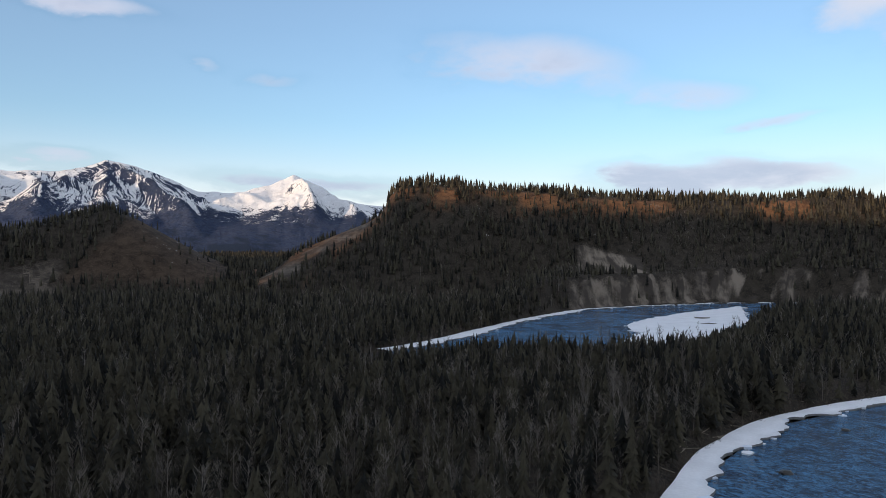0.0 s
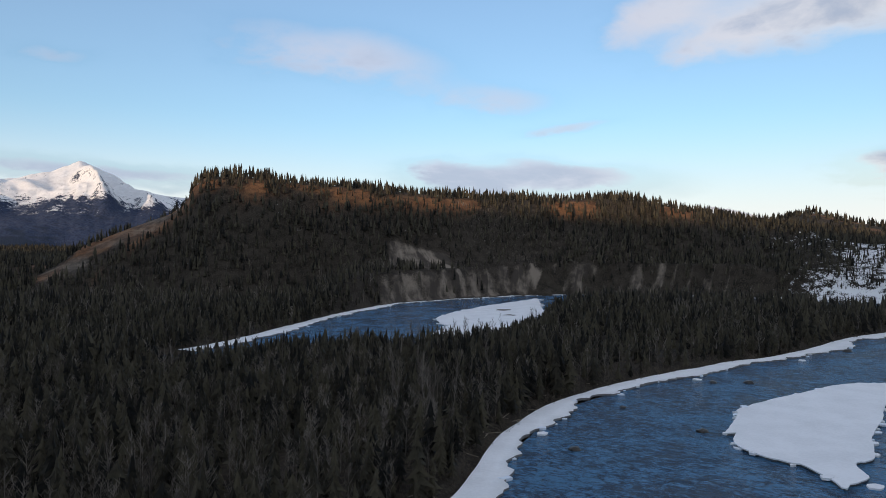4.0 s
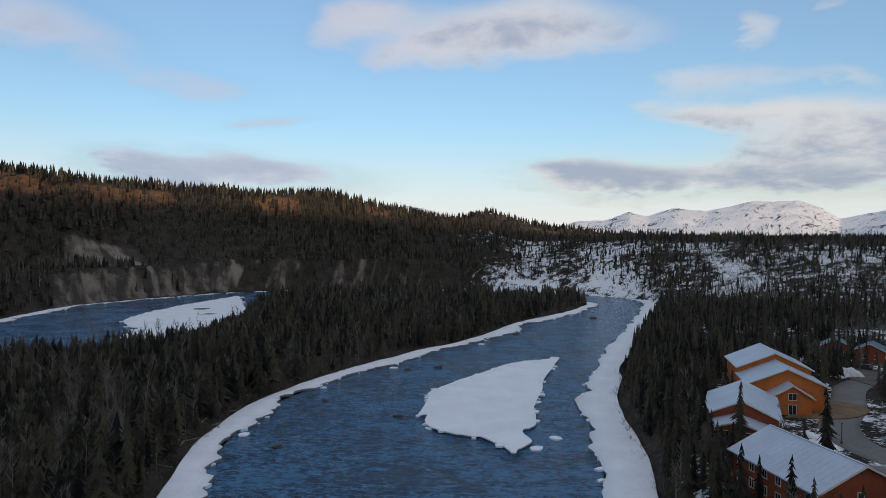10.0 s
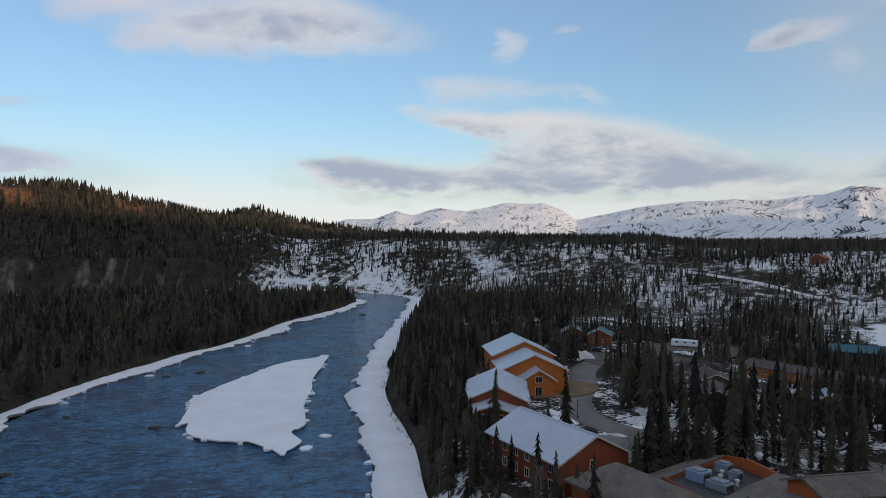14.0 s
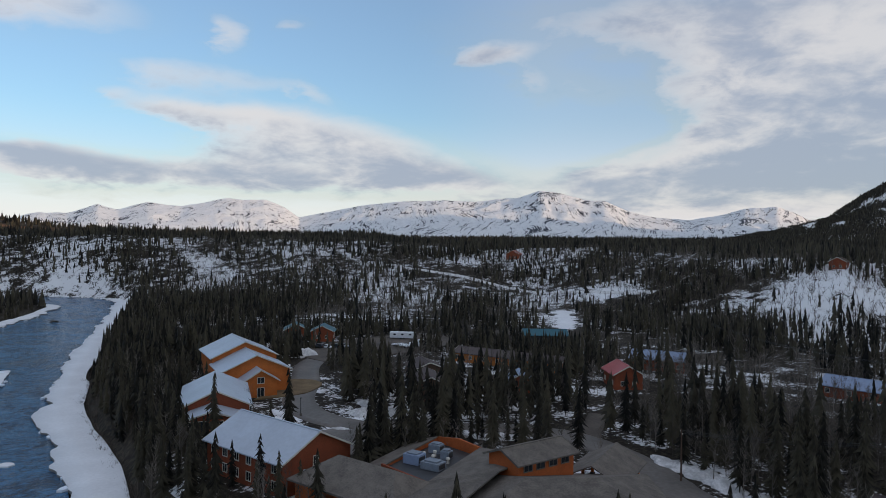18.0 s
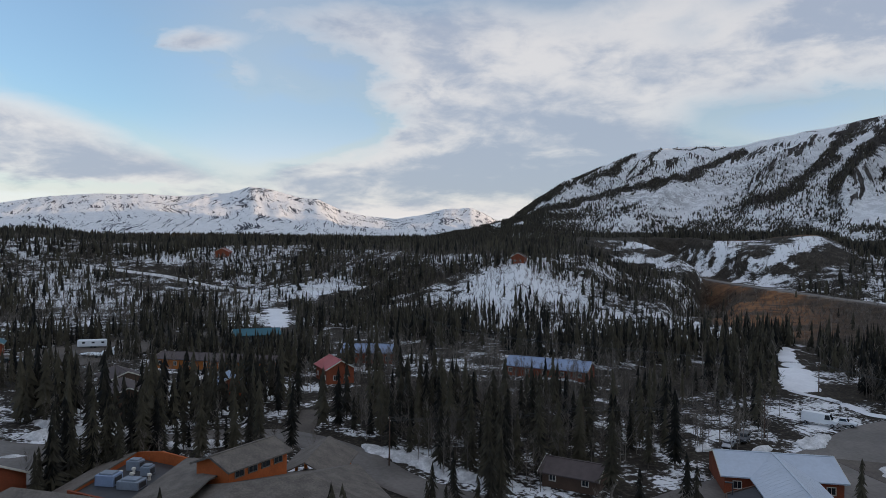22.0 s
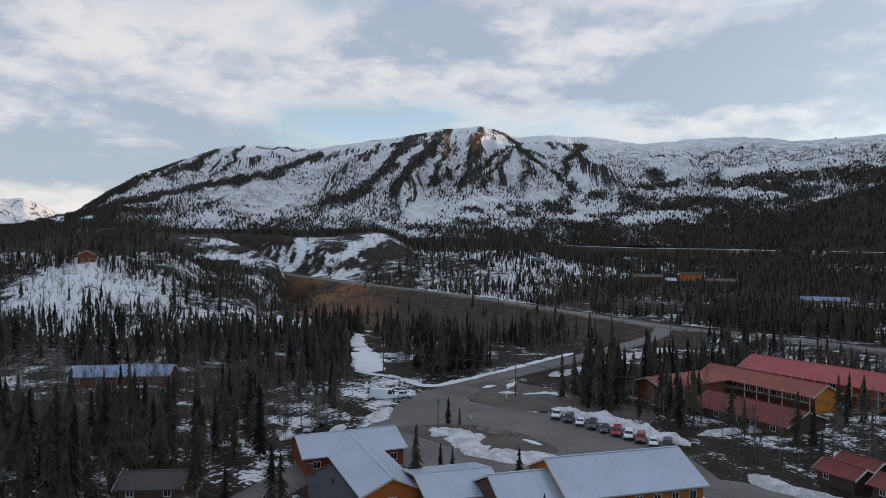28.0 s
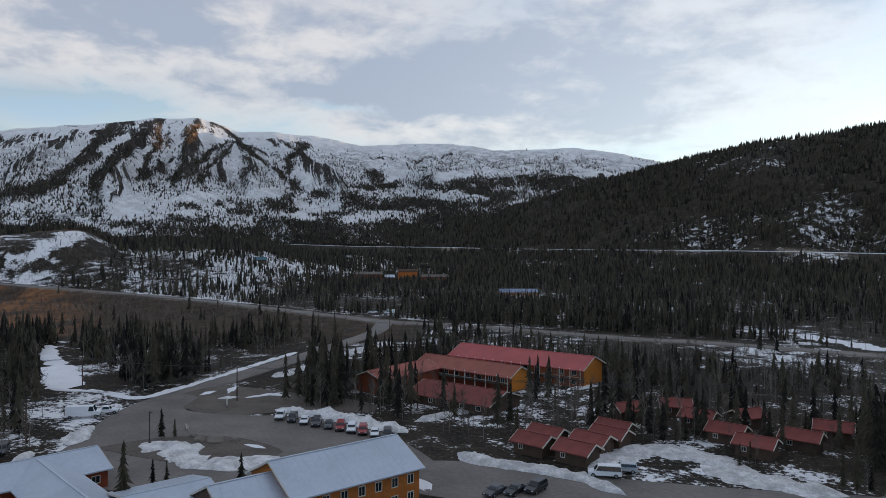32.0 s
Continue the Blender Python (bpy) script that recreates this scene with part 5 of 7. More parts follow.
def gable_house(name, label, p0, p1, half, eave, ridge, walls, roof, windows=(), category="house", group="", over=0.7, end=0.6, trim=None, metal=False, base=0.0, door=None, clear=0.0, chimney=False, end_wall=None):
    m, L = frame_of(p0, p1)
    m = m @ Matrix.Translation((0, 0, base))
    ob = empty(name, label, category, group, m)
    bm = bmesh.new()
    prof = [(-half, -1.0), (half, -1.0), (half, eave), (0, ridge), (-half, eave)]
    a = [bm.verts.new((0, y, z)) for y, z in prof]
    b = [bm.verts.new((L, y, z)) for y, z in prof]
    bm.faces.new(a[::-1])
    bm.faces.new(b)
    for i in range(5):
        bm.faces.new((a[i], a[(i + 1) % 5], b[(i + 1) % 5], b[i]))
    bmesh.ops.recalc_face_normals(bm, faces=bm.faces)
    part("wall", bm, walls, ob)
    if end_wall:
        gb = bmesh.new()
        g0 = [gb.verts.new((-0.05, y, z)) for y, z in prof]
        g1 = [gb.verts.new((-0.004, y, z)) for y, z in prof]
        gb.faces.new(g0[::-1])
        gb.faces.new(g1)
        for i in range(5):
            gb.faces.new((g0[i], g0[(i + 1) % 5], g1[(i + 1) % 5], g1[i]))
        bmesh.ops.recalc_face_normals(gb, faces=gb.faces)
        part("gable_wall", gb, end_wall, ob, "boarded gable end, its orange brightened as if lit")
    k = (ridge - eave) / half
    for sign in (-1, 1):
        sl = part("roof", roof_slab(L, half, eave, ridge, sign, over, end=end), roof, ob)
        if metal:
            seams(sl, L, half, eave, ridge, sign, over, roof, end=end)
        for x in (-end - 0.04, L + end + 0.04):
            fb = bmesh.new()
            ang = math.atan2(k, 1)
            ln = (half + over) / math.cos(ang)
            mm = Matrix.Translation((x, sign * (half + over) / 2, (ridge + eave - over * k) / 2 + 0.08)) @ Matrix.Rotation(-sign * ang, 4, "X") @ Matrix.Diagonal((0.07, ln, 0.30, 1))
            bmesh.ops.create_cube(fb, size=1.0, matrix=mm)
            part("fascia", fb, trim or M_TRIM, sl)
    part("ridge_cap", box(L / 2, 0, ridge + 0.22, L + 2 * end, 0.4, 0.10), roof, ob)
    for side, u, z, w, h in windows:
        window(ob, side, u, z, w, h, L, half, trim or M_TRIM)
    if door:
        side, u, w, h = door
        bm = bmesh.new()
        x, y = (-0.04, u) if side == "A" else (L + 0.04, u) if side == "B" else (u, -half - 0.04 if side == "R" else half + 0.04)
        box_into(bm, x, y, h / 2, 0.12 if side in "AB" else w, w if side in "AB" else 0.12, h)
        part("door", bm, M_BROWN, ob, "dark wooden door")
    if chimney:
        part("chimney", box(L * 0.6, half * 0.3, ridge + 0.5, 0.5, 0.5, 1.6), M_DARK, ob)
    n = max(1, int(L / (2 * half) + 0.5))
    for i in range(n):
        q = m @ Vector((L * (i + 0.5) / n, 0, 0))
        FOOT.append((q.x, q.y, math.hypot(L / n / 2, half) * 0.92 + 0.8))
        if clear:
            k = 1 - clear / math.hypot(q.x, q.y)
            FOOT.append((q.x * k, q.y * k, clear))
    return ob


def row(side, x0, x1, n, z, w, h):
    return [(side, x0 + (x1 - x0) * i / max(1, n - 1), z, w, h) for i in range(n)]


def two_floors(side, x0, x1, n, w=1.3, h=1.5, lo=1.7, hi=4.4):
    return row(side, x0, x1, n, lo, w, h) + row(side, x0, x1, n, hi, w, h)


# lodges by the river
gable_house("lodge", "red-brown lodge with a broad pale metal roof", (108.5, 36), (119.5, 54), 7.2, 5.6, 9.2, M_REDWOOD, M_METAL_ROOF, two_floors("L", 2, 19, 6) + two_floors("R", 2, 19, 6) + [("A", 0.5, 4.6, 1.0, 1.6)], "lodge", metal=True)
gable_house("lodge", "red-brown lodge hall with pale metal roof", (139, 69), (160, 79.5), 7.0, 5.0, 8.2, M_REDWOOD, M_METAL_ROOF, row("R", 3, 20, 4, 2.4, 1.4, 1.6), "lodge", metal=True)
gable_house("lodge_porch", "low gabled wing with a tall grid of windows", (132, 66.5), (139, 70), 6.2, 3.6, 5.6, M_REDWOOD, M_METAL_ROOF, [("A", 2.6, 2.2, 3.4, 3.0), ("A", -1.6, 3.0, 1.6, 1.2)], "lodge", metal=True)
gable_house("lodge", "bright orange lodge with pale metal roof", (174, 75), (186, 83.6), 9.0, 6.0, 10.0, M_ORANGE, M_METAL_ROOF, row("R", 2, 11, 3, 3.0, 1.4, 1.6), "lodge", metal=True)
gable_house("lodge", "taller orange lodge hall behind a stepped metal roof", (186, 83.6), (201, 94.6), 9.0, 8.0, 12.0, M_ORANGE, M_METAL_ROOF, row("R", 2, 13, 3, 3.0, 1.4, 1.6), "lodge", metal=True)
gable_house("entrance_wing", "orange gabled entrance wing with glazed doors", (169.5, 71.8), (176, 76.5), 4.3, 4.4, 7.0, M_ORANGE, M_METAL_ROOF, [("A", 0, 4.4, 1.8, 1.6), ("A", 0, 1.3, 1.8, 2.4)], "lodge", metal=True)
gable_house("lodge_annex", "small red-brown annex with a snowy metal roof", (105.5, 36.2), (107.5, 41), 1.8, 2.6, 3.4, M_REDWOOD, M_METAL_ROOF, [("L", 2.5, 1.3, 0.9, 0.9)], "lodge", over=0.4, end=0.3)
# southern lodges
gable_house("lodge", "orange-brown two-storey lodge with pale metal roof", (53.5, -85.5), (42, -103.3), 6.9, 5.8, 9.0, M_OCHRE, M_METAL_ROOF, two_floors("R", 2, 19.5, 7, 1.1, 1.4, 1.6, 4.3) + two_floors("L", 2, 19.5, 7, 1.1, 1.4, 1.6, 4.3), "lodge", metal=True)
gable_house("lodge_annex", "lower lodge wing with pale metal roof and dark walls", (58.4, -77.9), (53.6, -85.35), 6.6, 4.4, 7.4, M_BROWN, M_METAL_ROOF, row("R", 2, 7, 2, 1.7, 1.1, 1.4), "lodge", metal=True, end=0.3)
gable_house("lodge", "long low building with pale metal roof", (101, -77), (93, -93), 6.5, 3.2, 5.2, M_REDWOOD, M_METAL_ROOF, row("R", 2, 16, 4, 1.7, 1.3, 1.2), "lodge", metal=True)
gable_house("lodge", "gabled wing with pale metal roof and orange end wall", (72.5, -72.5), (96, -84.5), 4.4, 3.2, 5.2, M_ORANGE, M_METAL_ROOF, [("A", 0, 1.6, 1.4, 1.4)], "lodge", metal=True)
gable_house("lodge", "low building with a pale flat-pitched metal roof", (71, -76.5), (65, -86), 6.8, 3.6, 5.0, M_BROWN, M_METAL_ROOF, row("R", 2, 9, 3, 1.7, 1.2, 1.2), "lodge", metal=True)
def flat_roof_block():
    """Low block with a felt roof and a kerb round it."""
    pts = [(88.4, -69.2), (90.1, -75.6), (87.4, -76.2), (75.6, -69.6), (73.3, -67.7), (78.7, -62.3)]
    ob = empty("flat_roof_block", "low block with a dark felt roof between the lodge wings", "lodge", m=Matrix.Translation((0, 0, land_z(82, -69))))
    part("wall", prism(pts, -0.5, 2.5), M_REDWOOD, ob)
    c = np.mean(pts, 0)
    part("roof", prism([tuple(c + (np.array(p) - c) * 1.03) for p in pts], 2.5, 2.75), M_ROOF_FELT, ob)
    for p, q in zip(pts, pts[1:] + pts[:1]):
        d = math.hypot(q[0] - p[0], q[1] - p[1])
        part("kerb", box((p[0] + q[0]) / 2, (p[1] + q[1]) / 2, 2.84, d, 0.2, 0.22, math.atan2(q[1] - p[1], q[0] - p[0])), M_BROWN, ob)
    part("vent", box(83, -70, 3.1, 0.4, 0.4, 0.8, bevel=0.04), M_DARK, ob)
    FOOT.append((82, -70, 8))


flat_roof_block()


# red-roofed motel
def veranda(ob, L, half, eave, over, n):
    """White posts and a rail along the front of a motel wing."""
    for i in range(n):
        part("post", box(0.4 + (L - 0.8) * i / (n - 1), half + over - 0.25, eave / 2 - 0.3, 0.2, 0.2, eave + 0.4), M_TRIM, ob, "white veranda post")
    part("rail", box(L / 2, half + over - 0.25, eave * 0.55, L - 0.4, 0.08, 0.12), M_TRIM, ob)
    part("deck", box(L / 2, half + over / 2, eave * 0.42, L - 0.2, over - 0.1, 0.18), M_BROWN, ob)


# Shade on the long walls is put into siding darker than the gable.
for p0, p1, half, eave, ridge, walls, roof, over, n, text, wins in (
        ((20, -201), (63, -214.5), 6.4, 5.6, 8.0, M_RUSTWOOD, M_RED_ROOF, 1.8, 15, "long timber motel under a bright red metal roof", two_floors("L", 3, 42, 11, 1.4, 1.5, 1.5, 4.1)),
        ((38.5, -187), (70, -199.5), 4.0, 4.6, 6.4, M_REDWOOD, M_RUST_ROOF, 1.7, 10, "long timber motel wing under a faded red roof", row("L", 3, 31, 8, 2.9, 1.4, 1.5))):
    ob = gable_house("motel", text, p0, p1, half, eave, ridge, walls, roof, wins, "motel", metal=roof is M_RED_ROOF, clear=9, over=over, end_wall=M_GABLE_LIT)
    veranda(ob, math.hypot(p1[0] - p0[0], p1[1] - p0[1]), half, eave, over, n)
gable_house("motel", "motel wing with faded red roof behind the spruces", (68, -193), (76.5, -170), 5.0, 4.0, 5.8, M_REDWOOD, M_RUST_ROOF, row("R", 3, 20, 5, 2.2, 1.3, 1.3), "motel")
gable_house("motel", "low motel building with a broad brick-red roof", (37, -162), (60, -170), 7.0, 2.4, 4.6, M_BROWN, M_CABIN_ROOF, row("L", 3, 22, 5, 1.4, 1.3, 1.1), "motel", clear=3)
# cabins among the trees
for p0, p1, half, eave, ridge, walls, roof, text in (
        ((205, 36), (195, 31.5), 4.5, 4.4, 6.2, M_BROWN, M_LAVENDER, "dark brown cabin with a dull lavender roof"),
        ((185, 31), (172, 27.5), 4.3, 4.6, 6.4, M_BROWN, M_LAVENDER, "dark timber cabin with a lavender-brown roof"),
        ((184, 5.2), (192, 6), 3.2, 4.0, 5.8, M_REDWOOD, M_BLUE_ROOF, "red-brown cabin with a blue-grey roof"),
        ((198, -24.5), (209, -22.5), 4.0, 4.4, 6.6, M_REDWOOD, M_RED_ROOF, "red-brown cabin with a bright red roof"),
        ((237, -31), (231, -47), 5.0, 3.8, 5.8, M_REDWOOD, M_BLUE_ROOF, "red-brown motel row with a snowy blue roof"),
        ((240, 28), (222, -8), 4.5, 3.2, 4.6, M_OCHRE, M_LAVENDER, "long low cabin row with a grey roof"),
        ((204, -79), (187, -98), 5.0, 3.2, 5.2, M_REDWOOD, M_BLUE_ROOF, "long red-brown motel row with a blue metal roof"),
        ((272, 100), (280, 103), 4.5, 4.6, 6.8, M_REDWOOD, M_TEAL, "red-brown cabin with a teal roof"),
        ((272, 89), (281, 91), 4.5, 4.2, 6.4, M_REDWOOD, M_TEAL, "red cabin with a teal roof beside the drive"),
        ((282, 7), (284, -10), 4.5, 4.4, 6.2, M_DARK, M_TEAL, "long dark shed with a teal roof beside a snowy track"),
        ((108, -49), (101.5, -55.5), 3.2, 2.6, 4.0, M_BROWN, M_LAVENDER, "low dark building with a brown roof among spruces"),
        ((620, 26), (632, 24), 6.0, 5.0, 8.0, M_REDWOOD, M_RUST_ROOF, "orange timber house high on the wooded bench"),
        ((440, -175), (450, -181), 4.5, 4.6, 7.2, M_REDWOOD, M_BROWN, "orange log house on top of the snowy slope")):
    L = math.hypot(p1[0] - p0[0], p1[1] - p0[1])
    gable_house("cabin", text, p0, p1, half, eave, ridge, walls, roof, row("A", -half * .4, half * .4, 2, 1.8, 1.1, 1.3) + row("R", 1.8, L - 1.8, max(2, int(L / 5)), 1.8, 1.1, 1.2) + row("L", 1.8, L - 1.8, max(2, int(L / 5)), 1.8, 1.1, 1.2), "cabin")
# small red-roofed cabins
for x, y, turn in ((24, -131, 0), (22.5, -137, 0), (15.5, -128, 0), (13.5, -135, 0), (10.5, -140.5, 0), (10, -146, 0), (8.5, -164, 60), (-7, -162, 0), (-12, -151, 0), (-16.5, -143, 0), (-17, -166, 60), (-25.5, -150.5, 0), (-2, -172, 30), (-33, -160, 10)):
    a = radians(157 + turn)
    c, s = math.cos(a) * 3.2, math.sin(a) * 3.2
    gable_house("cabin", "small dark cabin with a faded red roof", (x - c, y - s), (x + c, y + s), 2.5, 2.5, 3.7, M_BROWN, M_CABIN_ROOF, [("A", 0.9, 1.4, 0.9, 0.9), ("L", 1.6, 1.5, 0.9, 0.9), ("R", 1.6, 1.5, 0.9, 0.9)], "cabin", "row of small red-roofed cabins", door=("A", -0.9, 0.9, 2.0))
# far hotel across the highway
for b, d, L, wall, roof, zr in ((155.8, 720, 26, M_REDWOOD, M_SHINGLE, 9), (157.5, 712, 9, M_BROWN, M_METAL_ROOF, 7), (159.0, 745, 20, M_ORANGE, M_BROWN, 11), (161.2, 715, 28, M_REDWOOD, M_SHINGLE, 8), (168.2, 560, 30, M_OCHRE, M_BLUE_ROOF, 4.5), (147, 700, 12, M_BROWN, M_TEAL, 7)):
    c = bearing(b, d)
    t = bearing(b + 84, L / 2)
    gable_house("hotel", "far hotel block among spruces", (c.x - t.x, c.y - t.y), (c.x + t.x, c.y + t.y), 6, zr - 2.2, zr, wall, roof, row("L", 3, L - 3, int(L / 5), 2, 1.5, 1.5) + row("R", 3, L - 3, int(L / 5), 2, 1.5, 1.5), "hotel", clear=13)

# main lodge with its grey shingled roofs
def hip_house(name, label, c, heading, L, W, eave, ridge, hip, walls, roof, base=0.0, over=0.9, category="lodge"):
    """A hipped building: heading of its long axis in degrees from +x, hip: how far the ridge stops short of the ends."""
    m = Matrix.Translation((*c, land_z(*c) + base)) @ Matrix.Rotation(radians(heading), 4, "Z")
    ob = empty(name, label, category, m=m)
    part("wall", prism([(-L / 2, -W / 2), (L / 2, -W / 2), (L / 2, W / 2), (-L / 2, W / 2)], -1, eave), walls, ob)
    bm = bmesh.new()
    a, b = L / 2 + over, W / 2 + over
    e = [bm.verts.new(p) for p in ((-a, -b, eave), (a, -b, eave), (a, b, eave), (-a, b, eave))]
    g = [bm.verts.new((v.co.x, v.co.y, eave - 0.3)) for v in e]
    r0, r1 = bm.verts.new((-a + hip, 0, ridge)), bm.verts.new((a - hip, 0, ridge))
    for f in ((e[0], e[1], r1, r0), (e[2], e[3], r0, r1), (e[1], e[2], r1), (e[3], e[0], r0), tuple(g[::-1])):
        bm.faces.new(f)
    for i in range(4):
        bm.faces.new((g[i], g[(i + 1) % 4], e[(i + 1) % 4], e[i]))
    bmesh.ops.recalc_face_normals(bm, faces=bm.faces)
    part("roof", bm, roof, ob)
    FOOT.append((*c, min(L, W) * 0.6))
    FOOT.append((c[0] + math.cos(radians(heading)) * L * 0.3, c[1] + math.sin(radians(heading)) * L * 0.3, min(L, W) * 0.55))
    FOOT.append((c[0] - math.cos(radians(heading)) * L * 0.3, c[1] - math.sin(radians(heading)) * L * 0.3, min(L, W) * 0.55))
    return ob, m


hip_house("main_lodge", "sprawling main lodge with a grey shingled hip roof", (96, -3), 98, 30, 26, 4.2, 8.2, 11, M_RUSTWOOD, M_SHINGLE)
hip_house("main_lodge_wing", "hip-roofed wing of grey shingles", (100.5, 25.8), 60, 20, 10.5, 4.0, 7.2, 5, M_RUSTWOOD, M_SHINGLE)
gable_house("clerestory", "orange clerestory lantern with a row of dark windows", (100, 5.2), (107.6, -2.8), 3.3, 9.2, 10.5, M_RUSTWOOD, M_SHINGLE, row("R", 1.8, 9.2, 4, 8.3, 1.6, 1.0), "lodge", over=0.7, trim=M_SHINGLE)


def portico():
    """Open entrance roof on posts."""
    m, L = frame_of((108, -8), (121, -13))
    ob = empty("portico", "shingled entrance portico on timber posts with an orange gable", "portico", m=m)
    for sign in (-1, 1):
        part("roof", roof_slab(L, 4.4, 3.9, 6.2, sign, 0.7, end=0.5), M_SHINGLE, ob)
    bm = bmesh.new()
    f = [bm.verts.new(p) for p in ((L, -4.2, 3.9), (L, 4.2, 3.9), (L, 0, 6.1), (L - 0.3, -4.2, 3.9), (L - 0.3, 4.2, 3.9), (L - 0.3, 0, 6.1))]
    for q in ((0, 1, 2), (5, 4, 3), (0, 3, 4, 1), (1, 4, 5, 2), (2, 5, 3, 0)):
        bm.faces.new([f[i] for i in q])
    part("gable", bm, M_ORANGE, ob, "orange boarded gable")
    for x in (L - 0.6, L - 6):
        for y in (-3.9, 3.9):
            p = part("post", box(x, y, 1.9, 0.45, 0.45, 4.0, bevel=0.04), M_ORANGE, ob)
            part("post_base", box(x, y, 0.45, 0.8, 0.8, 0.9, bevel=0.05), M_GRAVEL, p)
    FOOT.append((115, -11, 9))


portico()


def equipment_well():
    """Sunken plant deck in the roof between main lodge and wing."""
    z = land_z(108, 20)
    A, B, C, D = (122.8, 18.3), (115.4, 9.9), (100, 16.2), (106.7, 24.7)
    ob = empty("equipment_well", "open plant deck with orange walls set into the shingled roof", "roof deck", m=Matrix.Translation((0, 0, z)))
    part("deck", prism([A, B, C, D], 0, 4.3), M_DARK, ob)

    def wall(p, q, tops, name, mat, t=0.35):
        bm = bmesh.new()
        p, q = Vector(p), Vector(q)
        side = (q - p).orthogonal().normalized() * t
        n = len(tops)
        fr = []
        for off in (Vector((0, 0)), side):
            lo = [bm.verts.new((*(p + off), 0)), bm.verts.new((*(q + off), 0))]
            hi = [bm.verts.new((*(p.lerp(q, i / (n - 1)) + off), h)) for i, h in enumerate(tops)]
            bm.faces.new([lo[0], lo[1], *hi[::-1]])
            fr.append((lo, hi))
        for i in range(n - 1):
            bm.faces.new((fr[0][1][i], fr[0][1][i + 1], fr[1][1][i + 1], fr[1][1][i]))
        bm.faces.new((fr[0][0][0], fr[0][1][0], fr[1][1][0], fr[1][0][0]))
        bm.faces.new((fr[0][0][1], fr[0][1][-1], fr[1][1][-1], fr[1][0][1]))
        bmesh.ops.recalc_face_normals(bm, faces=bm.faces)
        return part(name, bm, mat, ob)
    wall(A, B, (5.3, 6.2, 5.9), "back_wall", M_RUSTWOOD)
    wall(D, A, (4.6, 5.2), "side_wall", M_RUSTWOOD)
    wall(C, D, (5.0, 5.2), "parapet", M_REDWOOD)
    wall(B, C, (5.9, 5.0), "side_wall", M_RUSTWOOD)

    def slope(*corners):
        bm = bmesh.new()
        vs = [bm.verts.new(v) for v in corners]
        lo = [bm.verts.new(v.co - Vector((0, 0, 0.25))) for v in vs]
        bm.faces.new(vs)
        bm.faces.new(lo[::-1])
        for i in range(len(vs)):
            bm.faces.new((vs[i], lo[i], lo[(i + 1) % len(vs)], vs[(i + 1) % len(vs)]))
        bmesh.ops.recalc_face_normals(bm, faces=bm.faces)
        part("roof", bm, M_SHINGLE, ob)
    slope((*D, 4.8), (111, 28.5, 3.4), (126, 23, 3.6), (*A, 5.4))
    slope((*B, 6.0), (110, 0, 6.6), (97, 5.5, 8.3), (*C, 5.15))
    slope((*C, 5.15), (97, 5.5, 8.3), (88, 12, 5.0), (93, 20, 4.6))
    FOOT.append((112, 18, 10))
    return z + 4.3


DECK = equipment_well()

# ---- trees ----
def spruce(tiers, points, seed, wide=0.15, star=True, trunk=3):
    """A spruce one metre tall: ragged drooping tiers on a trunk. Returns vertices and triangles."""
    rnd = random.Random(seed)
    V, F = [], []
    if trunk:
        for k in range(trunk):
            a = 2 * math.pi * k / trunk
            V.append((0.012 * math.cos(a), 0.012 * math.sin(a), -0.05))
        V.append((0, 0, 0.6))
        F += [(k, (k + 1) % trunk, trunk) for k in range(trunk)]
    for i in range(tiers):
        f = i / tiers
        z0 = 0.10 + 0.80 * f ** 1.05
        r = wide * (1 - f) ** 0.8 * rnd.uniform(0.7, 1.25) + 0.014
        if star and f < 0.15:
            r *= 0.75
        h = (0.95 / tiers) * rnd.uniform(1.3, 2.0)
        ox, oy = rnd.uniform(-.012, .012), rnd.uniform(-.012, .012)
        base = len(V)
        V.append((ox, oy, min(1.0, z0 + h)))
        n = points * 2 if star else points
        a0 = rnd.random() * 6.28
        for k in range(n):
            a = a0 + 2 * math.pi * (k + rnd.uniform(-0.25, 0.25)) / n
            tip = k % 2 == 0 or not star
            rr = r * (rnd.uniform(0.65, 1.4) if tip else rnd.uniform(0.18, 0.42))
            V.append((ox + rr * math.cos(a), oy + rr * math.sin(a), z0 - ((0.035 if tip else -0.012) if star else 0.02) * rnd.uniform(0.4, 1.7)))
        F += [(base, base + 1 + k, base + 1 + (k + 1) % n) for k in range(n)]
    return np.array(V), np.array(F)


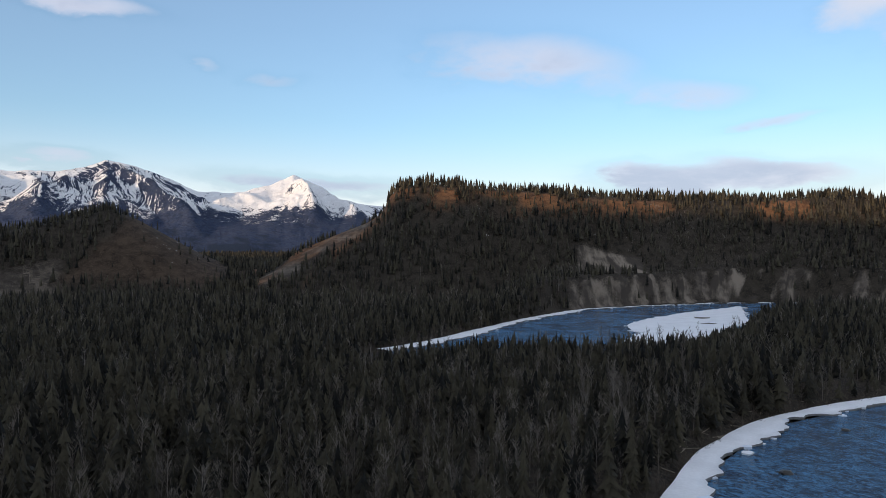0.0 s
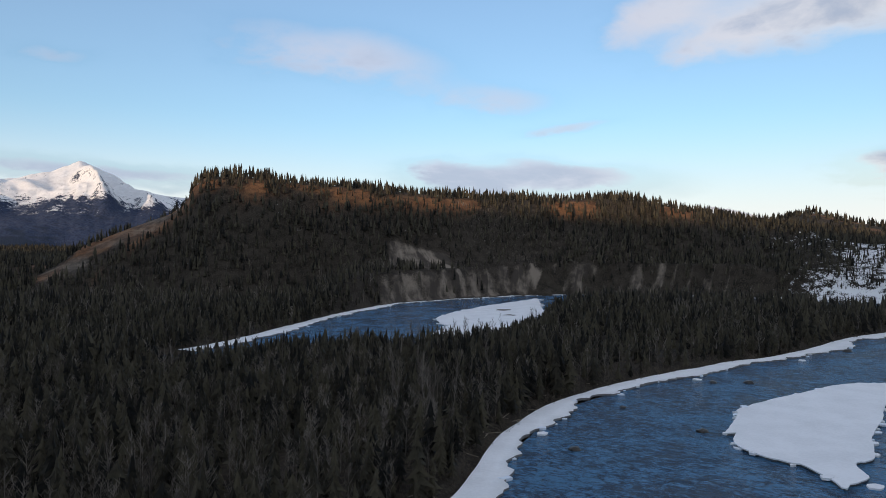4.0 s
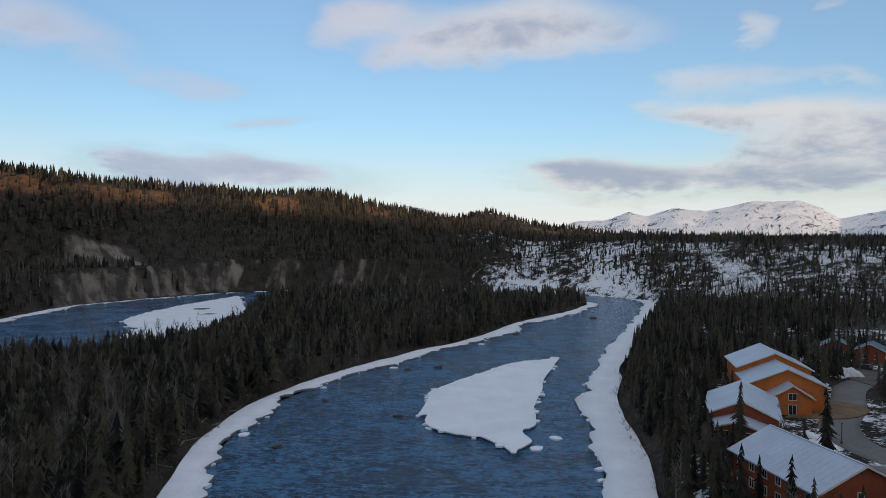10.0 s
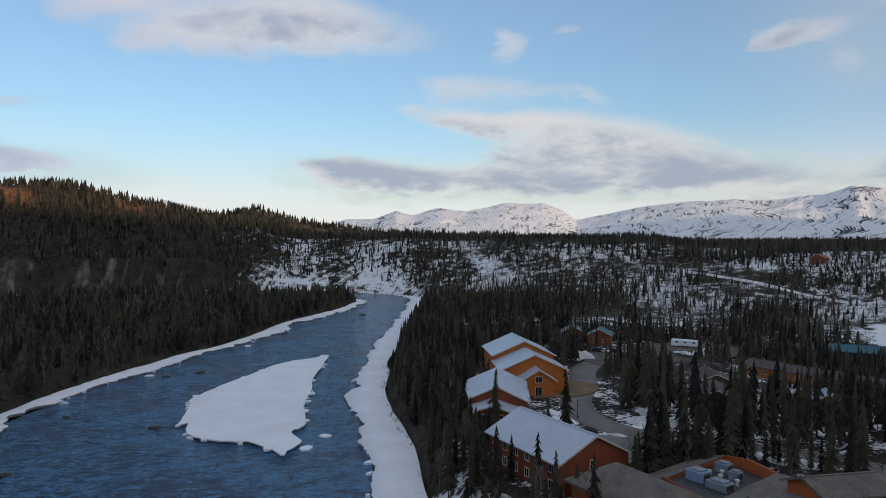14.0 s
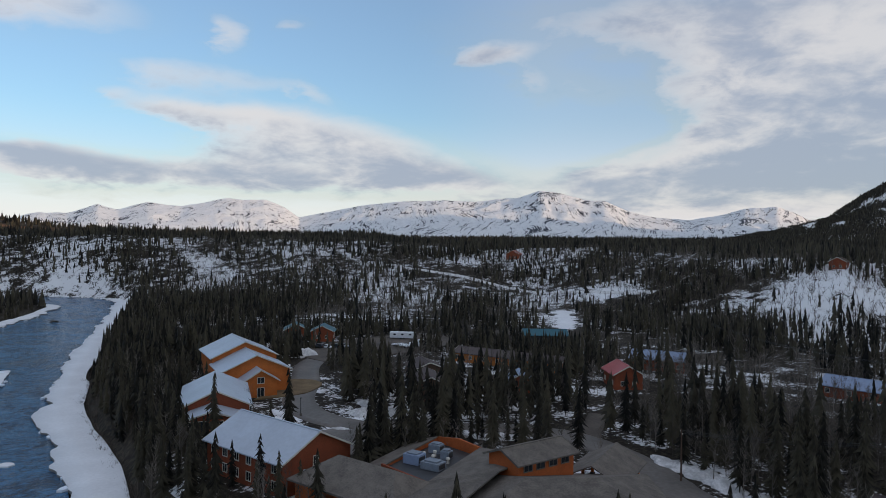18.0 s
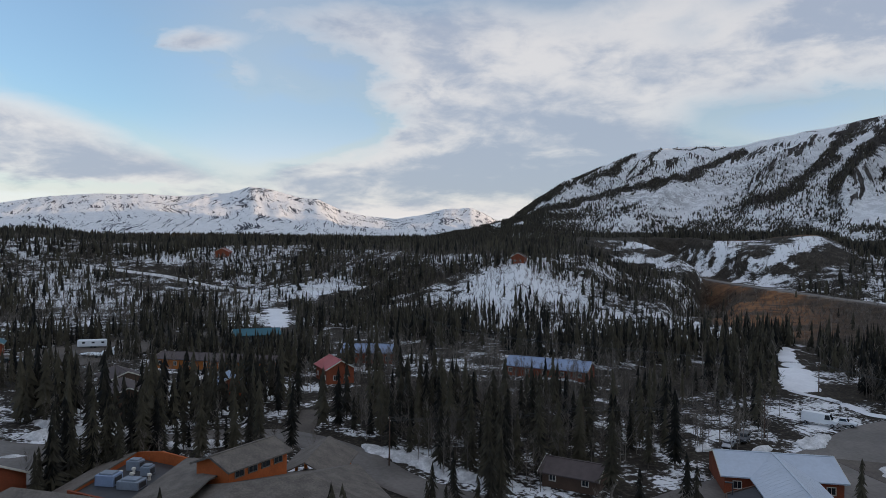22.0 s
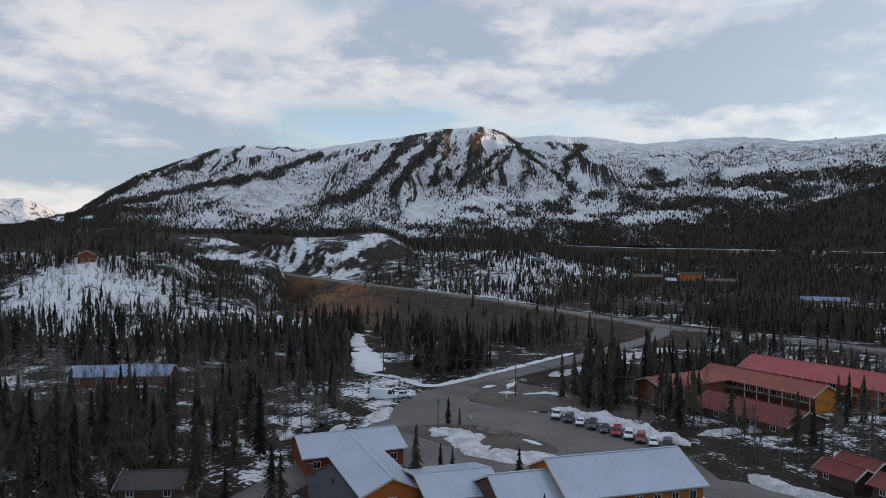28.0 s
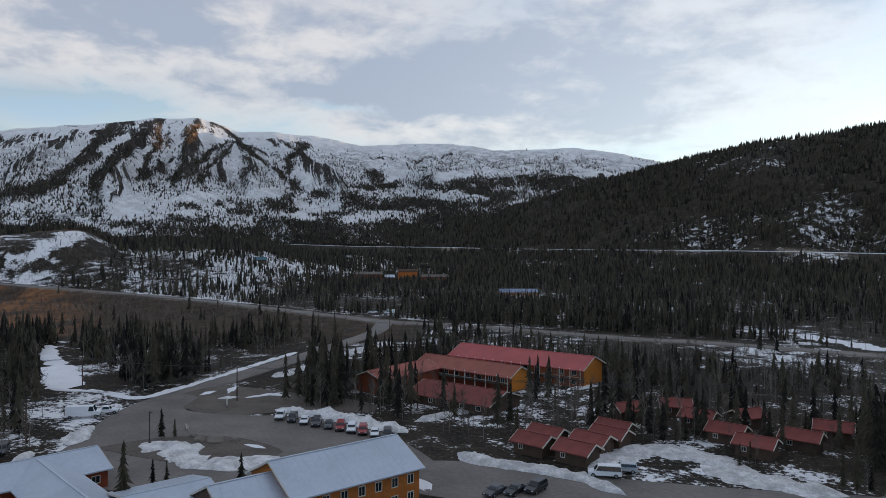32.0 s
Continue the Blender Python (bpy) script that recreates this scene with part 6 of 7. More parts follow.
def bare_tree(branches, seed, spread=0.26, low=0.3, width=0.008, trunk_w=0.013):
    """A leafless birch or aspen one metre tall: trunk and slivers of branches and twigs."""
    rnd = random.Random(seed)
    V, F = [], []
    lean = rnd.uniform(-.04, .04)
    for k in range(3):
        a = 2 * math.pi * k / 3
        V.append((trunk_w * math.cos(a), trunk_w * math.sin(a), -0.03))
    V.append((lean, lean, 0.95))
    F += [(0, 1, 3), (1, 2, 3), (2, 0, 3)]

    def sliver(p, q, w):
        d = Vector(q) - Vector(p)
        s = d.cross(Vector((rnd.uniform(-1, 1), rnd.uniform(-1, 1), 0.3))).normalized() * w
        i = len(V)
        V.extend((tuple(Vector(p) + s), tuple(Vector(p) - s), tuple(q)))
        F.append((i, i + 1, i + 2))
    for _ in range(branches):
        f = rnd.uniform(low, 0.92)
        a = rnd.random() * 6.28
        ln = spread * (1.15 - f) * rnd.uniform(0.35, 1.3)
        p = (lean * f, lean * f, f)
        q = (p[0] + ln * math.cos(a), p[1] + ln * math.sin(a), f + ln * rnd.uniform(0.5, 2.2))
        sliver(p, q, width)
        for _ in range(2):
            g = rnd.uniform(0.4, 0.9)
            m = [p[c] + (q[c] - p[c]) * g for c in range(3)]
            sliver(m, (m[0] + rnd.uniform(-.08, .08), m[1] + rnd.uniform(-.08, .08), m[2] + rnd.uniform(.04, .13)), width * 0.6)
    return np.array(V), np.array(F)


def scatter(name, templates, x, y, h, slim, material_, label, rng, sink=0.1, z=None):
    """Joins many copies of the templates into one mesh."""
    z = land(x, y) - sink if z is None else z
    Vs, Fs, Ts, off = [], [], [], 0
    pick = rng.integers(0, len(templates), len(x))
    for t, (V, F) in enumerate(templates):
        m = pick == t
        n = int(m.sum())
        if not n:
            continue
        a = rng.random(n) * 6.283
        hh, ss = h[m], slim[m]
        ca, sa = np.cos(a) * ss * hh, np.sin(a) * ss * hh
        X = V[None, :, 0] * ca[:, None] - V[None, :, 1] * sa[:, None] + x[m][:, None]
        Y = V[None, :, 0] * sa[:, None] + V[None, :, 1] * ca[:, None] + y[m][:, None]
        Z = V[None, :, 2] * hh[:, None] + z[m][:, None]
        Vs.append(np.stack([X, Y, Z], -1).reshape(-1, 3))
        Fs.append((F[None] + (np.arange(n) * len(V))[:, None, None]).reshape(-1, 3) + off)
        off += n * len(V)
        Ts.append(np.repeat(rng.random(n), len(V)))
    me = mesh_from(name, np.concatenate(Vs), np.concatenate(Fs), material_)
    tone = me.attributes.new("tone", "FLOAT", "POINT")
    tone.data.foreach_set("value", np.concatenate(Ts).astype(np.float32))
    return tagged(new(name, me), label, "trees", kind="stuff")


def woods(x, y):
    """Share of spruce and of bare trees at a place."""
    th, d = polar(x, y)
    d_out, _, s_out = to_line(x, y, BANK_OUT)
    d_in, _, _ = to_line(x, y, BANK_IN)
    wet = inside(x, y, RIVER)
    r0, w0 = np.interp(th, BENCH_B, BENCH_R), np.interp(th, BENCH_B, BENCH_W)
    village = (s_out > 0) & (th > 30) & ~wet
    clump = fbm(x, y, 38, 3, 71)
    s = np.clip(0.85 + 0.35 * clump, 0, 1)
    bare = 0.16 + 0.35 * smooth(fbm(x, y, 55, 2, 72), 0.1, 0.6)
    # village: groves between the buildings
    v_in = village & (d < r0 - 40) & (th > 62)
    s = np.where(v_in, np.clip(np.where((th > 98) & (th < 136), 0.46 + 0.36 * smooth(th, 116, 119) * (d > 165) * (th < 130.5), 0.60) + 1.5 * clump, 0, 1), s)
    bare = np.where(v_in, 0.30 + 0.45 * (th > 98) - 0.3 * smooth(th, 119, 122) * (th < 133) * (d > 165), bare)
    strip = village & (d_out < 70) & (th > 40) & (th < 64)
    s = np.where(strip, 1.0, s)
    # open snowy slopes, plateau beyond
    slope = smooth(d, r0 - 40, r0) * (1 - smooth(d, r0 + w0 - 30, r0 + w0 + 50)) * (th > 42)
    thin = np.interp(th, [40, 46, 60, 80, 100, 110, 117, 126, 150, 156, 175, 200], [.8, .42, .34, .36, .40, .30, .36, .4, .4, .8, .85, .85])
    s = s * (1 - slope) + slope * np.clip(thin + 0.45 * clump, 0, 1)
    bare = bare * (1 - slope) + slope * 0.55
    apron = smooth(th, 106, 110) * (1 - smooth(th, 128, 131)) * smooth(d, 262, 285) * (1 - smooth(d, 400, 430))
    s = s * (1 - 0.6 * apron)
    meadow = smooth(th, 71, 76) * (1 - smooth(th, 95, 100)) * smooth(d, 380, 400) * (1 - smooth(d, 520, 560))
    s = s * (1 - 0.86 * meadow * smooth(fbm(x, y, 30, 3, 73), -0.55, -0.1))
    for area in CLUMPS:
        s = np.where(inside(x, y, area), 1.0, s)
    snow, rust, soil = cover(x, y)
    yard_m = (np.hypot((x - 44) / 36, (y + 172) / 40) < 1)
    s = np.where(yard_m, s * 0.3, s)
    cab_m = (x > -42) & (x < 30) & (y > -182) & (y < -112)
    s = np.where(cab_m, s * 0.62, s)
    court = (x > -45) & (x < 106) & (y > -124) & (y < -58)
    s, bare = np.where(court, 0, s), np.where(court, 0, bare)
    bare = np.where(yard_m | cab_m, 0.6, bare) * ~court
    bare = np.where((th < 40) & (d < 320), bare + 0.07 + 0.22 * (d < 205), bare)
    s = s * (1 - 0.93 * rust) * (1 - 0.97 * smooth(soil, 0.25, 0.5))
    bare = bare * (1 - smooth(soil, 0.25, 0.5))
    s = s * (1 - 0.95 * knoll_heath(x, y, land(x, y)))
    terrace = smooth(th, 15, 18) * (1 - smooth(th, 38, 42)) * smooth(d, 600, 620) * (1 - smooth(d, 690, 720))
    s = s * (1 - 0.6 * terrace)
    bank = embankment(th, d)
    s = s * (1 - 0.97 * bank)
    bare = bare * (1 - 0.9 * bank)
    shelf_top = smooth(th, 114, 117) * (1 - smooth(th, 135, 138)) * smooth(d, 590, 625) * (1 - smooth(d, 850, 880))
    s = s * (1 - 0.98 * shelf_top)
    bare = bare * (1 - 0.95 * shelf_top)
    house2 = smooth(th, 108, 109) * (1 - smooth(th, 113, 114.5)) * smooth(d, 395, 410) * (1 - smooth(d, 455, 470))
    s = s * (1 - 0.85 * house2)
    clear = wet | (village & (d_out < 11)) | (~village & (np.minimum(d_in, d_out) < np.where(th < 38, 8, 7)))
    for line, half in ((HIGHWAY, 13), (ACCESS, 10), (DRIVE, 6.5), (DRIVE[3:8], 11), (TRACK_DRIVE, 2.8), (SNOW_TRAIL, 6), (RAILWAY, 26)):
        clear |= to_line(x, y, line)[0] < half
    clear |= (x > 86) & (x < 132) & (y < -176) & (y > -312) & (fbm(x, y, 30, 2, 77) < 0.45)
    clear |= (x > -140) & (x < 128) & (y < -236) & (y > -312) & (to_line(x, y, HIGHWAY)[0] < 45) & (fbm(x, y, 30, 2, 77) < 0.3)
    clear |= to_line(x, y, [(88, -142), (70, -139), (52, -133), (44, -125)])[0] < 8
    wedge = (th + 0.9 * fbm(x, y, 16, 3, 76) > 131.7) & (th + 0.9 * fbm(x, y, 14, 3, 75) < 133.2 + (300 - d) * 0.045) & (d > 172) & (d < 303)
    clear |= inside(x, y, [(176, 76), (140, 62), (128, 52), (140, 44), (152, 50), (166, 57), (188, 62)])
    clear |= (th > 143) & (to_line(x, y, RAILWAY)[0] < 34)
    clear |= to_line(x, y, [(196, -22), (166, -18)])[0] < 5.5
    clear |= wedge | (np.hypot(x - 122, y + 118) < 8)
    clear |= to_line(x, y, [bearing(91.7, 432)[:2], bearing(92, 338)[:2], bearing(92, 300)[:2]])[0] < 8
    clear |= (x > -40) & (x < 36) & (y > -142) & (y < -112) & (fbm(x, y, 14, 2, 78) < 0.35)
    for k in np.linspace(0.8, 1, 6):
        clear |= to_line(x, y, [(p[0] * k, p[1] * k) for p in ACCESS[2:6]])[0] < 6
    for area in (CAR_PARK, SOUTH_LOT, LOT_NORTH, RAFT_LOT):
        clear |= inside(x, y, area)
    for cx, cy, rad in FOOT:
        clear |= np.hypot(x - cx, y - cy) < rad
    return np.where(clear, 0, s), np.where(clear, 0, bare)


def band(rng, r_in, r_out, area, b0=-38.0, b1=199.0):
    """Random places in a ring sector, one per so many square metres."""
    n = int(radians(b1 - b0) / 2 * (r_out ** 2 - r_in ** 2) / area)
    r = np.sqrt(rng.uniform(r_in ** 2, r_out ** 2, n))
    b = np.radians(rng.uniform(b0, b1, n))
    return r * np.sin(b), r * np.cos(b)


rng = np.random.default_rng(7)
NEAR = [spruce(10, 4, s, 0.128) for s in range(6)]
MIDDLE = [spruce(6, 3, 20 + s, 0.140) for s in range(5)]
FAR = [spruce(3, 4, 40 + s, 0.145, False, 0) for s in range(4)]
DISTANT = [spruce(2, 3, 60 + s, 0.21, False, 0) for s in range(3)]
BIRCH = [bare_tree(26, 80 + s, 0.30, 0.25, 0.0055, 0.011) for s in range(6)]
BIRCH_FAR = [bare_tree(9, 90 + s, 0.3, 0.3, 0.012, 0.016) for s in range(3)]
for name, r0, r1, area, kinds, label in (
        ("spruce_forest", 70, 230, 10, NEAR, "dense dark spruces on the river banks and in the village"),
        ("spruce_forest", 230, 480, 11.5, MIDDLE, "dense dark spruce forest beyond the river"),
        ("spruce_forest", 480, 1050, 21, FAR, "spruce forest on the bluff and the snowy slopes"),
        ("spruce_forest", 1050, 2300, 120, DISTANT, "far spruce forest on plateau and hills")):
    x, y = band(rng, r0, r1, area)
    s, b = woods(x, y)
    m = rng.random(len(x)) < s
    x, y = x[m], y[m]
    h = rng.uniform(0.42, 1.18, len(x)) * 9.6 * (0.72 + 0.56 * value_noise(x / 45, y / 45, 3))
    if r0 >= 1000:
        h *= 1.15
    vt, vd = polar(x, y)
    h = h * np.where((vt > 55) & (vd < 360), np.where(vd < 215, 1.36, 1.12), np.where(vd < 300, 1.22, 1.08))
    h = np.where((x > -150) & (x < 112) & (y > -268) & (y < -216), h * 0.55, h)
    reach = np.interp(vt, [-7, 0, 5, 10, 15.6, 22, 24], [305, 305, 312, 320, 340, 399, 482])
    young = (vt > -7) & (vt < 24) & (vd < reach + 4)
    low = EYE - vd * np.tan(np.radians(np.interp(vt, [-7, -4.9, -1.1, 3.6, 13, 18, 21, 24], [8.8, 8.5, 7.8, 7.3, 7.25, 6.8, 6.5, 5.4]))) - land(x, y)
    h = np.where(young, np.minimum(h, np.maximum(1.5, low + 5.0 * rng.random(len(x)) ** 3 - 0.8)), h)
    if r0 < 100:
        # trees by the lodges stand as things of their own
        vt, vd = polar(x, y)
        near = np.argsort(np.where((vt > 58) & (vt < 196), vd, 1e6))[:290]
        SINGLE = np.column_stack([x[near], y[near], h[near]])
        m = np.ones(len(x), bool)
        m[near] = False
        x, y, h = x[m], y[m], h[m]
    scatter(name, kinds, x, y, h, rng.uniform(0.8, 1.25, len(x)) * np.where(polar(x, y)[0] < 52, 1.38 if r0 < 400 else 1.0, 0.88), M_NEEDLES, label, rng)
x, y = band(rng, 1050, 2100, 42, 158, 199)
s, b = woods(x, y)
vt, vd = polar(x, y)
rise = np.degrees(np.arctan2(land(x, y) - 40, vd))
open_ = smooth(vt, 179, 184) * smooth(rise, 4.2, 5.0) * (1 - smooth(rise, 7.2, 7.8))
m = rng.random(len(x)) < s * np.clip(0.75 + 0.9 * fbm(x, y, 90, 3, 88) - 0.5 * open_, 0.16, 1)
x, y = x[m], y[m]
scatter("spruce_forest", DISTANT, x, y, rng.uniform(6, 12, len(x)), rng.uniform(0.8, 1.2, len(x)), M_NEEDLES, "dark spruces that cover the near hillside", rng)
for name, r0, r1, area, kinds in (("birch_grove", 80, 240, 13, BIRCH), ("birch_grove", 240, 620, 40, BIRCH_FAR)):
    x, y = band(rng, r0, r1, area)
    s, b = woods(x, y)
    m = rng.random(len(x)) < b
    x, y = x[m], y[m]
    scatter(name, kinds, x, y, rng.uniform(5.0, 8.5, len(x)) * np.where(polar(x, y)[0] < 45, 1.35, 1.1), rng.uniform(0.8, 1.3, len(x)), M_TWIGS, "leafless grey birches and aspens among the spruces", rng)

# stunted spruces on the open snowy slopes
x, y = band(rng, 290, 800, 11, 42, 156)
th, dd = polar(x, y)
ra, wa = np.interp(th, BENCH_B, BENCH_R), np.interp(th, BENCH_B, BENCH_W)
s, b = woods(x, y)
m = (dd > ra - 60) & (dd < ra + wa + 60) & (s > 0.10) & (rng.random(len(x)) < 0.30 + 0.7 * smooth(fbm(x, y, 40, 3, 79), -0.4, 0.5))
x, y = x[m], y[m]
scatter("spruce_scrub", FAR, x, y, rng.uniform(1.6, 5.0, len(x)), rng.uniform(0.6, 1.0, len(x)), M_NEEDLES, "stunted black spruces on the snowy slopes", rng)
# spruces on the foot of the southern mountain
v, rib = SOUTH_V[:160].reshape(-1, 3), SOUTH_RIB[:160].ravel()
pick = rng.integers(0, len(v), 230000)
v, rib = v[pick] + np.column_stack([rng.uniform(-6, 6, (230000, 2)), np.zeros(230000)]), rib[pick]
grove = fbm(v[:, 0], v[:, 1], 120, 4, 81)
share = 0.85 * smooth(rib, 0.3, 0.7) * (1 - smooth(v[:, 2], 320, 460)) + 0.42 * smooth(grove, -0.5, 0.3) * (1 - smooth(v[:, 2], 180, 400))
v = v[rng.random(len(v)) < share]
scatter("spruce_slope", DISTANT, v[:, 0], v[:, 1], rng.uniform(5.5, 11, len(v)), rng.uniform(0.85, 1.3, len(v)), M_NEEDLES, "scattered spruces on the snowy foot of the mountain", rng, z=v[:, 2] - 3)

# willow scrub on the banks and grey brush on the slopes
SHRUB = [bare_tree(16, 110 + s, 0.75, 0.05, 0.016, 0.02) for s in range(4)]
x, y = band(rng, 90, 420, 3.2, -10, 66)
do, _, so = to_line(x, y, BANK_OUT)
di, _, _ = to_line(x, y, BANK_IN)
wet = inside(x, y, RIVER)
m = ~wet & (((so > 0) & (do > 7.5) & (do < 17)) | ((so < 0) & (di > 5.2) & (di < 19))) & (rng.random(len(x)) < 0.75)
x, y = x[m], y[m]
scatter("willow_scrub", SHRUB, x, y, rng.uniform(0.8, 2.6, len(x)), rng.uniform(0.7, 1.2, len(x)), M_SHRUB, "bare brown willow scrub along the river bank", rng)
x, y = band(rng, 380, 760, 15, 60, 150)
s, b = woods(x, y)
m = (b > 0) & (rng.random(len(x)) < 0.35 + 0.6 * smooth(fbm(x, y, 70, 3, 91), -0.2, 0.4))
x, y = x[m], y[m]
x2, y2 = band(rng, 590, 760, 22, 15, 43)
m = (land(x2, y2) > 14) & (rng.random(len(x2)) < 0.3 + 0.7 * smooth(fbm(x2, y2, 60, 3, 92), -0.3, 0.4)) & (woods(x2, y2)[1] > 0)
x, y = np.concatenate([x, x2[m]]), np.concatenate([y, y2[m]])
scatter("brush", [bare_tree(8, 130 + s, 0.8, 0.05, 0.03, 0.03) for s in range(3)], x, y, rng.uniform(1.5, 3.5, len(x)), rng.uniform(0.8, 1.3, len(x)), M_TWIGS, "grey leafless alder brush on the slopes", rng)


def tree_parts(V, F, trunk):
    """Splits a tree template into trunk and crown meshes."""
    k = np.array([f.max() <= trunk for f in F])
    res = []
    for sel, mat, name in ((k, M_TRUNK, "trunk"), (~k, M_NEEDLES, "crown")):
        f = F[sel]
        used, inv = np.unique(f, return_inverse=True)
        res.append(mesh_from(name, V[used], inv.reshape(f.shape), mat))
    return res


KINDS = [tree_parts(V, F, 3) for V, F in [spruce(20, 7, 200 + s, 0.125) for s in range(8)]]
GROVE = [(75.6, -81, 12), (79, -91, 5.6), (77.5, -92.5, 4.8), (63.5, -92.8, 7.8), (57.7, -92.4, 5.5), (98, -115.5, 7), (96, -117, 4.5), (104, 56, 9), (101, 52, 10), (104.5, 49, 9), (101.5, 43, 11), (130, 30, 10.5), (107, 31.5, 5), (98, 42, 8), (110, 58, 11), (115, 64, 10), (97, 48, 9), (50, -79, 7), (47.5, -78, 6),]
GROVE += [(86, -163, 11), (83, -168, 12), (84, -178, 12), (78, -176, 10), (80, -186, 13), (72, -168, 9), (66, -160, 10), (46, -150, 9), (34, -178, 12), (33, -150, 10), (72, -205, 12), (14, -196, 11), (10, -188, 13), (6, -194, 11)]
for i, (tx, ty, th_) in enumerate([*GROVE, *SINGLE]):
    ob = empty("spruce_tree", "slender dark spruce with drooping ragged boughs" if th_ > 7 else "small dark young spruce", "tree", "spruces round the lodges", Matrix.Translation((tx, ty, land_z(tx, ty))) @ Matrix.Rotation(i * 2.4, 4, "Z") @ Matrix.Scale(th_, 4))
    for me in KINDS[i % len(KINDS)]:
        o = new(me.name.split(".")[0], me)
        o.parent = ob


# ---- snow banks and ice ----
def snow_bank(line, width, height, label="ploughed bank of old snow beside the drive", seed=1, name="snow_bank"):
    """A lumpy ridge of ploughed snow along a line."""
    P = np.array(curve_points(line, 0.9)) if len(line) > 1 else np.array([(line[0][0] + width * 0.5 * (k / 4 - 1), line[0][1]) for k in range(9)])
    T = np.gradient(P, axis=0)
    T /= np.maximum(1e-6, np.linalg.norm(T, axis=1))[:, None]
    Nr = np.stack([T[:, 1], -T[:, 0]], 1)
    n = len(P)
    s = np.linspace(0, 1, n)
    end = np.clip(np.minimum(s, 1 - s) * n / 5, 0, 1) ** 0.6
    cols = np.linspace(-1, 1, 13)
    verts = []
    for k in cols:
        w = width / 2 * k * end * (1 + 0.6 * fbm(P[:, 0], P[:, 1], 4.5, 4, seed + (7 if k > 0 else 0), 0.65))
        Q = P + Nr * w[:, None]
        h = height * (1 - k * k) ** 0.7 * end * (0.7 + 1.0 * fbm(Q[:, 0], Q[:, 1], 3.0, 4, seed + 3, 0.65))
        z = land(Q[:, 0], Q[:, 1]) + 0.10 + np.maximum(0.02, h) - (0.35 if abs(k) == 1 else 0)
        verts.append(np.column_stack([Q, z]))
    V = np.stack(verts, 1).reshape(-1, 3)
    m = len(cols)
    F = [(a * m + c, (a + 1) * m + c, (a + 1) * m + c + 1, a * m + c + 1) for a in range(n - 1) for c in range(m - 1)]
    return tagged(new(name, mesh_from(name, V, F, M_BANK if height > 0.55 else M_SNOW, True)), label, "snow bank")


BANKS = [
    ([(99, -113), (95, -111), (89, -109), (82, -106), (76, -105.5), (71.5, -109), (69, -113)], 9.5, 0.8), ([(80, -117.5), (74, -116.5)], 2.5, 0.4),
    ([(90, -145), (77, -144), (68, -142), (62, -140), (52, -136)], 5.5, 1.3), ([(160, -145), (145, -147), (131, -144), (128, -150), (128, -167), (129, -200), (130, -225)], 2.6, 0.5),
]
BANKS += [
    ([(112, -180), (110, -210), (110, -233), (108, -262)], 7, 0.6), ([(110, -150), (106, -154)], 4, 0.7), ([(117, -152), (116, -158)], 2.5, 0.5), ([(101, -158), (94, -160)], 2.5, 0.4), ([(111, -156), (115, -166)], 2.5, 0.5), ([(112, -106), (116, -112), (119, -119)], 5, 1.6),
    ([(116, -84), (120, -89)], 4, 1.3), ([(124, -85), (121, -80)], 4, 1.3), ([(114, -95), (114, -100)], 4, 1.1), ([(104, -153), (98, -162)], 3, 0.5),
]
BANKS += [
    ([(38, -126), (34, -123), (27, -122), (20, -121), (12, -118), (6, -113)], 4.5, 0.9), ([(13, -124), (8, -135), (2, -140), (-6, -138), (-12, -131)], 8, 0.7), ([(-6, -134), (-16, -127), (-28, -124)], 9, 0.6),
    ([(54, -145), (49, -153), (43, -163), (38, -169)], 4.5, 0.6), ([(40, -110), (36, -104)], 3, 0.5), ([(26, -191), (18, -201)], 4, 0.5),
]
BANKS += [
    ([(158, 46), (157, 36), (155, 23)], 5, 1.5), ([(147, 18), (143, 10), (145, 2)], 4, 0.8), ([(136, -21), (127, -27), (121, -31), (114, -34), (106, -42)], 6, 1.1), ([(125, -8), (121, -15), (117, -19)], 4.5, 0.5),
    ([(170, 76), (172, 70)], 2, 0.3), ([(158, 64), (151, 57)], 3, 0.4), ([(172, 47), (163, 39), (158, 30)], 4, 1.0), ([(144, 45), (143.5, 40)], 3, 0.6), ([(231, 92), (236, 86), (238, 79)], 8, 2.2), ([(212, 60), (230, 64), (250, 64)], 3, 0.9),
]
BANKS += [
    ([(204, 92), (212, 84), (218, 82)], 5, 1.2), ([(-54, -344), (-63, -332), (-80, -301)], 12, 0.5), ([(126, 48), (122, 42)], 3, 0.6), ([(218, -30), (222, -40)], 4, 0.6), ([(196, -83), (184, -95)], 4, 0.5), ([(95, 44), (98, 50), (100, 57)], 5, 0.6),
]
for i, (line, w, h) in enumerate(BANKS):
    snow_bank(line, w, h, "ploughed bank of old snow beside the pavement" if h > 0.8 else "thin strip of old snow at the verge", 3 + i)
snow_bank([tuple(bearing(91.7, 432)[:2]), tuple(bearing(91.9, 385)[:2]), tuple(bearing(92, 338)[:2])], 11, 0.4, "broad snow-covered track below the slope", 78)
snow_bank([(230, -207), (205, -186), (188, -174)], 6, 0.5, "narrow white strip of snow in a clearing", 77)
snow_bank([(190, -175), (174, -161), (162, -151), (157, -147)], 12, 0.5, "broad white apron of snow in a clearing", 79)
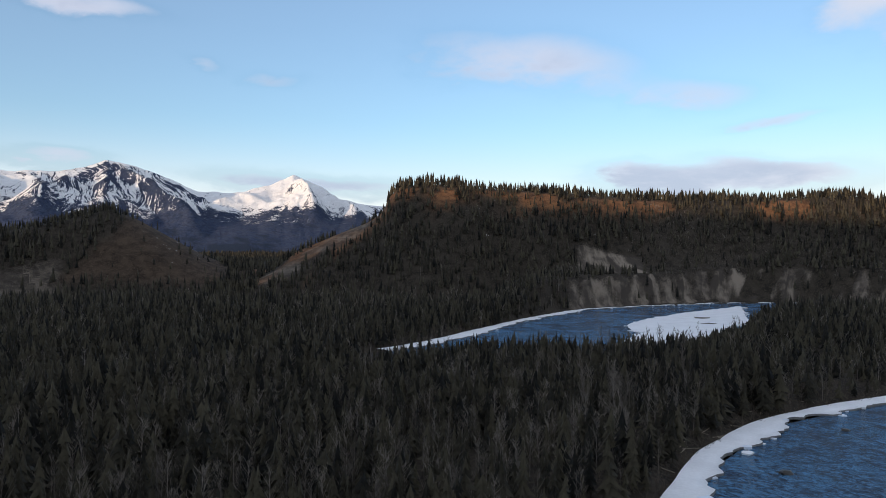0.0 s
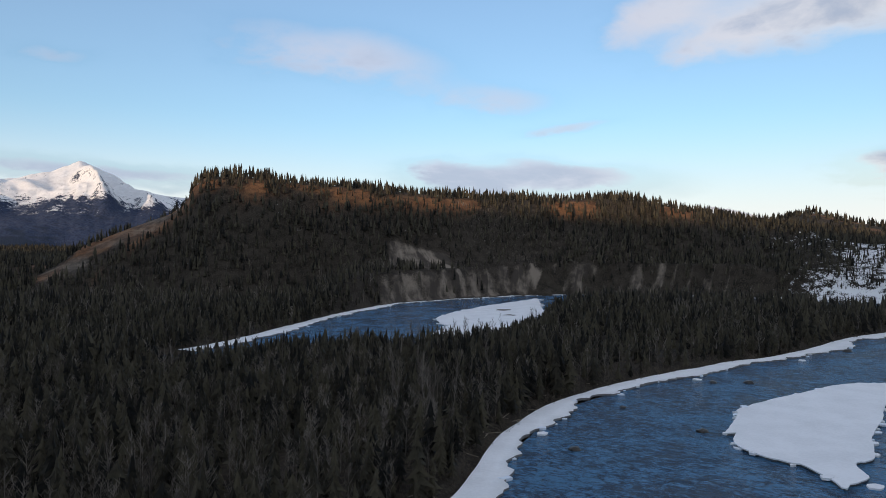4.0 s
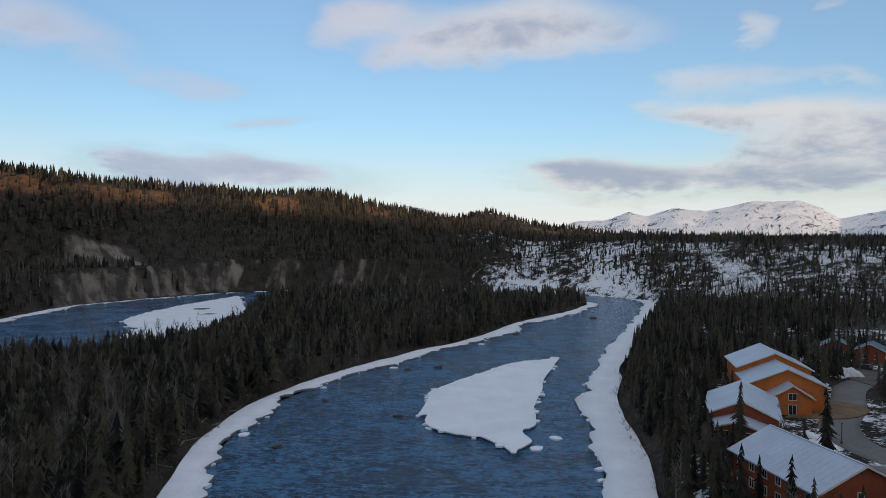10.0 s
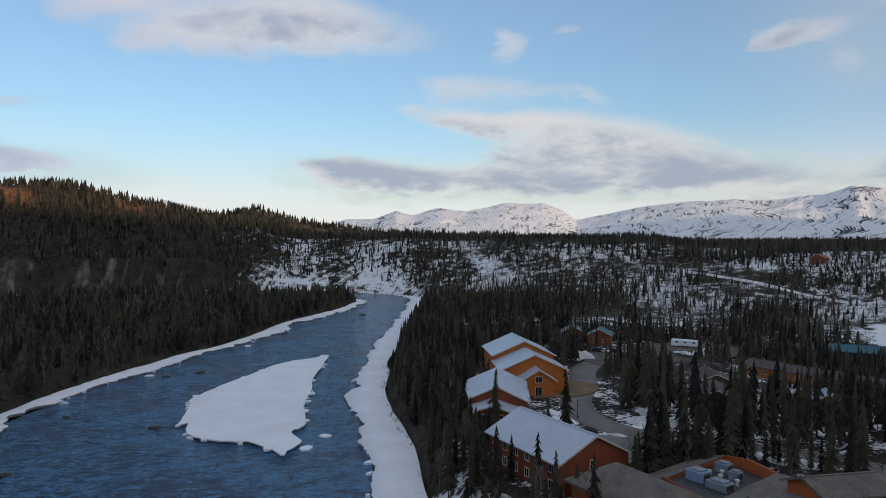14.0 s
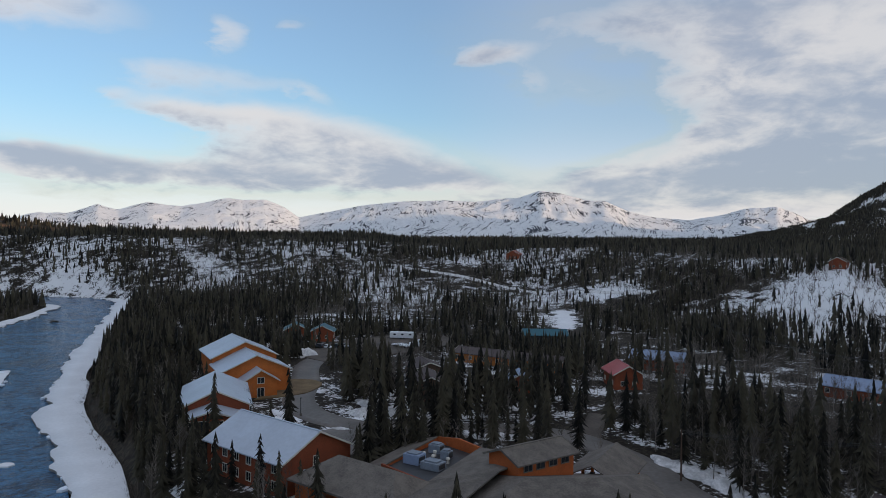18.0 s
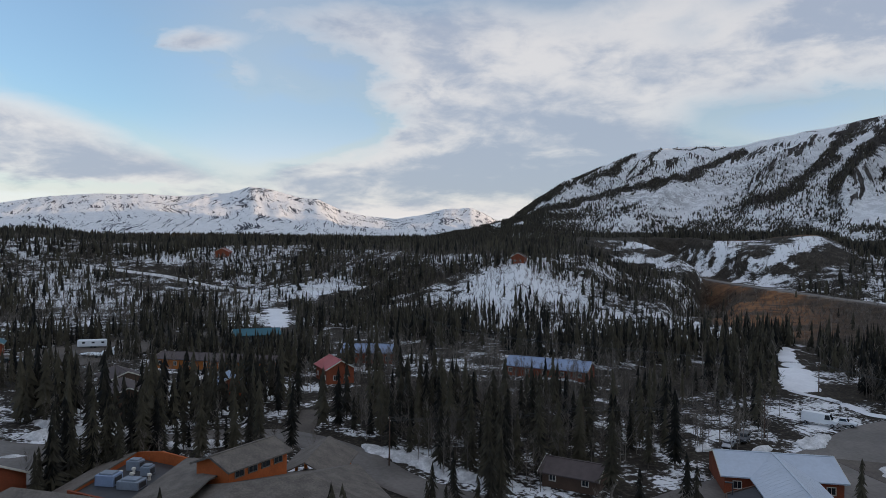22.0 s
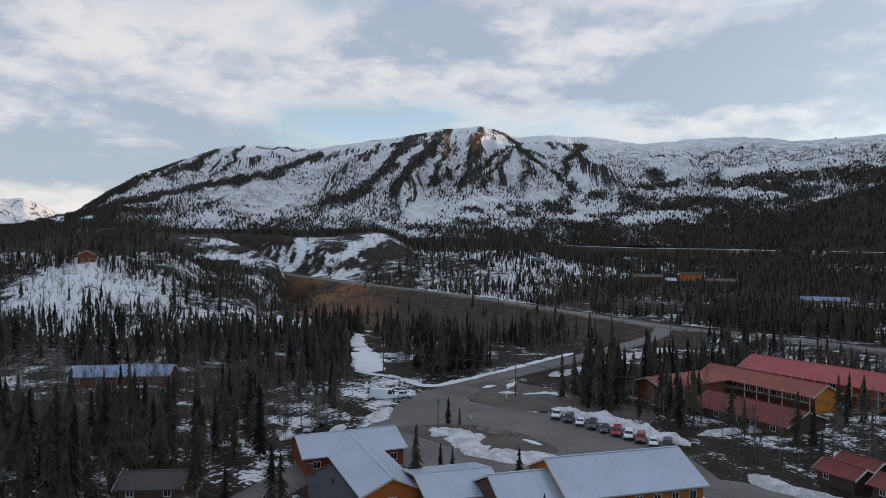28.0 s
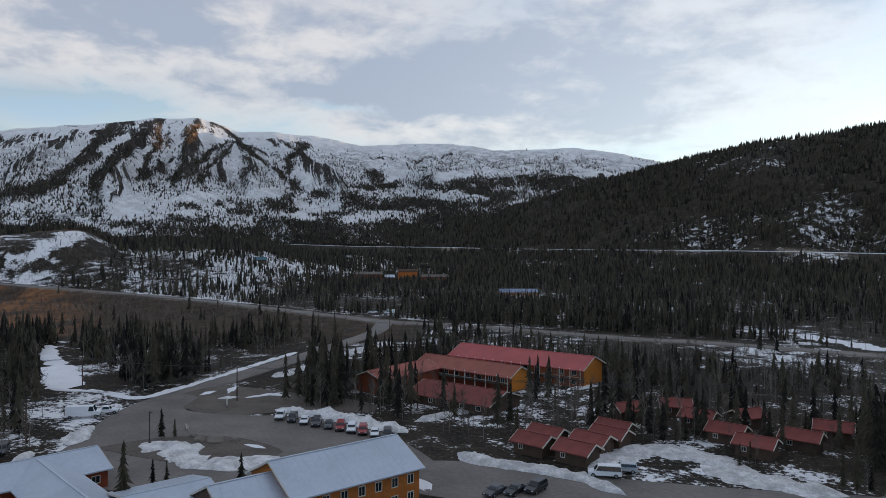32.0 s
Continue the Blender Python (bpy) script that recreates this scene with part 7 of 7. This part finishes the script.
for i, (bx, by, r) in enumerate(((74, 165, 1.7), (69, 156, 1.4), (112, 196, 1.6), (150, 207, 1.4), (218, 232, 1.5), (126, 108, 1.6), (216, 186, 1.8), (116, 105, 1.6))):
    pts = [(bx + r * (1.25 if k % 3 == 0 else 0.85) * math.cos(k * 0.9 + i), by + r * (0.9 if k % 2 else 1.1) * math.sin(k * 0.9 + i)) for k in range(7)]
    ice_sheet("ice_block", pts, WATER + 0.35, 0.6, "small loose slab of snowy river ice", "", "ice", M_SNOW)


def boulder(x, y, z, r, mat, label, seed):
    bm = bmesh.new()
    bmesh.ops.create_icosphere(bm, subdivisions=2, radius=r)
    for v in bm.verts:
        k = 1 + 0.35 * noise.noise(v.co * (1.3 / r) + Vector((seed, 0, 0)))
        v.co = Vector((v.co.x * k * 1.3, v.co.y * k, v.co.z * k * 0.65))
    me = bpy.data.meshes.new("boulder")
    bm.to_mesh(me)
    bm.free()
    me.materials.append(mat)
    ob = tagged(new("boulder", me), label, "boulder")
    ob.location = (x, y, z)
    return ob


M_WET = material("dark wet stone", (0.05, 0.045, 0.04), 0.35, 0.7, 1.3, 0.8, 5.0, 0.5)
M_STONE = material("grey-brown boulder stone", (0.20, 0.17, 0.14), 0.85, 0.7, 1.25, 0.8, 5.0, 0.6)
for i, (bx, by, r) in enumerate(((71, 142, 1.2), (109, 148, 1.3), (164, 198, 1.4), (103, 176, 0.9), (258, 248, 1.8), (356, 275, 2.2), (152, 201, 1.2))):
    boulder(bx, by, WATER + 0.05, r, M_WET, "dark wet boulder breaking the river surface", i * 3.1)
for i, (bx, by, r) in enumerate(((90, -117, 1.0), (86.5, -117.5, 1.5), (93, -119, 0.7), (83, -119, 0.8))):
    boulder(bx, by, land_z(bx, by) + 0.35, r, M_STONE, "pale boulder on the snowy traffic island", 40 + i * 2.3)
ISLAND = [(106, -106), (100, -115), (92, -120), (82, -121), (70, -116), (72, -110), (80, -104), (92, -104)]
yard("traffic_island", ISLAND, M_GRAVEL, "gravel and brown grass traffic island", 0.14)
yard("grass_verge", [(166, 72), (176, 62), (190, 62), (194, 70), (186, 78), (178, 72)], material("dead tan grass", (0.20, 0.14, 0.075), 0.9, 0.7, 1.3, 0.3, 3.0, 0.4), "dead tan grass round the lodge corner", 0.13)


# ---- vehicles ----
M_TYRE = material("black tyre rubber", (0.02, 0.02, 0.021), 0.85)
M_RIM = material("grey steel rim", (0.35, 0.35, 0.36), 0.4, metal=0.7)
M_LAMP = material("clear headlamp glass", (0.62, 0.64, 0.66), 0.15, spec=0.6)
M_TAIL = material("red tail lamp", (0.35, 0.02, 0.02), 0.25)
PAINTS = {n: material(n + " car paint", c, 0.28, 0.95, 1.05, spec=0.6) for n, c in (("black", (0.015, 0.016, 0.018)), ("dark grey", (0.05, 0.053, 0.058)), ("red", (0.30, 0.020, 0.018)), ("silver", (0.42, 0.43, 0.45)), ("dark blue", (0.02, 0.03, 0.06)))}
PAINTS["white"] = M_WHITE


def vehicle(kind, paint, x, y, heading, group=""):
    """A parked vehicle: x axis forward."""
    W_, L_, body, cab = {
        "sedan": (1.8, 4.6, [(-2.3, .35), (2.3, .35), (2.3, .75), (1.25, .95), (-1.7, 1.0), (-2.3, .9)], [(1.0, .93), (0.35, 1.42), (-1.0, 1.45), (-1.8, .98)]),
        "suv": (1.95, 4.8, [(-2.4, .42), (2.4, .42), (2.4, .9), (1.3, 1.08), (-2.35, 1.08)], [(1.05, 1.06), (0.45, 1.72), (-2.05, 1.75), (-2.35, 1.06)]),
        "pickup": (2.0, 5.6, [(-2.8, .5), (2.8, .5), (2.8, 1.0), (1.5, 1.15), (-2.8, 1.15)], [(1.2, 1.13), (0.7, 1.85), (-0.6, 1.87), (-0.85, 1.13)]),
        "van": (2.0, 5.6, [(-2.8, .4), (2.8, .4), (2.8, .95), (1.9, 1.15), (-2.8, 1.15)], [(1.75, 1.13), (1.1, 2.1), (-2.7, 2.15), (-2.8, 1.13)]),
        "truck": (2.3, 7.2, [(-3.6, .6), (3.6, .6), (3.6, 1.3), (2.7, 1.5), (-3.6, 1.5)], [(2.6, 1.48), (2.1, 2.7), (-3.55, 2.85), (-3.6, 1.48)]),
    }[kind]
    m = Matrix.Translation((x, y, land_z(x, y) + 0.10)) @ Matrix.Rotation(radians(heading), 4, "Z")
    text = {"sedan": "sedan car", "suv": "estate car", "pickup": "pickup truck", "van": "passenger van", "truck": "step van delivery truck"}[kind]
    ob = empty({"sedan": "car", "suv": "car", "pickup": "pickup_truck", "van": "van", "truck": "box_truck"}[kind], paint + " " + text + " parked beside the snow", "truck" if kind == "truck" else "van" if kind == "van" else "car", group, m)

    def extrude(profile, half, top_half):
        bm = bmesh.new()
        zs = [p[1] for p in profile]
        lo, hi = min(zs), max(zs)
        rows = []
        for sgn in (-1, 1):
            rows.append([bm.verts.new((px, sgn * (half + (top_half - half) * (pz - lo) / (hi - lo)), pz)) for px, pz in profile])
        n = len(profile)
        bm.faces.new(rows[0])
        bm.faces.new(rows[1][::-1])
        for i in range(n):
            bm.faces.new((rows[0][i], rows[1][i], rows[1][(i + 1) % n], rows[0][(i + 1) % n]))
        bmesh.ops.recalc_face_normals(bm, faces=bm.faces)
        bmesh.ops.bevel(bm, geom=bm.edges[:], offset=0.05, segments=1, affect="EDGES")
        return bm
    mat = PAINTS[paint]
    part("body", extrude(body, W_ / 2, W_ / 2 - 0.04), mat, ob)
    part("cabin", extrude(cab, W_ / 2 - 0.05, W_ / 2 - 0.22), mat, ob)
    (ax, az_), (bx, bz), (cx, cz), (dx, dz) = cab
    # glazing: windscreen, rear window, side windows
    def quad(points):
        bm = bmesh.new()
        vs = [bm.verts.new(p) for p in points]
        f = bm.faces.new(vs)
        r = bmesh.ops.extrude_face_region(bm, geom=[f])
        bmesh.ops.translate(bm, verts=[g for g in r["geom"] if isinstance(g, bmesh.types.BMVert)], vec=f.normal * 0.02)
        bmesh.ops.recalc_face_normals(bm, faces=bm.faces)
        return bm
    hw0, hw1 = W_ / 2 - 0.12, W_ / 2 - 0.30
    fx = 0.03
    part("windscreen", quad([(ax + fx, -hw0, az_ + .06), (ax + fx, hw0, az_ + .06), (bx + fx, hw1, bz - .06), (bx + fx, -hw1, bz - .06)]), M_GLASS, ob)
    part("rear_window", quad([(dx - fx, -hw0, dz + .1), (dx - fx, hw0, dz + .1), (cx - fx, hw1, cz - .08), (cx - fx, -hw1, cz - .08)]), M_GLASS, ob)
    back = cx if kind != "truck" else 1.2
    for sgn in (-1, 1):
        y0, y1 = sgn * (W_ / 2 - 0.05 + 0.012), sgn * (W_ / 2 - 0.20 + 0.012)
        part("side_window", quad([(ax - .25, y0, az_ + .10), (bx - .02, y1, bz - .10), (back + .1, y1, bz - .10), (back - .05, y0, az_ + .10)]), M_GLASS, ob)
        part("headlight", box(body[1][0] - 0.02, sgn * (W_ / 2 - 0.32), body[2][1] - 0.14, 0.10, 0.36, 0.16, bevel=0.02), M_LAMP, ob)
        part("tail_light", box(body[0][0] + 0.02, sgn * (W_ / 2 - 0.2), body[2][1] - 0.05, 0.10, 0.22, 0.26, bevel=0.02), M_TAIL, ob)
        part("mirror", box(ax - .2, sgn * (W_ / 2 + 0.10), az_ + .14, 0.12, 0.2, 0.16, bevel=0.02), mat, ob)
        r = 0.34 if kind in ("sedan", "suv") else 0.40
        for wx in (body[1][0] - 0.85, body[0][0] + 0.95):
            bm = bmesh.new()
            mm = Matrix.Translation((wx, sgn * (W_ / 2 - 0.10), r)) @ Matrix.Rotation(math.pi / 2, 4, "X")
            bmesh.ops.create_cone(bm, cap_ends=True, segments=14, radius1=r, radius2=r, depth=0.24, matrix=mm)
            w = part("wheel", bm, M_TYRE, ob, "black tyred wheel")
            bm = bmesh.new()
            bmesh.ops.create_cone(bm, cap_ends=True, segments=10, radius1=r * 0.6, radius2=r * 0.5, depth=0.27, matrix=mm)
            part("rim", bm, M_RIM, w)
    part("bumper", box(body[1][0], 0, body[0][1] + 0.12, 0.16, W_ - 0.1, 0.2, bevel=0.03), M_DARK, ob)
    FOOT.append((x, y, 3))
    return ob


for kind, paint, cx_, cy_ in (("pickup", "white", 84, -138), ("suv", "black", 80.3, -137), ("sedan", "white", 76.8, -136.2), ("suv", "dark grey", 73.4, -135.4), ("sedan", "dark grey", 70, -134.6), ("suv", "red", 66.8, -133.9), ("suv", "white", 63.8, -133.2), ("suv", "red", 60.9, -132.6), ("sedan", "white", 57.9, -132), ("suv", "black", 54.8, -131.4)):
    vehicle(kind, paint, cx_, cy_, 112, "cars parked by the snow bank")
for kind, paint, cx_, cy_, hd in (("sedan", "dark grey", 26, -107, 70), ("sedan", "black", 23, -108.5, 70), ("suv", "black", 20, -110.5, 70), ("van", "white", 10, -121, 8), ("suv", "silver", 7, -124.5, 8), ("truck", "white", 127, -124, 215), ("pickup", "white", 125, -128.5, 215), ("suv", "white", 260, 91, 20), ("suv", "dark grey", 254.5, 84.5, 70), ("sedan", "white", 254.5, 81.5, 70), ("suv", "black", 255.5, 78.5, 70), ("pickup", "silver", 256.5, 75.5, 70), ("suv", "dark grey", 176, -368, 20), ("pickup", "white", 160, -362, 20), ("truck", "white", 150, -364, 20), ("suv", "silver", 138, -366, 20), ("suv", "dark grey", 120, -98, 130), ("sedan", "silver", 117, -92, 130)):
    vehicle(kind, paint, cx_, cy_, hd)


def travel_trailer(x, y, heading, L_, label):
    m = Matrix.Translation((x, y, land_z(x, y))) @ Matrix.Rotation(radians(heading), 4, "Z")
    ob = empty("travel_trailer", label, "trailer", m=m)
    part("body", box(0, 0, 1.9, L_, 2.5, 2.6, bevel=0.25), M_WHITE, ob)
    for sgn in (-1, 1):
        for k in (-0.3, 0.0, 0.3):
            part("window", box(k * L_, sgn * 1.26, 2.2, 1.0, 0.06, 0.6), M_GLASS, ob)
        for k in (-0.06, 0.06):
            bm = bmesh.new()
            bmesh.ops.create_cone(bm, cap_ends=True, segments=12, radius1=0.4, radius2=0.4, depth=0.25, matrix=Matrix.Translation((k * L_, sgn * 1.1, 0.4)) @ Matrix.Rotation(math.pi / 2, 4, "X"))
            part("wheel", bm, M_TYRE, ob)
    part("hitch", box(L_ / 2 + 0.6, 0, 0.6, 1.4, 0.2, 0.15), M_DARK, ob)


travel_trailer(286, 58, 92, 11, "long white travel trailer parked beyond the drive")
travel_trailer(264, 44, 80, 7, "white trailer with snow round it")


def raft_stack(x, y, heading):
    m = Matrix.Translation((x, y, land_z(x, y))) @ Matrix.Rotation(radians(heading), 4, "Z")
    ob = empty("raft_trailer", "flat trailer stacked with pale rafts", "trailer", m=m)
    part("frame", box(0, 0, 0.7, 9, 2.3, 0.2, bevel=0.04), M_DARK, ob)
    for k in range(5):
        part("raft", box(-3.6 + 1.8 * k, 0, 1.2 + 0.12 * (k % 2), 1.2, 4.6, 0.5, bevel=0.18), M_WHITE, ob, "pale upturned raft")
    for k in (-2, 2):
        for s in (-1, 1):
            bm = bmesh.new()
            bmesh.ops.create_cone(bm, cap_ends=True, segments=12, radius1=0.4, radius2=0.4, depth=0.25, matrix=Matrix.Translation((k, s * 1.2, 0.4)) @ Matrix.Rotation(math.pi / 2, 4, "X"))
            part("wheel", bm, M_TYRE, ob)


raft_stack(262, 53, 60)
raft_stack(267, 47, 60)


# ---- posts, lamps, wires ----
def lamp_post(x, y, h, heading):
    m = Matrix.Translation((x, y, land_z(x, y))) @ Matrix.Rotation(radians(heading), 4, "Z")
    ob = empty("street_lamp", "dark steel street lamp with a flat head", "street lamp", "street lamps of the car park", m)
    part("pole", box(0, 0, h / 2, 0.18, 0.18, h, bevel=0.02), M_DARK, ob)
    part("head", box(0.55, 0, h - 0.05, 1.1, 0.4, 0.18, bevel=0.04), M_DARK, ob)
    part("base", box(0, 0, 0.3, 0.5, 0.5, 0.8, bevel=0.05), M_GRAVEL, ob)


for x_, y_, h_, a_ in ((98, -112, 6.6, 150), (88, -70, 4.6, 60), (153, 55, 4.5, 200), (141, 62, 4.5, 20)):
    lamp_post(x_, y_, h_, a_)


def utility_pole(x, y, h, heading, arm=True):
    z = land_z(x, y)
    m = Matrix.Translation((x, y, z)) @ Matrix.Rotation(radians(heading), 4, "Z")
    ob = empty("utility_pole", "weathered wooden power pole with a crossarm", "utility pole", "power poles", m)
    bm = bmesh.new()
    bmesh.ops.create_cone(bm, cap_ends=True, segments=8, radius1=0.17, radius2=0.11, depth=h + 1, matrix=Matrix.Translation((0, 0, h / 2 - 0.5)))
    part("pole", bm, M_BROWN, ob)
    if arm:
        c = part("crossarm", box(0, 0, h - 0.7, 0.12, 2.4, 0.14, bevel=0.02), M_BROWN, ob)
        for k in (-1.1, 0, 1.1):
            part("insulator", box(0, k, h - 0.52, 0.12, 0.12, 0.22, bevel=0.03), M_TRIM, c)
    return Vector((x, y, z + h - 0.45)), radians(heading)


def wire(a, b, sag):
    cu = bpy.data.curves.new("power_line", "CURVE")
    cu.dimensions, cu.bevel_depth, cu.bevel_resolution = "3D", 0.028, 0
    sp = cu.splines.new("POLY")
    sp.points.add(12)
    for i in range(13):
        t = i / 12
        p = a.lerp(b, t) - Vector((0, 0, sag * 4 * t * (1 - t)))
        sp.points[i].co = (*p, 1)
    cu.materials.append(M_DARK)
    ob = new("power_line", cu)
    ob.parent = WIRES
    return ob


LINES = [[(122, -24, 9), (121, -62, 9), (121, -104, 9), (104, -150, 9.5), (58, -158, 9.5), (20, -160, 9), (-20, -170, 9)],
         [(104, -150, 9.5), (153, -149, 9), (225, -82, 9), (300, -70, 9)], [(104, -150, 9.5), (112, -225, 9), (120, -290, 9)],
         [(520, -240, 12), (560, -330, 12), (600, -420, 12), (660, -560, 12)]]
done = {}
for line in LINES:
    for i, (x_, y_, h_) in enumerate(line):
        if (x_, y_) not in done:
            q, r_ = line[min(i + 1, len(line) - 1)], line[max(i - 1, 0)]
            done[(x_, y_)] = utility_pole(x_, y_, h_, math.degrees(math.atan2(q[1] - r_[1], q[0] - r_[0])))
    WIRES = empty("power_lines", "thin dark sagging power lines between wooden poles", "power line")
    for a, b in zip(line, line[1:]):
        (pa, ha), (pb, hb_) = done[a[:2]], done[b[:2]]
        for k in (-1.1, 0, 1.1):
            wire(pa + Vector((-math.sin(ha) * k, math.cos(ha) * k, 0)), pb + Vector((-math.sin(hb_) * k, math.cos(hb_) * k, 0)), 0.9)


# ---- plant on the roof deck ----
def rooftop_unit(x, y, sx, sy, sz, turn, mat, label):
    ob = empty("rooftop_unit", label, "ventilation unit", "plant on the roof deck", Matrix.Translation((x, y, DECK)) @ Matrix.Rotation(radians(turn), 4, "Z"))
    part("casing", box(0, 0, sz / 2, sx, sy, sz, bevel=0.06), mat, ob)
    part("hood", box(0, 0, sz + 0.12, sx * 0.7, sy * 0.7, 0.24, bevel=0.05), M_UNIT, ob)
    part("grille", box(-sx / 2 - 0.02, 0, sz * 0.5, 0.05, sy * 0.7, sz * 0.6), M_DARK, ob, "dark louvred grille")


rooftop_unit(110.6, 20.3, 3.0, 2.4, 1.6, 66, M_BLUE_ROOF, "dull blue air handling unit on the roof deck")
rooftop_unit(108.2, 16.8, 3.4, 2.4, 1.2, 66, M_UNIT, "grey air handling unit on the roof deck")
rooftop_unit(116.8, 17.6, 2.2, 1.8, 1.5, 66, M_UNIT, "tall grey fan unit on the roof deck")
rooftop_unit(113.6, 15.4, 1.6, 1.6, 1.4, 66, M_UNIT, "small grey condenser on the roof deck")
for vx, vy in ((113.5, 19.2), (114.5, 17.5), (112.2, 17.4), (111, 14.8)):
    ob = empty("roof_vent", "round white exhaust vent on the roof deck", "vent", "vents on the roof deck", Matrix.Translation((vx, vy, DECK)))
    for nm, r_, z0_, dep in (("pipe", 0.24, 0.4, 0.8), ("cap", 0.36, 0.85, 0.25)):
        bm = bmesh.new()
        bmesh.ops.create_cone(bm, cap_ends=True, segments=14, radius1=r_, radius2=r_ * 0.85, depth=dep, matrix=Matrix.Translation((0, 0, z0_)))
        part(nm, bm, M_TRIM, ob)
# driftwood on the wooded bank
rnd = random.Random(41)
bank_pts = [p for p in BANK_IN if 95 < p[1] < 215]
for i in range(26):
    k = rnd.randrange(1, len(bank_pts) - 1)
    (ax, ay), (bx, by) = bank_pts[k - 1], bank_pts[k + 1]
    ln = math.hypot(bx - ax, by - ay)
    off = rnd.uniform(6.5, 13)
    lx, ly = bank_pts[k][0] - (by - ay) / ln * off + rnd.uniform(-5, 5), bank_pts[k][1] + (bx - ax) / ln * off
    size, r_ = rnd.uniform(2.5, 7.5), rnd.uniform(0.10, 0.20)
    bm = bmesh.new()
    bmesh.ops.create_cone(bm, cap_ends=True, segments=7, radius1=r_, radius2=r_ * 0.45, depth=size)
    for v in bm.verts:
        v.co.x += 0.04 * size * math.sin(v.co.z / size * 2.2 + i)
    me = bpy.data.meshes.new("driftwood_log")
    bm.to_mesh(me)
    bm.free()
    me.materials.append(M_DRIFT)
    ob = tagged(new("driftwood_log", me), "bleached driftwood log on the brown river bank", "log", "driftwood on the bank")
    ob.matrix_world = Matrix.Translation((lx, ly, land_z(lx, ly) + r_ * 0.7)) @ Matrix.Rotation(rnd.random() * 3.14, 4, "Z") @ Matrix.Rotation(radians(rnd.uniform(84, 92)), 4, "X")
# signs
for sx_, sy_, w_, h_ in ((102, -143, 1.0, 1.8), (97, -122, 2.2, 1.0)):
    ob = empty("sign", "small pale sign board at the car park entrance", "sign", m=Matrix.Translation((sx_, sy_, land_z(sx_, sy_))) @ Matrix.Rotation(radians(-35), 4, "Z"))
    part("board", box(0, 0, 0.5 + h_ / 2, w_, 0.1, h_, bevel=0.02), M_TRIM, ob)
    for k in (-0.4, 0.4):
        part("post", box(k * w_, 0.08, 0.5, 0.1, 0.1, 1.2), M_BROWN, ob)
